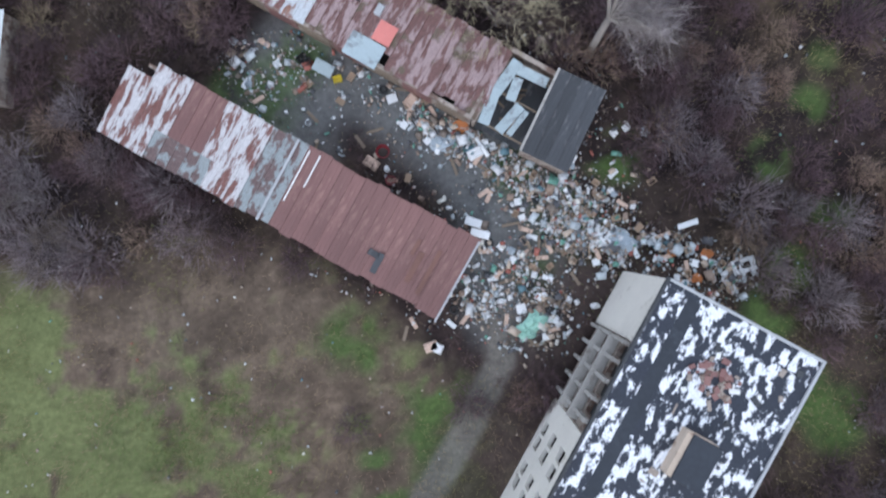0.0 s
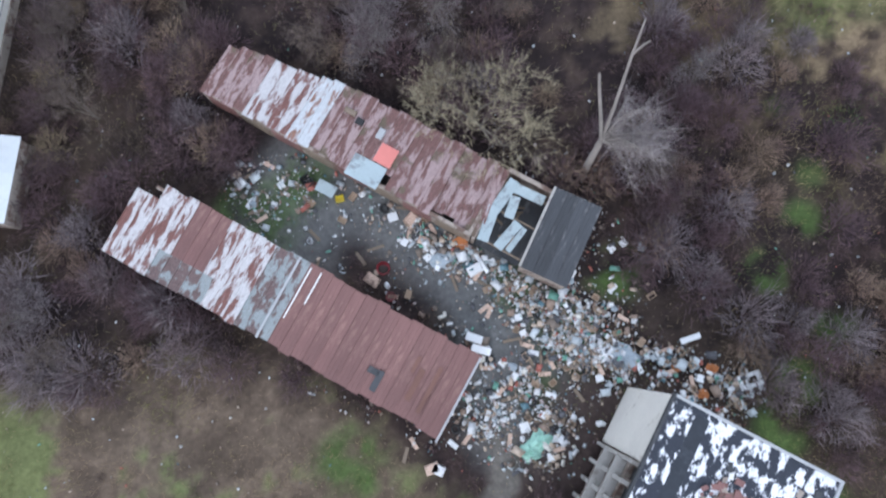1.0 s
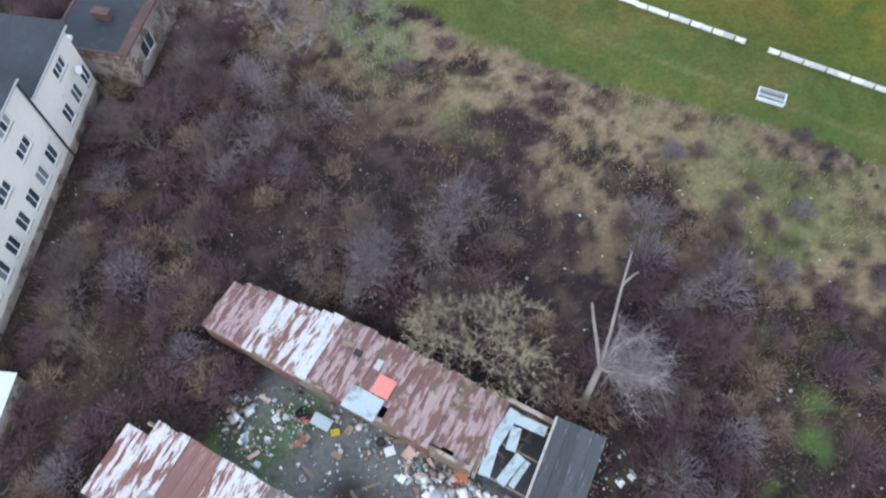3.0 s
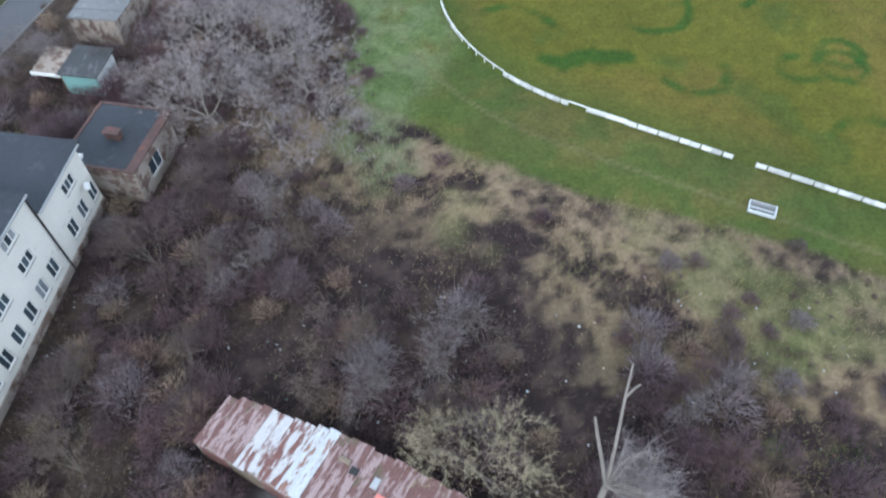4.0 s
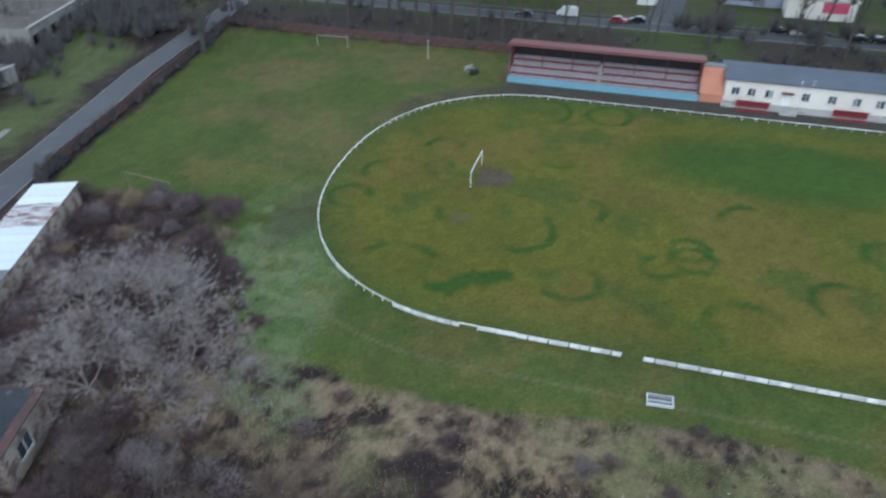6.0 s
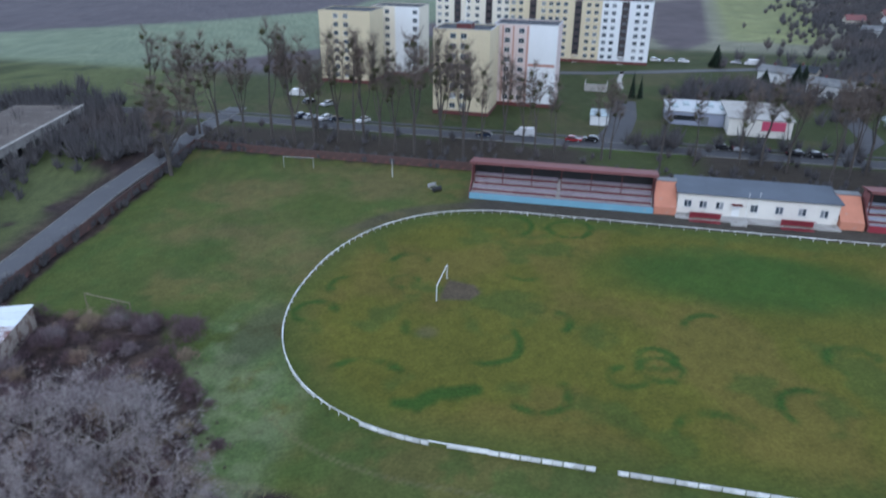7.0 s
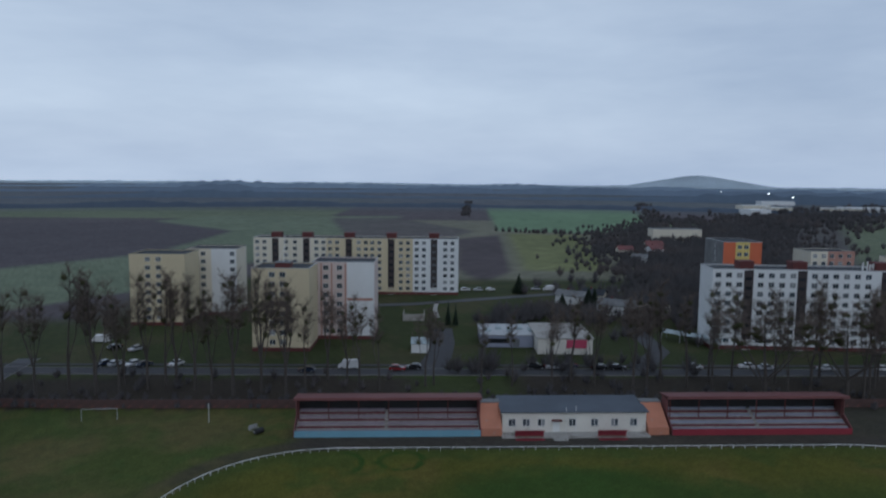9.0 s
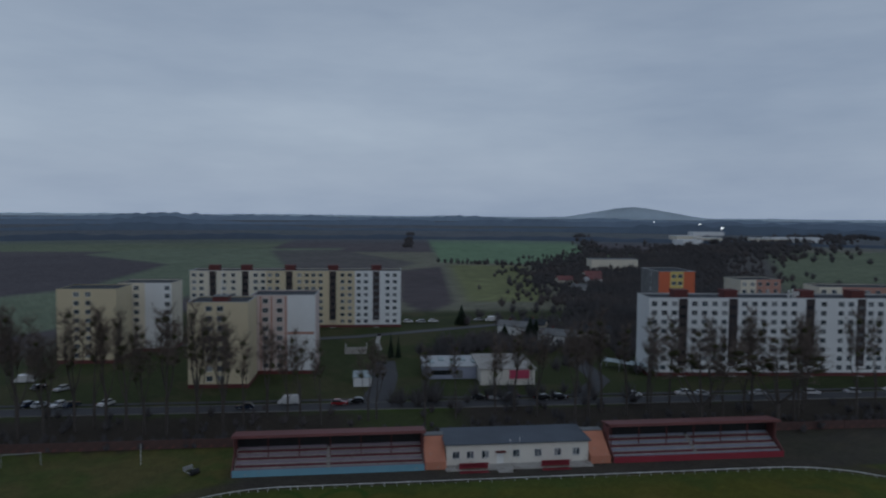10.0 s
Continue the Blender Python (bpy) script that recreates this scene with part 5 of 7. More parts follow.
def row_of_garages():
    s = thing("garage_row", pose(-17.1, 19.0, 0, 0, 0, -29.3), "row of old garages, patched rusty sheet roof partly caved in", "garages")
    D, h0, h1 = 5.3, 2.6, 2.4
    shed_walls(s, 22.0, 3.95, h0 - 0.12, h1 - 0.1, M_RUSTWALL)
    for i in range(8):
        part("garage_door", Geo().box(0.4 + 2.7 * i, -0.05, 0.05, 2.7 + 2.7 * i, -0.005, 2.15).box(1.53 + 2.7 * i, -0.07, 0.05, 1.57 + 2.7 * i, -0.05, 2.15), M_WOOD if i % 2 else M_BROWNROOF, s)
    x = 0.0
    while x < 21.6:
        w = 0.92
        back = 4.1 + min(1.4, x * 0.14) + RNG.uniform(-0.15, 0.2)
        front = RNG.uniform(-0.15, 0.1)
        if x < 4.6:
            mat = M_PINKROOF if RNG.random() < 0.4 or x < 1.5 else M_PATCHROOF
        elif x < 8.2:
            mat = M_WHITEROOF if int(x / 0.89) % 2 else M_PATCHROOF
        elif x < 12.0:
            mat = M_PINKROOF
            if x < 9.0:
                front = 0.25
        elif x < 14.6:
            mat = M_PINKROOF
            front = 1.0
        else:
            mat = M_PINKROOF
        if x > 18.5:
            front += RNG.uniform(0, 0.6)
            sheet(s, x, w, front, back, h0 - 0.15 - RNG.uniform(0, 0.3), h1, M_RUSTWALL if RNG.random() < 0.4 else mat, RNG.uniform(-3, 1))
        else:
            sheet(s, x, w, front, back, h0, h1, mat)
        x += w - 0.03
    part("blue_panel", Geo().box(12.1, -0.35, 0, 14.65, 1.35, 0.05, mat=pose(0, 0, h0 + 0.06, -2, 0, 0)), M_LIGHTBLUE, s, "pale blue sheet over the eaves")
    part("coral_panel", Geo().box(13.4, 1.45, 0, 14.75, 2.9, 0.05, mat=pose(0, 0, h0 + 0.11, -2, 0, 0)), M_CORAL, s, "coral red sheet")
    for (a, y, w, d, mt) in ((10.9, 3.2, 0.6, 0.5, M_BLACK), (12.7, 3.0, 0.5, 0.8, M_STEEL), (9.8, 3.6, 0.9, 0.4, M_WOOD)):
        part("scrap", Geo().box(a, y, 0, a + w, y + d, 0.14, mat=pose(0, 0, h0 + 0.07, -2, 0, 0), chamfer=0.04), mt, s)
    r = thing("ruined_bay", pose(-17.1, 19.0, 0, 0, 0, -29.3), "roofless garage bay with bent pale blue sheets", "ruin")
    part("wall", Geo().box(22.1, 5.4, 0, 26.0, 5.7, 2.5), M_RUSTWALL, r)
    part("wall", Geo().box(22.1, 0, 0, 22.35, 5.4, 2.3), M_RUSTWALL, r)
    for (x, y, w, d, a, z, mt) in ((22.5, 0.1, 0.8, 2.6, 9, 2.25, M_LIGHTBLUE), (22.2, 2.5, 0.8, 2.6, -7, 2.28, M_LIGHTBLUE), (23.7, 0.3, 0.7, 2.3, -12, 2.3, M_LIGHTBLUE), (23.4, 2.4, 0.7, 1.6, 8, 2.3, M_LIGHTBLUE), (23.2, 4.2, 2.2, 0.7, 5, 2.45, M_LIGHTBLUE), (24.6, 0.4, 0.4, 2.0, -9, 2.2, M_LIGHTBLUE), (22.0, 1.2, 0.5, 4.1, 9, 2.3, M_PINKROOF)):
        ob = part("bent_sheet", roof_sheet(w, d, 0.15).copy(), None, r, m=pose(x, y, z, RNG.uniform(-4, 4), RNG.uniform(-9, 9), a))
        ob.data.materials[0] = mt
    part("rafter", Geo().box(22.2, 2.6, 2.1, 26, 2.72, 2.24).box(22.2, 0.2, 2.1, 26, 0.32, 2.24).box(22.2, 4.6, 2.1, 26, 4.72, 2.24), M_WOOD, r)
    for i in range(9):
        part("broken_board", Geo().box(0, 0, 0, RNG.uniform(0.8, 2.0), 0.16, 0.05), M_WOOD if i % 3 else M_RUSTWALL, r, m=pose(22.8 + RNG.uniform(0, 2), 0.6 + RNG.uniform(0, 4), 0.15 + 0.06 * i, RNG.uniform(-5, 5), RNG.uniform(-8, 8), RNG.uniform(0, 180)))
    # floor takes the dark tar colour to paint the bay's shaded inside
    part("rubble_floor", Geo().box(22.4, 0.1, 0, 25.9, 5.3, 0.2), M_SLATE, r)
    h = thing("tarred_hut", pose(5.55, 6.1, 0, 0, 0, -25.5), "brick hut with a dark tarred sheet roof", "hut")
    shed_walls(h, 3.35, 5.9, 2.75, 2.75, M_RUSTWALL)
    for i in range(4):
        sheet(h, 0.86 * i, 0.88, -0.1, 6.05, 2.8, 2.95, M_SLATE)
    part("verge_board", Geo().box(-0.17, -0.1, 2.7, -0.01, 6.05, 3.02), M_CONCRETE, h, "pale concrete roof edge")


row_of_garages()


# ---- the derelict flat-roofed house ----
def derelict_house():
    m = pose(13.2, -2.25, 0, 0, 0, -28.3) @ Matrix.Translation((0, -34, 0))
    L, W, H = 34.0, 10.15, 10.0
    b = thing("derelict_house", m, "derelict three-storey house, bitumen roof with flaking silver paint", "derelict building")
    F = pose(0, L, 0, 0, 0, -90)
    holes = []
    for k in range(3):
        z = 0.9 + 3.1 * k
        for x in (4.6, 5.9, 7.2, 8.5):
            holes.append((x, z, x + 0.85, z + 2.1 - 0.2 * k))
        for i in range(7):
            for dx in (0, 1.15):
                holes.append((12.0 + 3.1 * i + dx, z, 12.9 + 3.1 * i + dx, z + 1.5))
    g1, g2, g3 = Geo(), Geo(), Geo()
    facade(g1, 4.2, H, [], place=F)
    facade(g2, 6.2, H, [(a - 4.2, z, c - 4.2, d) for a, z, c, d in holes if 4.2 < a < 10.3], place=F @ Matrix.Translation((4.2, 0.25, 0)), deep=0.4)
    facade(g3, L - 10.4, H, [(a - 10.4, z, c - 10.4, d) for a, z, c, d in holes if a > 10.4], place=F @ Matrix.Translation((10.4, 0, 0)), deep=0.3)
    for gg, dz in ((g1, 4.2), (g3, 10.4)):
        y = L - dz
        gg.quad((0, y, 0), (0.25, y, 0), (0.25, y, H), (0, y, H))
    part("wall", g1, M_WHITE, b, "blank pale plaster wall")
    part("wall", g2, M_RUSTWALL, b, "stripped wall with broken openings")
    part("wall", g3, M_WHITE, b)
    for x in (4.3, 5.55, 6.85, 8.15, 9.5):
        part("pilaster", Geo().box(-0.28, L - x - 0.25, 0, 0.2, L - x, H - 0.6 - 0.3 * (int(x) % 3)), M_CONCRETE, b)
    for k in (3.4, 6.5):
        part("ledge", Geo().box(-0.55, L - 10.2, k, 0.2, L - 4.5, k + 0.16), M_CONCRETE, b)
    # black sheet added behind the openings, painting the darkness of the rooms
    part("wall", Geo().box(0.6, 0, 0, 0.8, L - 0.3, H - 0.3), M_BLACK, b, "added black sheet standing in for the dark inside")
    side = Geo()
    side.quad((0, L, 0), (0, L, H), (W, L, H), (W, L, 0))
    side.quad((W, 0, 0), (W, L, 0), (W, L, H), (W, 0, H))
    side.quad((0, 0, 0), (W, 0, 0), (W, 0, H), (0, 0, H))
    part("wall", side, M_WHITE, b)
    roof = part("roof", Geo().box(0.05, 0, H - 0.1, W - 0.05, L - 0.05, H + 0.08), M_PEELROOF, b, "dark bitumen with flaking silver paint")
    part("felt_strip", Geo().box(1.5, 1, H + 0.08, 2.35, L - 0.4, H + 0.095), M_DARKROOF, roof)
    for x0, y0, x1, y1 in ((-0.12, 0, 0.06, L + 0.1), (W - 0.06, 0, W + 0.14, L + 0.1), (0.06, L - 0.08, W - 0.06, L + 0.1)):
        part("roof_edge", Geo().box(x0, y0, H - 0.12, x1, y1, H + 0.22, chamfer=0.04), M_SLATE if x0 < 0 else M_STEEL, roof)
    hatch = part("roof_hatch", Geo().box(4.75, L - 9.9, H + 0.08, 6.7, L - 7.1, H + 1.1), M_SANDY, b, "pale sandy plastered roof hatch")
    part("hatch_cover", Geo().box(5.1, L - 9.95, H + 1.1, 6.95, L - 7.15, H + 1.26, chamfer=0.04), M_DARKROOF, hatch)
    pile = Geo()
    for i in range(70):
        r, w = RNG.uniform(0, 1.25), RNG.uniform(0, 6.28)
        if r < 0.3:
            continue
        q = RNG.uniform(0.15, 0.55)
        pile.box(-q / 2, -q / 3, 0, q / 2, q / 3, RNG.uniform(0.06, 0.25), mat=Matrix.Translation((5.1 + 1.3 * r * math.cos(w), L - 3.9 + r * math.sin(w), H + 0.07)) @ pose(0, 0, 0, RNG.uniform(-14, 14), RNG.uniform(-14, 14), RNG.uniform(0, 180)), m=int(RNG.integers(0, 2)))
    tagged(solo("rubble_heap", pile, [M_RUSTWALL, M_BROWNROOF], m, "brown rubble heap round a hole in the felt roof", "rubble"), kind="stuff")
    for i in range(26):
        part("loose_felt", Geo().box(0, 0, 0, RNG.uniform(0.2, 0.7), RNG.uniform(0.1, 0.4), 0.05, chamfer=0.015), (M_FRAME, M_RUSTWALL, M_SLATE)[i % 3], b, m=pose(RNG.uniform(2.6, 9.5), L - RNG.uniform(1, 17), H + 0.09, RNG.uniform(-4, 4), RNG.uniform(-4, 4), RNG.uniform(0, 180)))


derelict_house()


# ---- the white house, its annex, hut and the metal-roofed store ----
def white_house():
    h = thing("white_house", pose(-33.75, 13.8, 0, 0, 0, 84.0), "two- and three-storey white plastered house with dark roofs", "house")
    cut, L, D = 22.3, 30.0, 11.0
    H2, H1 = 9.9, 7.7
    lower = [(x, 1.7, x + 1.25, 3.5) for x in np.arange(0.7, 29.0, 2.15)]
    upper = [(x, 5.2, x + 1.9, 6.4) for x in np.arange(1.6, 28.5, 4.1)]
    top = [(x, 8.0, x + 1.9, 9.1) for x in np.arange(1.6, 20, 4.1)]
    for x0, x1, H in ((0, cut, H2), (cut, L, H1)):
        hs = [a for a in lower + upper + top if x0 + 0.1 < a[0] and a[2] < x1 - 0.1 and a[3] < H]
        g = Geo()
        facade(g, x1 - x0, H, [(a - x0, b, c - x0, d) for a, b, c, d in hs], deep=0.22)
        shell(g, x1 - x0, D, H, roof_z=H - 0.02)
        body = part("wall", g, [M_WHITE, M_GREYROOF], h, m=Matrix.Translation((x0, 0, 0)))
        for a, b, c, d in hs:
            near_window(h, c - a, d - b, 3 if c - a > 1.5 else 2, Matrix.Translation((a, 0.08, b)))
        roof = part("roof", Geo().prism([(-0.45, H), (D + 0.4, H + 0.9), (D + 0.4, H + 1.1), (-0.45, H + 0.2)], x0 - (0.3 if x0 == 0 else -0.05), x1 + (0.35 if x1 == L else 0)), M_DARKROOF, h, "dark felt roof")
        part("gutter", Geo().box(x0, -0.6, H - 0.02, x1, -0.46, H + 0.12), M_STEEL, roof)
        part("roof_rim", Geo().box(x0 + 0.1, D + 0.2, H + 1.0, x1 + 0.3, D + 0.5, H + 1.3), M_REDBASE, roof)
    part("drainpipe", Geo().tube((cut, -0.12, 0), (cut, -0.12, H2), 0.09, 0.09, 7), M_BLACK, h, "black drainpipe")
    part("plinth", Geo().box(-0.05, -0.12, 0, L + 0.06, -0.01, 0.9), M_RUSTWALL, h, "peeling stained plinth")
    part("satellite_dish", Geo().tube((28.3, -0.5, 4.3), (28.3, -0.58, 4.33), 0.4, 0.36, 12), M_FRAME, h)
    part("chimney", Geo().box(14, 4.5, 9.9, 14.8, 5.3, 11.9), M_REDBASE, h)


white_house()


def annex():
    a = thing("annex_house", pose(-33.2, 45.0, 0, 0, 0, -12), "single-storey annex with a dark felt roof and brick chimney", "annex")
    L, D, H = 6.6, 7.6, 4.3
    g = Geo()
    facade(g, L, H, [])
    shell(g, L, D, H, sides="lb", roof_z=H - 0.05)
    facade(g, D, H, [(2.2, 1.2, 4.4, 2.9)], place=pose(L, 0, 0, 0, 0, 90))
    part("wall", g, [M_RUSTWALL, M_GREYROOF], a)
    near_window(a, 2.2, 1.7, 2, pose(L - 0.05, 2.2, 1.2, 0, 0, 90))
    r = part("roof", Geo().box(-0.3, -0.35, H, L + 0.35, D + 0.3, H + 0.18), M_DARKROOF, a)
    for x0, y0, x1, y1 in ((-0.4, -0.45, -0.1, D + 0.4), (L - 0.5, -0.45, L + 0.45, D + 0.4), (-0.1, D + 0.1, L - 0.5, D + 0.4), (-0.1, -0.45, L - 0.5, -0.15)):
        part("roof_edge", Geo().box(x0, y0, H + 0.1, x1, y1, H + 0.26, chamfer=0.03), M_BRICKWALL, r, "dark red-brown roof edging")
    part("chimney", Geo().box(2.6, 3.2, H + 0.18, 4.0, 3.9, H + 0.95).box(2.5, 3.1, H + 0.95, 4.1, 4.0, H + 1.08), M_BRICKWALL, a)
    part("pale_object", Geo().box(1.2, 0.2, H + 0.18, 1.6, 0.8, H + 0.5), M_FRAME, a)
    h = thing("teal_hut", pose(-38.6, 59.4, 0, 0, 0, -10), "garden hut with a teal front and white side", "hut")
    g = Geo()
    part("front_wall", Geo().box(0, 0, 0, 3.9, 0.15, 2.7), plain("teal_paint", (0.20, 0.38, 0.36), 0.12, 1, 0.8), h)
    part("side_wall", Geo().box(3.75, 0.15, 0, 3.9, 4.0, 2.75), M_COLD, h)
    part("side_wall", Geo().box(0, 0.15, 0, 0.15, 4.0, 2.75), M_COLD, h)
    part("back_wall", Geo().box(0.15, 3.85, 0, 3.75, 4.0, 2.75), M_COLD, h)
    part("roof", Geo().prism([(-0.3, 2.7), (4.4, 2.95), (4.4, 3.07), (-0.3, 2.82)], -0.25, 4.15), M_SLATE, h)
    part("lean_to_roof", Geo().prism([(0.2, 2.2), (4.2, 2.6), (4.2, 2.7), (0.2, 2.3)], -3.6, -0.27), M_RUSTWALL, h)
    part("lean_to_fascia", Geo().box(-3.6, 0.06, 2.05, -0.27, 0.2, 2.4), M_FRAME, h)
    for x in (-3.5, -0.45):
        part("post", Geo().box(x, 0.3, 0, x + 0.12, 0.42, 2.2), M_WOOD, h)
    g = thing("metal_roofed_store", pose(-34.8, 67.6, 0, 0, 0, 80.5), "long low store with a shiny pale metal roof", "store")
    shed_walls(g, 26.0, 5.6, 3.2, 3.0, M_RUSTWALL)
    for i in range(14):
        ob = sheet(g, 0.0 + 1.88 * i, 1.9, -0.2, 5.9, 3.28, 3.06, M_GREYROOF if i < 3 else M_METALROOF if not 8 <= i <= 10 else M_PATCHROOF)
    s = thing("blue_roofed_store", pose(-30.6, 9.4, 0, 0, 0, 84), "low store with a pale blue-grey metal roof", "store")
    shed_walls(s, 6.2, 6.0, 2.3, 2.5, M_RUSTWALL)
    for i in range(7):
        sheet(s, 0.9 * i, 0.92, -0.25, 6.1, 2.4, 2.65, M_METALROOF)


annex()


def ruined_hall(m, L, D, H, label):
    r = thing("ruined_hall", m, label, "ruin")
    n = int(L / 4)
    holes = [(4 * i + 0.8, 1.0, 4 * i + 3.2, 3.2) for i in range(n)]
    g = Geo()
    facade(g, L, H, holes, deep=0.35)
    shell(g, L, D, H, roof_z=H - 0.1)
    part("wall", g, [M_OLDWALL, M_OLDROOF], r)
    # no real wall: a black sheet that paints the dark interior behind the windows
    part("wall", Geo().box(0.3, 1.2, 0, L - 0.3, 1.4, H - 0.2), M_BLACK, r)
    part("roof_edge", Geo().box(-0.2, -0.2, H - 0.05, L + 0.2, 0.4, H + 0.2), M_CONCRETE, r)


ruined_hall(pose(-53, 164, 0, 0, 0, 76), 44, 18, 5.0, "abandoned pale concrete hall with empty windows")
ruined_hall(pose(-58, 98, 0, 0, 0, 72), 13, 9, 3.5, "grey roofless ruin beside the road")
ruined_hall(pose(-62, 131, 0, 0, 0, 55), 18, 5, 3.2, "low pale blue-grey ruined building")


# ---- vegetation ----
FOOTPRINTS = [(-23.55, 7.5, -29.0, 26.3, 6.1), (-17.1, 19.0, -29.3, 26.0, 5.6), (5.55, 6.1, -25.5, 3.4, 6.0), (-33.2, 45.0, -12, 6.6, 7.6), (-38.6, 59.4, -10, 4, 4)]


def clear_of_houses(x, y, gap=0.3):
    ok = np.ones(np.shape(x), bool)
    for (ox, oy, a, L, D) in FOOTPRINTS:
        c, s = math.cos(radians(a)), math.sin(radians(a))
        lx, ly = (x - ox) * c + (y - oy) * s, -(x - ox) * s + (y - oy) * c
        ok &= ~((lx > -gap) & (lx < L + gap) & (ly > -gap) & (ly < D + gap))
    # derelict house, white house, stores
    c, s = math.cos(TH), math.sin(TH)
    lx, ly = (x - 13.2) * c + (y + 2.25) * s, -(x - 13.2) * s + (y + 2.25) * c
    ok &= ~((lx > -gap) & (lx < 10.2 + gap) & (ly < gap))
    for (ox, oy, a, L, D) in ((-33.75, 13.8, 84.0, 30, 11), (-34.8, 67.6, 80.5, 26, 5.8), (-30.6, 9.4, 84, 6.3, 6.2)):
        c, s = math.cos(radians(a)), math.sin(radians(a))
        lx, ly = (x - ox) * c + (y - oy) * s, -(x - ox) * s + (y - oy) * c
        ok &= ~((lx > -gap) & (lx < L + gap) & (ly > -gap) & (ly < D + gap))
    return ok


def brush_density(x, y):
    z = zone_masks(x, y)
    u, v = z["u"], z["v"]
    d = (1 - z["lawn"]) * (1 - step(6.4, 4.6, line_dist(x, y, YARD)))
    d = d * (1 - step(0, 5, meadow_edge(x) + 0.5 - y + z["wob"] * 0.8) * 0.98)
    road = step(4.5, 6.5, line_dist(x, y, SIDE_ROAD))
    d = d * road * (1 - 0.97 * step(5.5, 2.5, line_dist(x, y, [(4, -2), (8, -1), (13, 0), (20, -2), (9, 3)])))
    clump = fractal(x, y, 6.5, 41, 3)
    d = d * (0.45 + 1.4 * step(0.36, 0.58, clump))
    tan = step(25, 33, v) * step(-42, -30, u)
    d = d * (1 - (0.82 - 0.16 * step(-6, 6, u)) * tan)
    d = d * (1 - 0.9 * np.maximum(step(6, 3, np.hypot(x + 5.5, y - 52)), step(4.5, 2, np.hypot(x + 4, y - 47))))
    lane = step(2.4, 0.9, line_dist(x, y, [(23.5, 5.5), (26.5, 9.8), (27.6, 13.5), (25.5, 18.5)]))
    lane = np.maximum(lane, step(2.4, 1.0, line_dist(x, y, [(28.3, 2.6), (25.2, -2), (23.7, -5.5), (25.5, -10.5), (30, -14)])))
    d = d * (1 - 0.92 * lane)
    d = d * (1 - 0.9 * step(3.2, 1.2, np.hypot(x - 12.3, y - 6.5)))
    edge = step(3.0, 1.0, line_dist(x, y, [(-31, 92), (-13, 88), (-11.5, 82), (-10, 68), (-7, 60)]) + z["wob"] * 0.3)
    bed = step(0.0, 3.0, inside(x, y, [(-34, 92), (-31, 78), (-11, 72), (-10, 86), (-12, 89)]))
    d = np.maximum(d * (1 - 0.55 * bed), edge * 0.9)
    return np.where(x < -42, d * 0.4, d)


def brush(name, n, chance, rmin, rmax, K, lift, mat, label):
    """Dome-shaped bare bushes: many thin twigs each."""
    x, y = RNG.uniform(-64, 62, n), RNG.uniform(-22, 100, n)
    keep = (RNG.random(n) < brush_density(x, y) * chance) & clear_of_houses(x, y, rmin * 0.8)
    x, y = x[keep], y[keep]
    v = to_site(x, y)[1]
    u = to_site(x, y)[0]
    R = RNG.uniform(rmin, rmax, len(x)) * (1 - 0.45 * step(26, 40, v) * step(-45, -35, u))
    Hh = R * RNG.uniform(0.9, 1.5, len(x))
    N = len(x)
    a = RNG.uniform(0, 2 * np.pi, (N, K))
    q = np.sqrt(RNG.random((N, K)))
    up = np.sqrt(np.clip(1 - (q * 0.97) ** 2, 0, 1)) * RNG.uniform(0.6, 1.06, (N, K))
    lob = 1 + 0.22 * np.sin(3 * a + RNG.uniform(0, 6, (N, 1)))
    tip = np.stack([x[:, None] + R[:, None] * q * lob * np.cos(a), y[:, None] + R[:, None] * q * lob * np.sin(a), Hh[:, None] * up + 0.05], -1)
    root = np.stack([x[:, None] + R[:, None] * q * 0.28 * np.cos(a + 0.5), y[:, None] + R[:, None] * q * 0.28 * np.sin(a + 0.5), np.zeros((N, K)) - 0.12], -1)
    # main stems from the root, then short side twigs near the outside
    inner = RNG.uniform(0.50, 0.86, (N, K, 1))
    inner[:, :K // 7] = 0.0
    start = root + (tip - root) * inner
    side = RNG.normal(0, 0.17, (N, K, 3)) * (inner > 0) * (1.0, 1.0, 0.6) + RNG.normal(0, 0.06, (N, K, 3))
    p0, p1 = start.reshape(-1, 3), (tip + side * R[:, None, None]).reshape(-1, 3)
    p1[:, 2] = np.maximum(p1[:, 2], 0.08)
    r = np.repeat(lift + 0.005 * R, K) * RNG.uniform(0.7, 1.5, N * K)
    v3, t3 = spikes(p0, p1, r)
    tagged(new(name, tri_mesh(name, v3, t3, mat)), label, "brush", kind="stuff")


brush("dark_brush", 5200, 0.25, 1.1, 2.4, 330, 0.0125, M_SCRUB_DARK, "tall bare bushes with dark purple-brown twigs")
brush("mauve_brush", 5200, 0.075, 1.4, 2.9, 420, 0.0125, M_SCRUB_MAUVE, "tall bare bushes with mauve-grey twigs")
brush("brown_brush", 5200, 0.08, 1.0, 2.2, 330, 0.0125, M_SCRUB_BROWN, "bare bushes with red-brown and tan twigs")
brush("low_brush", 26000, 0.26, 0.35, 1.1, 64, 0.013, M_SCRUBLOW, "low bare brush and brambles, brown twigs")


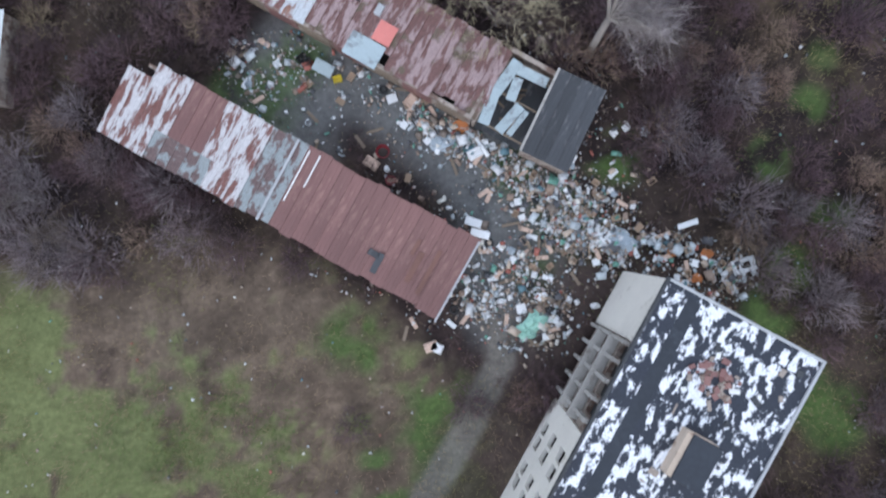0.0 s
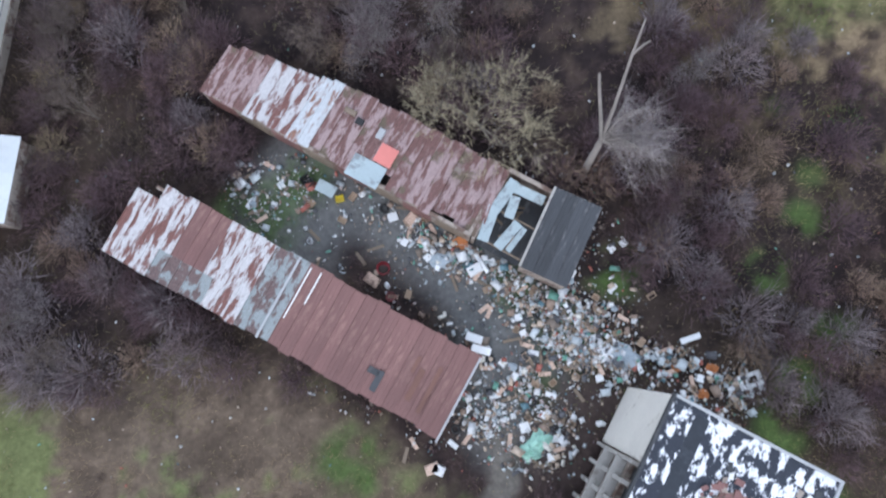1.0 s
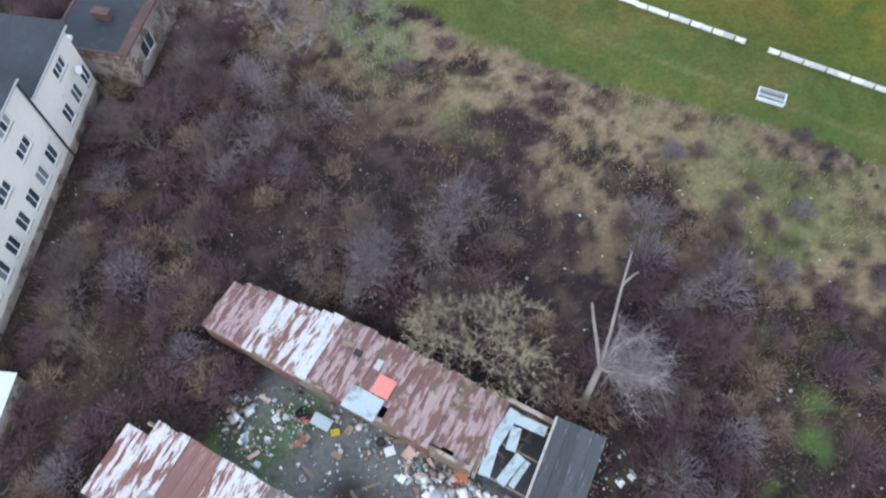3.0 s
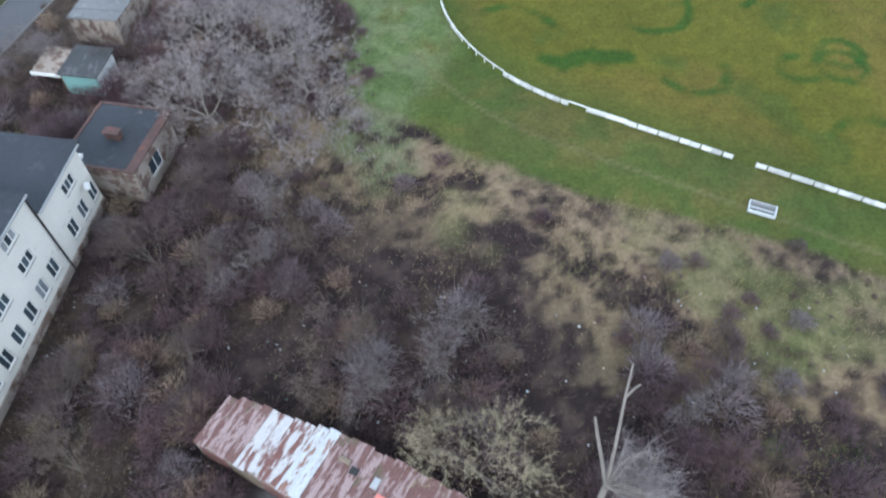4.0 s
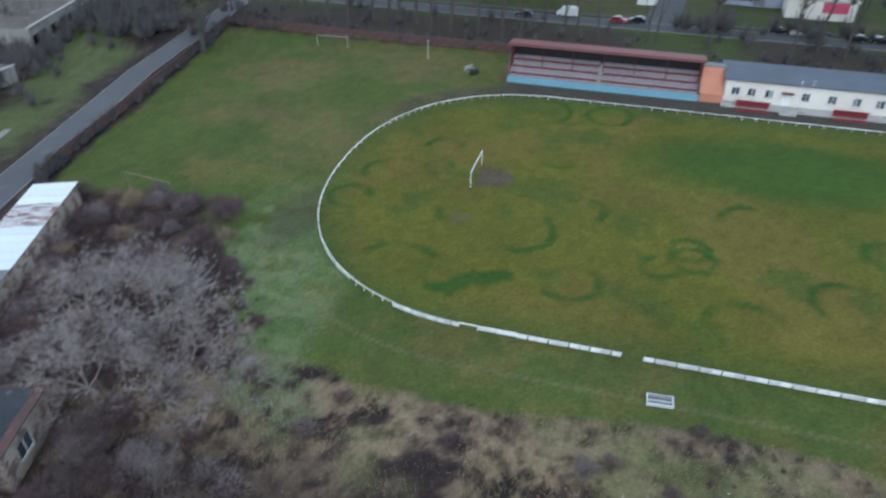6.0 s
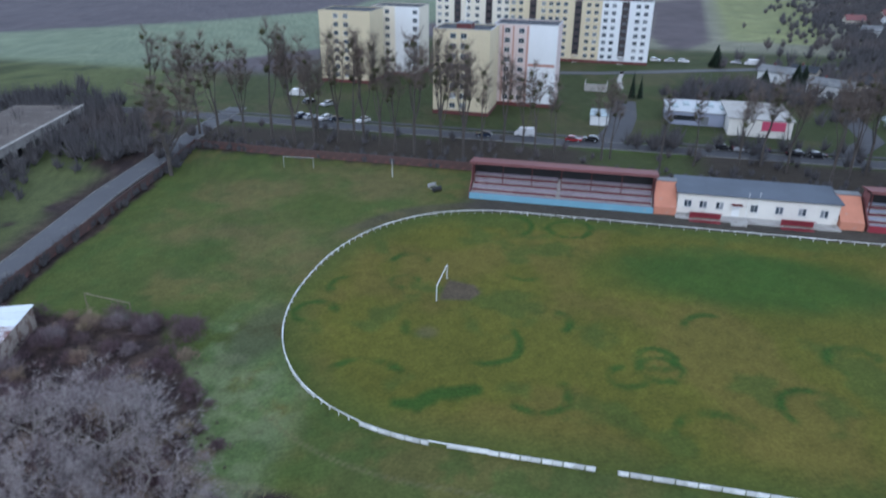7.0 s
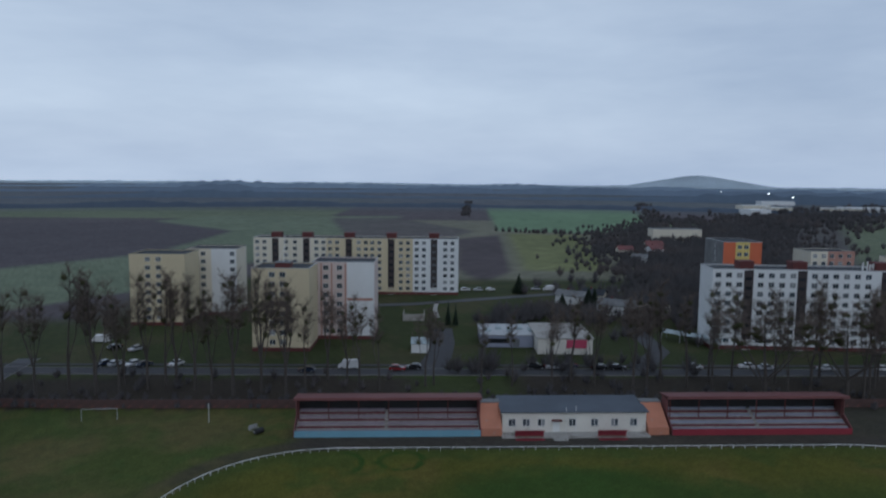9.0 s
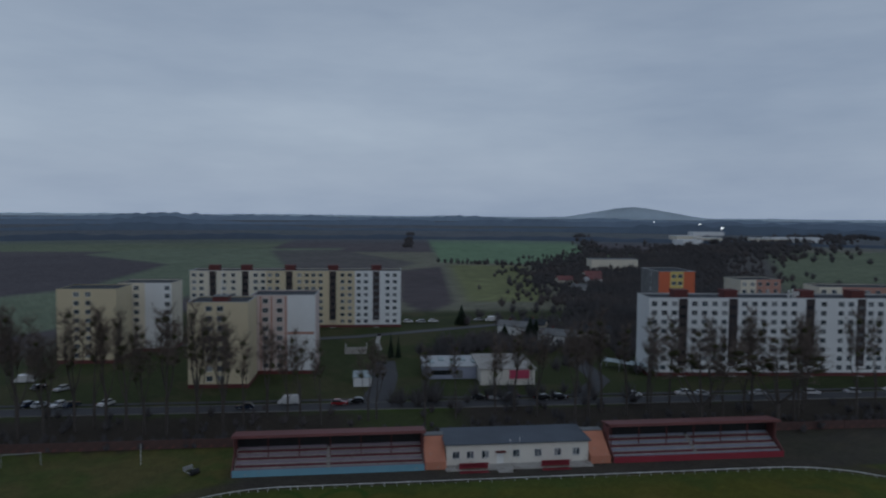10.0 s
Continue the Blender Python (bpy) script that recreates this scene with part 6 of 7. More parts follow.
def stalks(name, n, box, dens, hmin, hmax, mat, label, rad=0.014):
    x, y = RNG.uniform(box[0], box[2], n), RNG.uniform(box[1], box[3], n)
    keep = (RNG.random(n) < dens(x, y)) & clear_of_houses(x, y, 0.05)
    x, y = x[keep], y[keep]
    h = RNG.uniform(hmin, hmax, len(x)) * (0.6 + 0.8 * fractal(x, y, 3, 71, 2))
    a = RNG.uniform(0, 6.28, len(x))
    lean = h * RNG.uniform(0.2, 0.9, len(x))
    p0 = np.stack([x, y, np.full_like(x, -0.1)], 1)
    p1 = np.stack([x + lean * np.cos(a), y + lean * np.sin(a), h], 1)
    v3, t3 = spikes(p0, p1, rad * RNG.uniform(0.7, 1.6, len(x)))
    tagged(new(name, tri_mesh(name, v3, t3, mat)), label, "grass", kind="stuff")


def meadow_density(x, y):
    z = zone_masks(x, y)
    open_land = np.maximum(step(-2, 4, meadow_edge(x) - y), np.maximum(step(27, 38, z["v"]), step(18, 24, x)))
    return (0.25 + 0.75 * open_land) * (1 - z["lawn"]) * (1 - z["yard"]) * (0.15 + 0.85 * step(0.35, 0.6, fractal(x, y, 4, 12)))


stalks("dry_grass", 180000, (-46, -32, 46, 56), meadow_density, 0.15, 0.5, M_STALK, "matted dry grass and weeds", 0.017)


def weed_density(x, y):
    d = np.zeros_like(x)
    for (gx, gy, gr) in ((-6.5, -7.5, 4.0), (24, 5, 4), (27, 10, 3), (31, 18, 4), (27, -1, 4), (30, -10, 6), (-13, 10.5, 4.2), (-10, 12.6, 3.0), (9, 0.5, 2.6), (5, 5.2, 2.0), (12.5, 6, 2.6), (29, 27, 3), (-14, -14, 7), (-20, -16, 7)):
        d = np.maximum(d, step(gr, gr * 0.3, np.hypot(x - gx, y - gy)))
    return d * step(0.34, 0.52, fractal(x, y, 2.2, 15)) * 0.8


stalks("green_weeds", 130000, (-34, -26, 40, 32), weed_density, 0.08, 0.28, M_GREEN, "low green nettles and grass tufts", 0.02)


# ---- trees ----
def grow(seed, height, trunk_r, trunk_frac, spread, levels, kids, upright=0.5, shrink=0.66, bend=0.18):
    """Segments of a bare tree, standing at the origin: thick wood and fine twigs."""
    rng = np.random.default_rng(seed)
    wood, fine, tips = [], [], []

    def branch(p, d, length, r, level):
        n = 3 if level < levels - 1 else 2
        q = p
        for i in range(n):
            d = (d + Vector(rng.normal(0, bend, 3)) + Vector((0, 0, 0.06 * upright))).normalized()
            e = q + d * (length / n)
            r2 = r * (1 - 0.24)
            (wood if level < levels - 1 else fine).append((tuple(q), tuple(e), r, r2))
            q, r = e, r2
            if level < levels and (level > 0 or i > 0):
                for _ in range(kids if i == n - 1 else max(1, kids // 2)):
                    side = Vector(rng.normal(0, 1, 3))
                    side = (side - side.dot(d) * d).normalized()
                    nd = (d * (0.55 + 0.5 * upright) + side * spread).normalized()
                    branch(q, nd, length * shrink * rng.uniform(0.7, 1.15), r * 0.62, level + 1)
        if level >= levels - 1:
            tips.append(tuple(q))

    base_p = Vector((0, 0, -0.15))
    top = Vector((rng.normal(0, 0.05) * height, rng.normal(0, 0.05) * height, height * trunk_frac))
    wood.append((tuple(base_p), tuple(top), trunk_r, trunk_r * 0.75))
    for _ in range(kids + 1):
        side = Vector((rng.normal(), rng.normal(), 0)).normalized()
        nd = (Vector((0, 0, 0.45 + upright)) + side * spread).normalized()
        branch(top, nd, height * (1 - trunk_frac) * 0.5, trunk_r * 0.6, 1)
    return wood, fine, tips


def seg_mesh(name, segs, mat, sides=4, rmin=0.0):
    a = np.array([s[0] for s in segs])
    b = np.array([s[1] for s in segs])
    r0 = np.maximum([s[2] for s in segs], rmin)
    r1 = np.maximum([s[3] for s in segs], rmin * 0.6)
    v, t = sticks(a, b, r0, r1, sides)
    return tri_mesh(name, v, t, mat)


def tuft(centre, radius, n, rng, thick):
    d = rng.normal(0, 1, (n, 3))
    d /= np.linalg.norm(d, axis=1)[:, None]
    c = np.asarray(centre)
    return spikes(c + d * radius * 0.1, c + d * radius * rng.uniform(0.7, 1.1, (n, 1)), thick)


def bare_tree(label, seed, height, trunk_r, trunk_frac, spread, levels, kids, bark, twig, upright=0.5, shrink=0.66, rmin=0.012, extra=0):
    wood, fine, tips = grow(seed, height, trunk_r, trunk_frac, spread, levels, kids, upright, shrink)
    rng = np.random.default_rng(seed + 100)
    t = thing("bare_tree", Matrix.Translation((0, 0, -500)), label, "tree")
    part("trunk", seg_mesh("trunk", wood[:1], bark, 8), None, t)
    part("branchwork", seg_mesh("branchwork", wood[1:], bark, 4, rmin), None, t)
    pairs = [sticks(np.array([s[0] for s in fine]), np.array([s[1] for s in fine]), np.maximum([s[2] for s in fine], rmin), np.full(len(fine), rmin * 0.5), 3)]
    if extra:
        P = np.repeat(np.array(tips), extra, 0)
        D = rng.normal(0, 0.55, P.shape) + P / (np.linalg.norm(P, axis=1)[:, None] + 0.1) * (1.3, 1.3, 0.6)
        D *= (height * 0.085 * rng.uniform(0.5, 1.3, len(P)) / np.linalg.norm(D, axis=1))[:, None]
        pairs.append(spikes(P, P + D, rmin * 0.9))
    v, tr = joined(*pairs)
    part("crown", tri_mesh("crown", v, tr, twig), None, t, "crown of fine bare twigs")
    return t, tips


def plant(proto, x, y, turn=0.0, scale=1.0, z=0.0):
    c = copy_thing(proto, pose(x, y, z, 0, 0, turn))
    c.scale = (scale, scale, scale)
    return c


def remove_thing(ob):
    for o in list(ob.children_recursive) + [ob]:
        bpy.data.objects.remove(o)


# the pale trees by the store
pale_a, _ = bare_tree("pale grey bare tree with a wide tangled crown", 3, 9.5, 0.22, 0.22, 0.95, 4, 3, M_PALEBARK, M_TWIG_PALE, 0.35, 0.7, 0.012, 10)
pale_b, _ = bare_tree("pale grey bare tree with a wide tangled crown", 8, 8.5, 0.2, 0.2, 1.0, 4, 3, M_PALEBARK, M_TWIG_PALE, 0.3, 0.7, 0.012, 10)
for i, (x, y, s) in enumerate(((-24, 58, 1.0), (-18.5, 61, 1.15), (-13.5, 57, 1.0), (-20.5, 52.5, 1.0), (-14.5, 50, 0.85), (-10.5, 53, 0.7), (-15, 65.5, 0.95), (-24.5, 65, 0.9))):
    plant(pale_a if i % 2 else pale_b, x, y, 73 * i, s)
remove_thing(pale_a)
remove_thing(pale_b)
# the olive tree behind the garages and grey small trees in the brush
olive, _ = bare_tree("olive-brown bare tree hanging over the garage roof", 15, 7.8, 0.16, 0.18, 1.1, 4, 3, M_BARK, M_TWIG_OLIVE, 0.3, 0.7, 0.011, 8)
plant(olive, 2.9, 17.4, 0, 1.0)
plant(olive, 0.2, 18.4, 140, 0.6)
remove_thing(olive)
grey, _ = bare_tree("small grey bare tree in the brush", 23, 6.0, 0.10, 0.14, 0.7, 4, 3, M_BARK, M_TWIG_GREY, 0.7, 0.68, 0.009, 5)
grey_b, _ = bare_tree("small brown bare tree in the brush", 29, 5.5, 0.09, 0.12, 0.8, 4, 3, M_BARK, M_TWIG_FAR, 0.6, 0.68, 0.010, 5)
for i, (x, y, s) in enumerate(((-15.3, 41.3, 0.9), (-18.7, 33.8, 0.9), (-24.1, 36.1, 1.0), (-3.9, 22.6, 0.9), (0.4, 23.4, 0.7), (-7.5, 28.2, 0.95), (-0.5, 26, 1.0), (-27.6, 22.4, 0.8), (-25.4, 17.8, 0.8), (-13.8, 34.8, 0.8),
                               (-9.1, 24.5, 0.8), (3.9, 27, 0.8), (-30, 3, 0.8), (-27, -1, 0.7), (16.5, 12, 0.7), (19, 20, 0.6), (-21, 45, 0.9), (-12, 38, 0.7), (33, 3, 0.7), (36, 12, 0.7), (-19, 26, 0.7), (-41, 62, 0.9), (-34, 63.5, 0.7), (-39, 66, 0.8), (-44, 64, 0.9))):
    plant(grey if i % 3 == 0 else grey_b, x, y, 57 * i, s)
remove_thing(grey)
remove_thing(grey_b)


def broken_tree():
    t = thing("broken_tree", Matrix(), "old broken tree with two bleached snapped stems", "tree")
    rng = np.random.default_rng(5)

    def limb(pts, r0, r1, mat, name="stem"):
        n = len(pts) - 1
        segs = [(pts[i], pts[i + 1], r0 + (r1 - r0) * i / n, r0 + (r1 - r0) * (i + 1) / n) for i in range(n)]
        part(name, seg_mesh(name, segs, mat, 7), None, t)

    limb([(10.5, 13.0, -0.1), (10.7, 13.7, 2.5), (11.0, 14.4, 4.6)], 0.30, 0.22, M_PALEBARK, "trunk")
    limb([(11.0, 14.4, 4.6), (10.5, 15.3, 6.8), (10.0, 16.4, 8.8), (9.8, 17.0, 9.8)], 0.15, 0.09, M_PALEBARK)
    limb([(11.0, 14.4, 4.6), (11.4, 16.0, 7.0), (12.0, 18.4, 9.4), (12.5, 20.0, 10.8)], 0.14, 0.07, M_PALEBARK)
    limb([(12.0, 18.4, 9.4), (12.6, 18.8, 9.9), (13.0, 19.0, 10.0)], 0.1, 0.05, M_PALEBARK, "snag")
    segs, starts = [], []
    for k in range(22):
        a = rng.uniform(-0.9, 1.3)
        p = Vector((11.0, 14.4, 4.6))
        d = Vector((math.cos(a), math.sin(a) * 0.8, rng.uniform(-0.1, 0.5))).normalized()
        r = 0.09
        for i in range(5):
            d = (d + Vector(rng.normal(0, 0.22, 3)) + Vector((0, 0, -0.05 * i))).normalized()
            q = p + d * rng.uniform(0.6, 1.1)
            segs.append((tuple(p), tuple(q), r, r * 0.72))
            starts.append(q)
            p, r = q, r * 0.72
    part("branchwork", seg_mesh("branchwork", segs, M_PALEBARK, 4), None, t)
    P = np.repeat(np.array([tuple(s) for s in starts]), 13, 0)
    D = rng.normal(0, 1, P.shape) * (0.9, 0.9, 0.6)
    D[:, 0] += 0.5
    v, tr = spikes(P, P + D * 1.15, 0.012)
    part("crown", tri_mesh("crown", v, tr, M_TWIG_PALE), None, t)


broken_tree()


def poplar(seed, height, clumps, label, wide=1.0, leaders=None):
    """A tall stem that forks into a few upright leaders, short rising branches and many twigs."""
    rng = np.random.default_rng(seed)
    wood, fine, tips, crown_pts = [], [], [], []

    def leader(p, lean, top_z, r, steps, bare):
        p = Vector(p)
        dz = (top_z - p.z) / steps
        for i in range(steps):
            q = p + Vector((lean[0] * (1 - i / steps) + rng.normal(0, 0.12), lean[1] * (1 - i / steps) + rng.normal(0, 0.12), dz))
            wood.append((tuple(p), tuple(q), r, r * 0.84))
            if (i + 1) / steps > bare:
                for _ in range(3):
                    a, up = rng.uniform(0, 6.283), rng.uniform(0.6, 1.5)
                    d = Vector((math.cos(a) * wide, math.sin(a) * wide, up)).normalized()
                    ln = height * rng.uniform(0.07, 0.15) * (1.15 - 0.6 * (i + 1) / steps)
                    e = q + d * ln
                    wood.append((tuple(q), tuple(e), r * 0.42, r * 0.2))
                    for _ in range(4):
                        d2 = (d + Vector(rng.normal(0, 0.42, 3)) + Vector((0, 0, 0.25))).normalized()
                        o = q + (e - q) * rng.uniform(0.3, 1.0)
                        f = o + d2 * ln * rng.uniform(0.45, 0.85)
                        fine.append((tuple(o), tuple(f), 0.05, 0.02))
                        tips.append(tuple(f))
                        crown_pts.append(tuple(o))
            p, r = q, r * 0.84
        tips.append(tuple(p))

    wood.append(((0, 0, -0.15), (0, 0, height * 0.3), 0.36, 0.27))
    leader((0, 0, height * 0.3), (rng.normal(0, 0.2), rng.normal(0, 0.2)), height * 0.93, 0.26, 9, 0.42)
    for _ in range(leaders or int(rng.integers(1, 4))):
        a = rng.uniform(0, 6.283)
        leader((0, 0, height * rng.uniform(0.20, 0.30)), (0.5 * wide * math.cos(a), 0.5 * wide * math.sin(a)), height * rng.uniform(0.72, 0.9), 0.17, 8, 0.45)
    t = thing("poplar", Matrix.Translation((0, 0, -500)), label, "tree", "poplars behind the stadium")
    part("trunk", seg_mesh("trunk", wood[:1], M_POPLAR, 8), None, t)
    part("branchwork", seg_mesh("branchwork", wood[1:], M_POPLAR, 5, 0.05), None, t)
    P = np.repeat(np.array(tips + crown_pts), 5, 0)
    D = rng.normal(0, 0.75, P.shape)
    D[:, 2] = np.abs(D[:, 2]) + 0.4
    v, tr = joined(sticks(np.array([s[0] for s in fine]), np.array([s[1] for s in fine]), np.full(len(fine), 0.04), np.full(len(fine), 0.02), 3), spikes(P, P + D, 0.017))
    part("crown", tri_mesh("crown", v, tr, M_TWIG_FAR), None, t)
    hi = [p for p in crown_pts if p[2] > height * 0.5]
    for i in range(clumps):
        c = hi[int(rng.integers(0, len(hi)))]
        v, tr = tuft(c, rng.uniform(0.55, 1.05), 95, rng, 0.11)
        part("mistletoe", tri_mesh("mistletoe", v, tr, M_MISTLETOE), None, t, "dark green mistletoe ball")
    return t



protos = [poplar(41, 25, 9, "tall bare poplar full of dark mistletoe balls"), poplar(52, 25, 6, "tall bare poplar with some mistletoe"), poplar(63, 25, 7, "tall bare poplar with mistletoe high up"), poplar(77, 25, 3, "tall slender bare poplar")]
ROWS = [(-91, 154, 25), (-84, 154, 23), (-79, 159, 27), (-72, 157, 27), (-69, 165, 19), (-62, 161, 25), (-58.5, 163, 24), (-56, 163, 26), (-51, 161, 25), (-46, 157, 21), (-41, 156, 26), (-43, 164, 25), (-37, 167, 26), (-31, 166, 23),
        (-25, 158, 20), (-21, 168, 21), (-16, 166, 18), (-13, 165, 20), (3, 163, 18), (5, 164, 16), (16, 158, 17), (51, 155, 23), (61, 165, 24), (70, 156, 20), (78, 163, 22), (86, 152, 19), (95, 158, 23), (104, 152, 24), (112, 160, 22), (122, 154, 24), (132, 160, 22),
        (44, 163, 20), (-35, 158, 24), (-29, 156, 22), (-8, 160, 18), (24, 163, 17), (33, 160, 19), (39, 166, 20), (56, 160, 22), (66, 161, 21), (74, 167, 22), (90, 165, 22), (100, 163, 24), (108, 156, 23), (117, 166, 22), (127, 149, 24), (138, 155, 23), (146, 162, 22), (-100, 160, 24), (-108, 165, 22), (-118, 168, 23), (-66, 155, 22), (-75, 163, 23)]
for i, (u, v, h) in enumerate(ROWS):
    x, y = site(u, v)
    plant(protos[(0, 2, 1, 3)[i % 4] if u < -20 else (1, 3, 0, 3, 1)[i % 5]], x, y, 83 * i, h / 25.0 * 1.08)
crown = poplar(88, 22, 20, "broad old poplar beside the side road, full of mistletoe", 2.6, 6)
plant(crown, -17.2, 155.0, 0, 1.0).scale = (1.3, 1.3, 1.0)
remove_thing(crown)
big = poplar(91, 24, 26, "broad dark poplar full of mistletoe", 2.2, 5)
for (u, v, s) in ((78, 147.0, 1.0), (98, 149, 0.9)):
    x, y = site(u, v)
    plant(big, x, y, 40, s).scale = (1.6, 1.6, s)
remove_thing(big)
for p in protos:
    remove_thing(p)


def conifer(x, y, h, r):
    rng = np.random.default_rng(int(x * 7 + y))
    t = thing("conifer", pose(x, y, 0), "dark green conifer on the housing green", "tree", "conifers")
    part("trunk", Geo().tube((0, 0, -0.1), (0, 0, h * 0.9), 0.16, 0.04, 6), M_BARK, t)
    n = 900
    q = rng.random(n) ** 0.7
    z = h * (0.06 + 0.94 * (1 - q))
    a = rng.uniform(0, 6.28, n)
    rr = r * q * rng.uniform(0.6, 1.1, n)
    p0 = np.stack([0.2 * rr * np.cos(a), 0.2 * rr * np.sin(a), z], 1)
    p1 = np.stack([rr * np.cos(a), rr * np.sin(a), z - 0.25 * rr + 0.2], 1)
    v, tr = spikes(p0, p1, 0.16)
    part("foliage", tri_mesh("foliage", v, tr, M_CONIFER), None, t)


for (x, y, h, r) in ((120.0, 198, 9, 1.5), (122.2, 196.8, 7.5, 1.3), (182, 241, 9, 4), (184, 199, 9, 4), (188, 200, 8, 3.5), (176, 205, 6, 3)):
    conifer(x, y, h, r)


def far_woods():
    """Bare woods, hedges and orchards on the plain: crowns of coarse twigs."""
    xs, ys, hs = [], [], []

    def belt(pts, n, width, h):
        for (ax, ay), (bx, by) in zip(pts, pts[1:]):
            t = RNG.random(n)
            xs.append(ax + (bx - ax) * t + RNG.normal(0, width, n))
            ys.append(ay + (by - ay) * t + RNG.normal(0, width, n))
            hs.append(np.full(n, h) * RNG.uniform(0.6, 1.25, n))

    belt([(300, 275), (440, 440), (700, 590)], 620, 20, 5)
    belt([(340, 250), (520, 380), (900, 600)], 800, 36, 6)
    belt([(440, 470), (380, 530)], 40, 4, 6)
    belt([(478, 748), (640, 1000), (760, 1180)], 60, 3, 6)
    belt([(600, 540), (1000, 950)], 70, 8, 9)
    belt([(210, 165), (300, 235), (420, 330), (640, 470)], 620, 22, 7)
    belt([(250, 215), (330, 300)], 160, 16, 5)
    belt([(128, 185), (160, 200), (172, 178)], 46, 7, 7)
    belt([(95, 150), (150, 118)], 40, 4, 6)
    belt([site(-120, 165), site(-20, 163), site(160, 162)], 34, 4.5, 3.2)
    belt([(700, 420), (1100, 620), (1700, 700)], 260, 50, 11)
    belt([(195, 205), (215, 175), (260, 215)], 60, 9, 7)
    belt([(170, 185), (182, 165)], 16, 5, 8)
    belt([(-62, 235), (-35, 205), (-33, 172)], 60, 8, 7)
    belt([(-75, 120), (-58, 145), (-50, 170)], 70, 6, 5)
    belt([(-44, 200), (-25, 168)], 60, 6, 5)
    belt(SIDE_WALL, 60, 0.5, 2.2)
    belt([SIDE_WALL[-1], site(-68, 149), site(-24, 149)], 60, 0.6, 2.0)
    belt([site(-95, 152), site(140, 152)], 280, 2.4, 2.1)
    belt([(-70, 170), (-60, 200), (-70, 240)], 90, 12, 7)
    belt([(-90, 60), (-60, 85)], 40, 5, 5)
    belt([(-80, 90), (-62, 112)], 40, 6, 5)
    x, y, h = np.concatenate(xs), np.concatenate(ys), np.concatenate(hs)
    K = 26
    N = len(x)
    a = RNG.uniform(0, 6.28, (N, K))
    q = np.sqrt(RNG.random((N, K)))
    up = 0.25 + 0.75 * np.sqrt(np.clip(1 - q ** 2, 0, 1)) * RNG.uniform(0.5, 1.05, (N, K))
    R = h * 0.42
    g = 0.0 * x
    tip = np.stack([x[:, None] + R[:, None] * q * np.cos(a), y[:, None] + R[:, None] * q * np.sin(a), h[:, None] * up], -1)
    root = np.stack([x[:, None] + 0.2 * R[:, None] * q * np.cos(a), y[:, None] + 0.2 * R[:, None] * q * np.sin(a), h[:, None] * 0.12 + 0 * q], -1)
    root[:, 0, 2] = -0.5
    d = np.hypot(x, y)
    rad = np.repeat(0.07 + d * 0.0007, K)
    v, t = spikes(root.reshape(-1, 3), tip.reshape(-1, 3), rad)
    tagged(new("far_woods", tri_mesh("far_woods", v, t, M_FARWOOD)), "bare brown woods and hedges on the plain", "woods", kind="stuff")


far_woods()


# ---- parked cars ----
def car_paint(name, c):
    m, nt, b = base(name, 0.25)
    n = noise_node(nt, coords(nt), 3.0, 4)
    nt.links.new(ramp(nt, n, [(0.3, tuple(x * 0.85 for x in c)), (0.7, c)]), b.inputs["Base Color"])
    b.inputs["Coat Weight"].default_value = 0.5
    return m


PAINTS = [(car_paint("white_car_paint", (0.7, 0.7, 0.7)), "white"), (car_paint("dark_blue_car_paint", (0.02, 0.03, 0.06)), "dark blue"), (car_paint("black_car_paint", (0.012, 0.012, 0.014)), "black"),
          (car_paint("silver_car_paint", (0.42, 0.43, 0.45)), "silver"), (car_paint("red_car_paint", (0.25, 0.025, 0.03)), "red")]


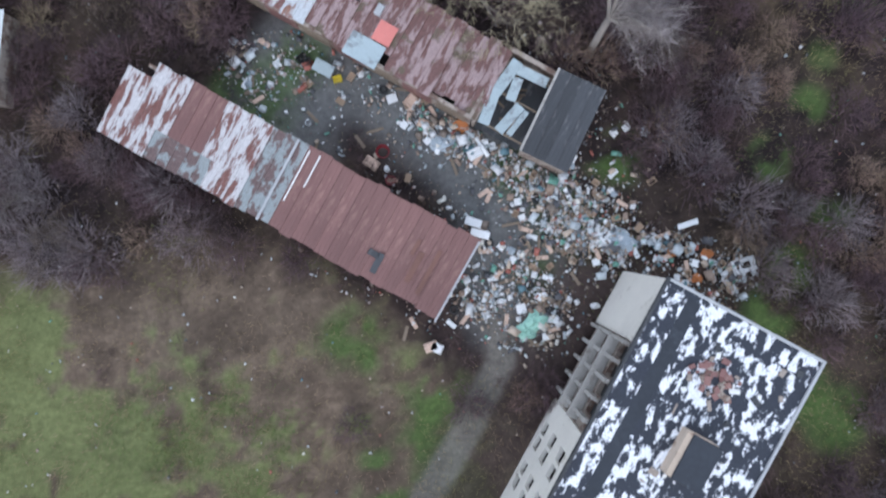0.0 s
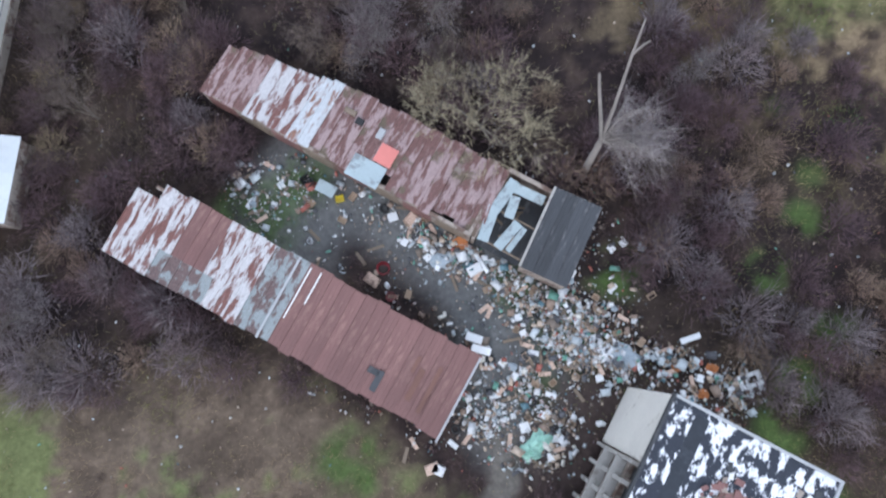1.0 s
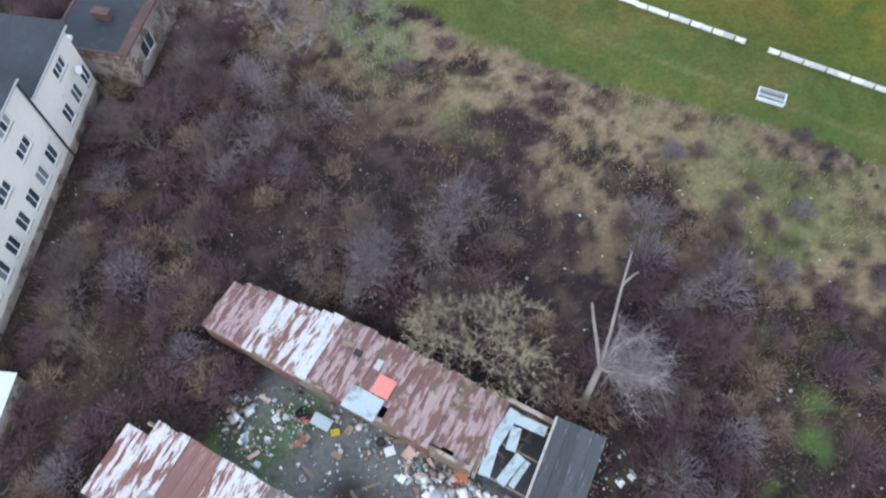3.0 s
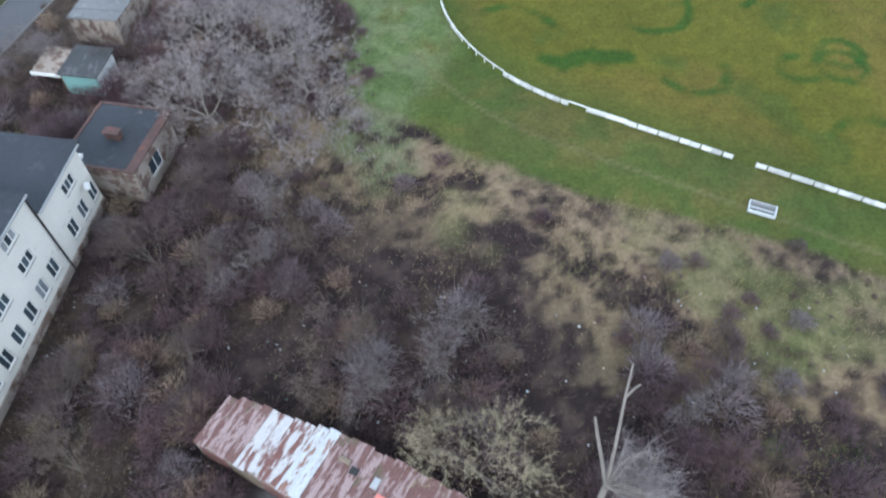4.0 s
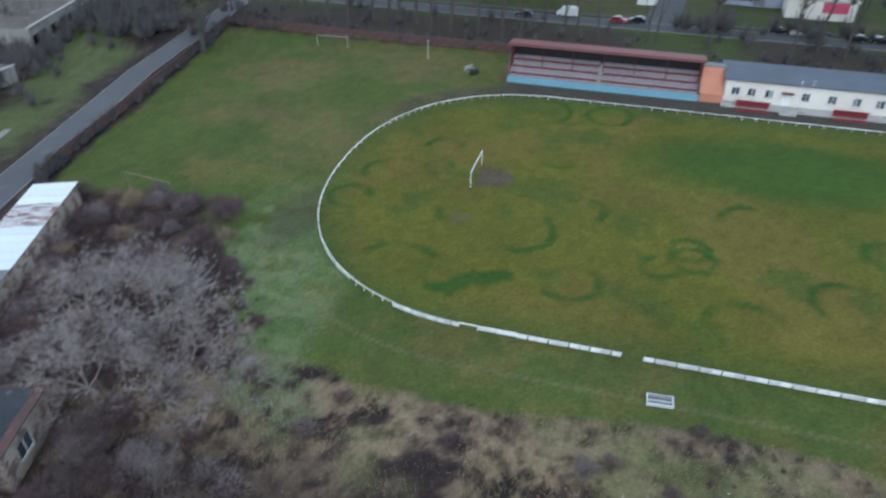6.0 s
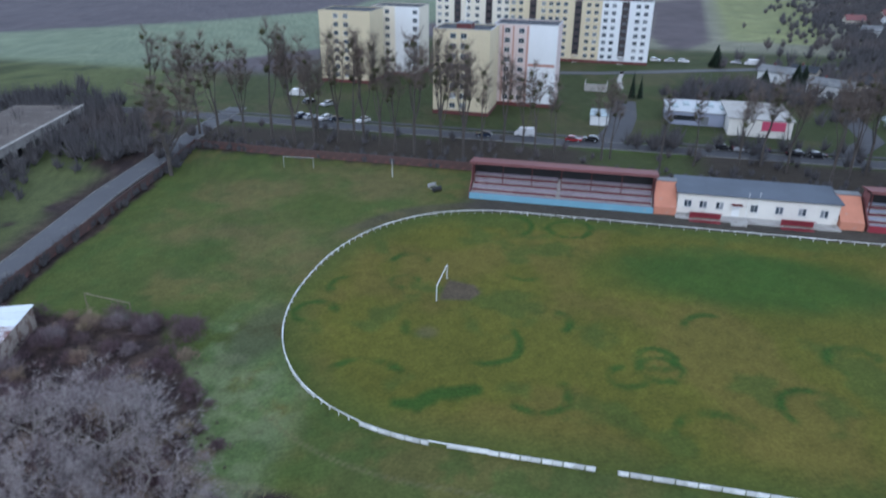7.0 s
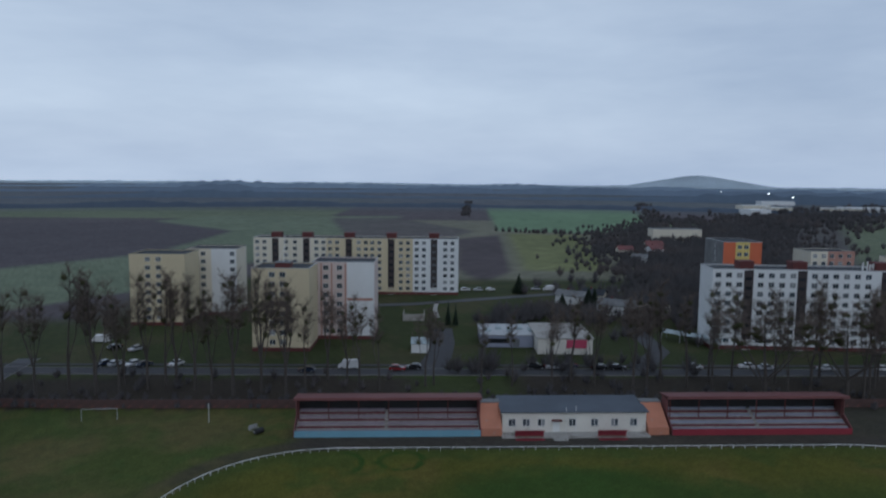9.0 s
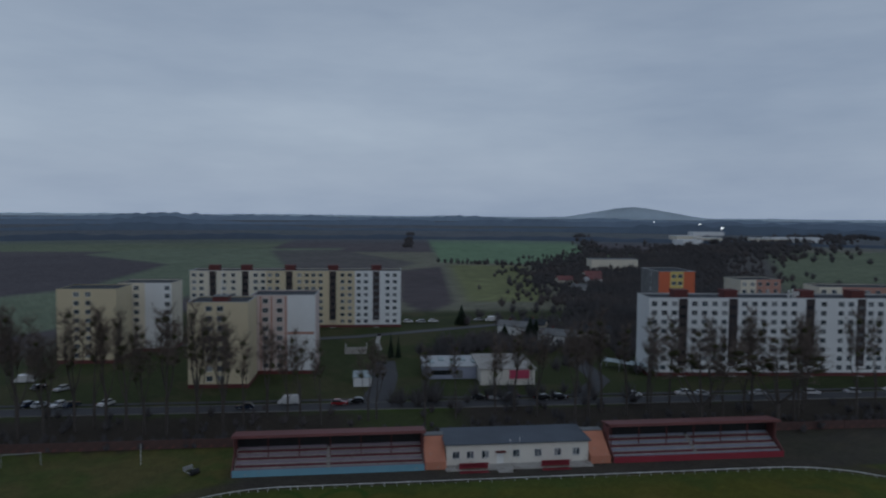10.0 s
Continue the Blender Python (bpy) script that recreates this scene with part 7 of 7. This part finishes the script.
def car_proto(paint, word, van=False):
    c = thing("van" if van else "car", Matrix.Translation((0, 0, -500)), "%s %s parked by the road" % (word, "delivery van" if van else "hatchback car"), "van" if van else "car", "parked cars")
    L, W = (5.4, 1.95) if van else (4.2, 1.74)
    T = pose(0, 0, 0, 0, 0, 90)
    if van:
        prof = [(-2.7, 0.3), (2.7, 0.3), (2.7, 0.95), (2.05, 1.2), (1.5, 2.2), (-2.65, 2.3), (-2.7, 1.2)]
    else:
        prof = [(-2.1, 0.3), (2.1, 0.3), (2.12, 0.62), (1.95, 0.82), (1.05, 0.95), (-1.95, 0.98), (-2.1, 0.75)]
    part("body", Geo().prism(prof, -W / 2, W / 2, mat=T), paint, c)
    if not van:
        part("cabin", Geo().prism([(-1.85, 0.98), (0.95, 0.95), (0.35, 1.44), (-1.35, 1.46)], -W / 2 + 0.1, W / 2 - 0.1, mat=T), M_DARKGLASS, c)
        part("roof_panel", Geo().prism([(-1.38, 1.45), (0.36, 1.44), (0.3, 1.49), (-1.3, 1.51)], -W / 2 + 0.12, W / 2 - 0.12, mat=T), paint, c)
    else:
        part("windscreen", Geo().prism([(2.07, 1.22), (2.12, 1.24), (1.58, 2.14), (1.52, 2.12)], -W / 2 + 0.1, W / 2 - 0.1, mat=T), M_DARKGLASS, c)
    ax = L * 0.31
    for sx in (-1, 1):
        for sy in (-1, 1):
            w = part("wheel", Geo().tube((sy * ax, sx * (W / 2 - 0.18), 0.31), (sy * ax, sx * (W / 2 + 0.02), 0.31), 0.31, 0.31, 12), M_BLACK, c)
            part("rim", Geo().tube((sy * ax, sx * (W / 2 + 0.0), 0.31), (sy * ax, sx * (W / 2 + 0.035), 0.31), 0.18, 0.17, 8), M_STEEL, w)
    for sy in (-0.6, 0.6):
        part("headlight", Geo().box(L / 2 - 0.12, sy - 0.17, 0.6, L / 2 + 0.01, sy + 0.17, 0.76), M_FRAME, c)
        part("tail_light", Geo().box(-L / 2 - 0.012, sy - 0.15, 0.65, -L / 2 + 0.1, sy + 0.15, 0.85), M_FRONTRED, c)
    return c


car_models = [car_proto(p, w) for p, w in PAINTS]
van_model = car_proto(PAINTS[0][0], "white", True)
CARS = [(59.2, 167.5, 1), (80.2, 157.6, 4), (84.5, 156.8, 2), (113.2, 141.4, 2), (117.1, 139.3, 3), (121.5, 138.0, 1), (127.0, 132.6, 2), (131.5, 130.3, 2), (14.5, 198.6, 1), (17.6, 197.1, 3), (21.3, 194.7, 0), (23.9, 193.0, 1), (31.2, 189.6, 0),
        (165.1, 258.0, 0), (169.9, 254.9, 3), (175.0, 252.6, 0), (194.5, 245.1, 3), (150.2, 121.0, 0), (163.0, 114.6, 0), (166.6, 111.0, 3), (179.8, 103.0, 3), (193.5, 95.0, 0), (204.0, 89.2, 3), (136, 190, 2), (24.0, 211.7, 3), (19.1, 216.4, 2), (216, 84, 0)]
for i, (x, y, k) in enumerate(CARS):
    turn = -30 + (180 if i % 2 else 0) + (60 if y > 185 and x < 40 else 0)
    copy_thing(car_models[k], pose(x, y, 0.08, 0, 0, turn))
for (x, y, a) in ((70.0, 165.6, -30), (198.9, 241.2, -30), (16.5, 227.6, -28)):
    copy_thing(van_model, pose(x, y, 0.06, 0, 0, a))
for c in car_models + [van_model]:
    remove_thing(c)


# ---- rubbish in the yard ----
TIP = [(-13, 12), (-9, 11.5), (-4, 10.5), (0, 8.0), (3.5, 6.5), (5.5, 3), (4.5, 0), (4.5, -4), (6.5, -5.5)]
TIP2 = [(4.5, 4.5), (8, 2.5), (12, 0.2), (16, -1.2), (20, -2.6)]


def tip_density(x, y):
    d = 0.55 * step(4.2, 0.8, line_dist(x, y, TIP)) + 0.7 * step(3.4, 0.3, line_dist(x, y, TIP2)) + 0.3 * step(5.5, 2, np.hypot(x - 9, y - 2)) + 0.10 * step(15, 9, np.hypot(x - 2, y - 5))
    d = d + 1.0 * step(2.0, 0.3, np.hypot(x - 3.4, y + 3.4)) + 0.9 * step(2.8, 0.4, np.hypot(x - 12.5, y - 0.3)) + 0.9 * step(2.4, 0.4, np.hypot(x - 1.8, y - 6.6))
    d = d * (0.25 + 1.1 * step(0.36, 0.58, fractal(x, y, 1.6, 81, 3)))
    d = d * (0.5 + 0.5 * step(-7, -1, x))
    clear = step(1.8, 0.8, line_dist(x, y, [(-8, 9.8), (-3.4, 7.6), (1, 4.4), (4.3, 1)]))
    return d * (1 - 0.75 * clear) * step(26, 20, np.hypot(x - 3, y - 3)) * step(-8.5, -6, y + 0.25 * x)


def litter():
    n = 95000
    x, y = RNG.uniform(-16, 24, n), RNG.uniform(-11, 15, n)
    keep = (RNG.random(n) < tip_density(x, y) * 0.85) & clear_of_houses(x, y, 0.1)
    x, y = x[keep], y[keep]
    nx = 1500
    mx, my = RNG.uniform(-40, 34, nx), RNG.uniform(-24, 34, nx)
    keep = clear_of_houses(mx, my, 0.2) & (RNG.random(nx) < 0.6)
    x, y = np.concatenate([x, mx[keep]]), np.concatenate([y, my[keep]])
    N = len(x)
    size = np.clip(RNG.lognormal(-2.45, 0.74, N), 0.035, 0.75)
    size[-int(keep.sum()):] = RNG.uniform(0.07, 0.2, int(keep.sum()))
    flat = RNG.uniform(0.12, 0.75, N)
    asp = RNG.uniform(0.35, 1.0, N)
    cube = np.array([[-1, -1, -1], [1, -1, -1], [1, 1, -1], [-1, 1, -1], [-1, -1, 1], [1, -1, 1], [1, 1, 1], [-1, 1, 1]]) * 0.5
    v = cube[None] * np.stack([size, size * asp, size * flat * 0.6], 1)[:, None]
    v = v * (1 + RNG.normal(0, 0.16, v.shape))
    a, b = RNG.uniform(0, 6.28, N), RNG.normal(0, 0.25, N)
    ca, sa, cb, sb = np.cos(a)[:, None], np.sin(a)[:, None], np.cos(b)[:, None], np.sin(b)[:, None]
    X, Y, Z = v[..., 0], v[..., 1], v[..., 2]
    X, Z = X * cb + Z * sb, -X * sb + Z * cb
    X, Y = X * ca - Y * sa, X * sa + Y * ca
    heap = 0.35 * tip_density(x, y) * RNG.random(N)
    v = np.stack([X + x[:, None], Y + y[:, None], Z + (size * 0.22 + 0.02 + heap * 0.5)[:, None]], -1).reshape(-1, 3)
    t = np.array([[0, 2, 1], [0, 3, 2], [4, 5, 6], [4, 6, 7], [0, 1, 5], [0, 5, 4], [1, 2, 6], [1, 6, 5], [2, 3, 7], [2, 7, 6], [3, 0, 4], [3, 4, 7]])
    idx = (np.arange(N) * 8)[:, None, None] + t[None]
    tagged(new("litter", tri_mesh("litter", v, idx.reshape(-1, 3), M_LITTER)), "scattered household litter, mostly white and grey scraps", "litter", kind="stuff")


litter()

P_WHITE = plain("white_plastic", (0.74, 0.75, 0.76), 0.08, 2, 0.5, dirt=(0.45, 0.43, 0.40), dirt_at=0.66, per_object=0.15)
P_CARD = plain("cardboard", (0.44, 0.33, 0.24), 0.15, 2, 0.9, per_object=0.2)
P_PEACH = plain("peach_foam", (0.58, 0.42, 0.33), 0.15, 2, 0.9, dirt=(0.35, 0.25, 0.2))
P_YELLOW = plain("yellow_plastic", (0.60, 0.47, 0.03), 0.1, 2, 0.5)
P_RED = plain("dark_red_plastic", (0.22, 0.012, 0.022), 0.15, 2, 0.4)
P_MINT = plain("mint_tarpaulin", (0.32, 0.56, 0.46), 0.12, 1.5, 0.6, dirt=(0.22, 0.40, 0.33))
P_GREYBLUE = plain("grey_blue_sheeting", (0.33, 0.38, 0.42), 0.15, 1.5, 0.6)
P_RUSTORANGE = plain("orange_rust", (0.42, 0.15, 0.05), 0.25, 2, 0.8)


def crumpled(rx, ry, h, seed, n=9):
    """A heap of crumpled sheeting or a bag: an uneven low dome."""
    rng = np.random.default_rng(seed)
    g = Geo()
    rings = 4
    for k in range(rings + 1):
        q = 1 - k / rings
        for i in range(n):
            a = 6.283 * i / n
            s = rng.uniform(0.72, 1.25)
            g.v.append((rx * q * s * math.cos(a), ry * q * s * math.sin(a), h * (1 - q * q) * rng.uniform(0.6, 1.15) if k else -0.02))
    for k in range(rings):
        for i in range(n):
            j = (i + 1) % n
            g.f.append((k * n + i, k * n + j, (k + 1) * n + j, (k + 1) * n + i))
            g.m.append(0)
    return g


def tub(r, h):
    g = Geo()
    n = 14
    for (q, z) in ((r * 0.8, 0), (r, h), (r * 0.93, h), (r * 0.74, 0.05)):
        for i in range(n):
            g.v.append((q * math.cos(6.2832 * i / n), q * math.sin(6.2832 * i / n), z))
    for k in range(3):
        for i in range(n):
            j = (i + 1) % n
            g.f.append((k * n + i, k * n + j, (k + 1) * n + j, (k + 1) * n + i))
            g.m.append(0)
    g.f += [tuple(reversed(range(n))), tuple(3 * n + i for i in range(n))]
    g.m += [0, 0]
    return g


def open_box(w, d, h):
    t = 0.03
    return Geo().box(0, 0, 0, w, d, t).box(0, 0, t, t, d, h).box(w - t, 0, t, w, d, h).box(t, 0, t, w - t, t, h).box(t, d - t, t, w - t, d, h)


def tyre():
    g = Geo()
    n, k = 14, 6
    for i in range(n):
        a = 6.2832 * i / n
        for j in range(k):
            b = 6.2832 * j / k
            r = 0.26 + 0.09 * math.cos(b)
            g.v.append((r * math.cos(a), r * math.sin(a), 0.1 + 0.1 * math.sin(b)))
    for i in range(n):
        for j in range(k):
            g.f.append((i * k + j, ((i + 1) % n) * k + j, ((i + 1) % n) * k + (j + 1) % k, i * k + (j + 1) % k))
            g.m.append(0)
    return g


def put(name, geo, mat, x, y, label, category, a=0.0, z=0.02, tilt=0.0, group=""):
    return solo(name, geo, mat, pose(x, y, z, tilt, 0, a), label, category, group)


put("crate", open_box(0.62, 0.45, 0.3), P_YELLOW, -7.6, 11.2, "bright yellow plastic crate among litter", "crate", 12)
put("door_leaf", Geo().box(0, 0, 0, 1.5, 0.9, 0.06, chamfer=0.02), M_LIGHTBLUE, -9.2, 12.2, "pale blue flat door lying on the ground", "door", -28, 0.3, 6)
put("cabinet_carcass", open_box(0.9, 0.7, 0.5), M_BLACK, -10.3, 12.9, "dark empty cabinet carcass", "cabinet", -50)
put("tub", tub(0.5, 0.45), P_RED, -4.1, 6.3, "dark red plastic tub, empty", "tub")
put("tub", tub(0.36, 0.4), P_RED, -3.55, 4.25, "small dark red plastic tub", "tub")
put("mattress_piece", Geo().box(0, 0, 0, 1.1, 0.75, 0.22, chamfer=0.08), P_PEACH, -5.6, 5.5, "peach foam mattress piece", "mattress", -35)
put("white_board", Geo().box(0, 0, 0, 0.75, 0.65, 0.08, chamfer=0.02), P_WHITE, -3.7, 9.7, "white board lying flat on ground", "board", 20)
put("cushion", Geo().box(0, 0, 0, 1.0, 0.8, 0.3, chamfer=0.12), P_PEACH, -2.1, 9.3, "peach seat cushion lying flat", "cushion", 50)
put("cushion", Geo().box(0, 0, 0, 0.8, 0.6, 0.25, chamfer=0.1), P_PEACH, -1.7, 8.2, "worn peach seat cushion in litter", "cushion", -20)
put("refrigerator", Geo().box(0, 0, 0, 1.2, 0.6, 0.55, chamfer=0.04), P_WHITE, 1.7, 1.15, "white refrigerator lying on its back", "refrigerator", -18)
put("refrigerator", Geo().box(0, 0, 0, 1.4, 0.55, 0.5, chamfer=0.04), P_WHITE, 2.1, 0.35, "white refrigerator lying beside another", "refrigerator", -16)
put("canister", tub(0.22, 0.6), P_WHITE, -9.4, 8.3, "white plastic canister standing alone", "canister")
put("tarpaulin", crumpled(1.2, 0.8, 0.5, 3, 12), P_MINT, 6.9, -5.9, "crumpled mint green tarpaulin", "tarpaulin", 30)
put("tarpaulin", crumpled(0.8, 0.7, 0.4, 4, 11), P_MINT, 6.1, -6.6, "smaller mint green tarpaulin", "tarpaulin")
put("white_board", Geo().box(0, 0, 0, 0.7, 0.7, 0.1, chamfer=0.02), P_WHITE, 5.6, -5.4, "white square panel beside tarpaulin", "board", 15)
put("table_frame", Geo().box(0, 0, 0.1, 1.7, 0.28, 0.2).box(0, 0.75, 0.1, 1.7, 1.05, 0.2).box(0, 0.28, 0.1, 0.3, 0.75, 0.2).box(1.35, 0.28, 0.1, 1.7, 0.75, 0.2).box(0.5, 0.28, 0.1, 0.62, 0.75, 0.2), P_WHITE, 21.2, -2.6, "broken white frame panel in the grass", "frame", 17, 0)
put("plank", Geo().box(0, 0, 0, 1.9, 0.28, 0.05), P_WHITE, 8.8, 3.6, "long white plank in weeds", "plank", -62, 0.1, 5)
put("white_board", Geo().box(0, 0, 0, 1.5, 0.4, 0.06), P_WHITE, 17.1, 0.7, "long white board on the heap", "board", 18, 0.25, 8)
put("sheeting", crumpled(1.5, 0.9, 0.5, 8, 13), P_GREYBLUE, 12.9, -0.2, "grey plastic sheeting on the heap", "sheeting", -20)
put("sheeting", crumpled(0.9, 0.7, 0.4, 9, 11), P_WHITE, 11.8, 0.0, "white plastic sheeting on the heap", "sheeting")
put("sheeting", crumpled(1.0, 0.7, 0.4, 10, 11), P_GREYBLUE, 0.2, 7.0, "pale grey plastic sheeting", "sheeting")
put("rusty_panel", Geo().box(0, 0, 0, 0.9, 1.3, 0.06), P_RUSTORANGE, 1.5, 7.2, "rusty orange-brown panel on litter", "panel", 28, 0.15, 7)
put("rug_roll", Geo().tube((0, 0, 0.16), (1.5, 0, 0.16), 0.16, 0.16, 10), P_WHITE, 2.6, 7.2, "rolled white rug on litter", "rug", -55)
put("sofa_part", Geo().box(0, 0, 0, 1.1, 0.7, 0.35, chamfer=0.1).box(0, 0.5, 0.35, 1.1, 0.7, 0.7, chamfer=0.08), P_WHITE, 2.2, 5.6, "pale sofa part lying in litter", "sofa", 30)
put("foam_block", Geo().box(0, 0, 0, 1.0, 0.7, 0.3, chamfer=0.08), P_PEACH, -1.0, -8.2, "pale foam block in the grass", "foam block", 20)
put("white_board", Geo().box(0, 0, 0, 0.9, 0.7, 0.3, chamfer=0.06), P_WHITE, -0.8, -7.9, "white box in the grass", "box", -25)
put("orange_bag", crumpled(0.5, 0.4, 0.35, 21), P_RUSTORANGE, 18.4, -2.8, "orange sack on the heap", "bag")
put("orange_bag", crumpled(0.55, 0.4, 0.35, 22), P_RUSTORANGE, 19.3, -1.0, "orange-brown sack on the heap", "bag")
put("orange_bag", crumpled(0.4, 0.4, 0.3, 23), P_RUSTORANGE, 16.7, -0.9, "small orange-brown sack on heap", "bag")

BAG_MESHES = [crumpled(0.35, 0.28, 0.28, 50 + i).mesh("plastic_bag", P_WHITE) for i in range(4)] + [crumpled(0.35, 0.28, 0.28, 60 + i).mesh("plastic_bag", P_GREYBLUE) for i in range(2)]
BOX_MESHES = [open_box(0.5, 0.4, 0.32).mesh("cardboard_box", P_CARD), open_box(0.62, 0.42, 0.25).mesh("cardboard_box", P_CARD)]
BOARD_MESHES = [Geo().box(0, 0, 0, w, d, 0.05, chamfer=0.015).mesh("board", m) for w, d, m in ((0.8, 0.35, P_WHITE), (1.1, 0.25, M_WOOD), (0.55, 0.5, P_WHITE), (0.9, 0.3, P_PEACH), (1.3, 0.2, M_WOOD))]
TYRE_MESH = tyre().mesh("tyre", M_BLACK)
placed = 0
while placed < 280:
    x, y = RNG.uniform(-15, 22), RNG.uniform(-8, 14)
    if RNG.random() > tip_density(np.array([x]), np.array([y]))[0] * 0.8 or not clear_of_houses(np.array([x]), np.array([y]), 0.4)[0]:
        continue
    k = placed % 10
    a = RNG.uniform(0, 360)
    if k < 2:
        ob = solo("plastic_bag", BAG_MESHES[int(RNG.integers(0, 5))], None, pose(x, y, 0.02, 0, 0, a), "knotted plastic bag lying in litter", "bag", "rubbish bags")
        s = RNG.uniform(0.45, 1.1)
        ob.scale = (s, s, s)
    elif k < 4:
        solo("cardboard_box", BOX_MESHES[k % 2], None, pose(x, y, 0.03, RNG.uniform(-6, 6), 0, a), "open brown cardboard box lying in litter", "box", "cardboard boxes")
    elif k < 9 or placed % 20 != 9:
        solo("board", BOARD_MESHES[int(RNG.integers(0, 5))], None, pose(x, y, 0.06, RNG.uniform(-5, 5), RNG.uniform(-5, 5), a), "broken furniture board lying in litter", "board", "broken boards")
    else:
        solo("tyre", TYRE_MESH, None, pose(x, y, 0.0, 0, 0, a), "worn black tyre lying flat", "tyre", "old tyres")
    placed += 1
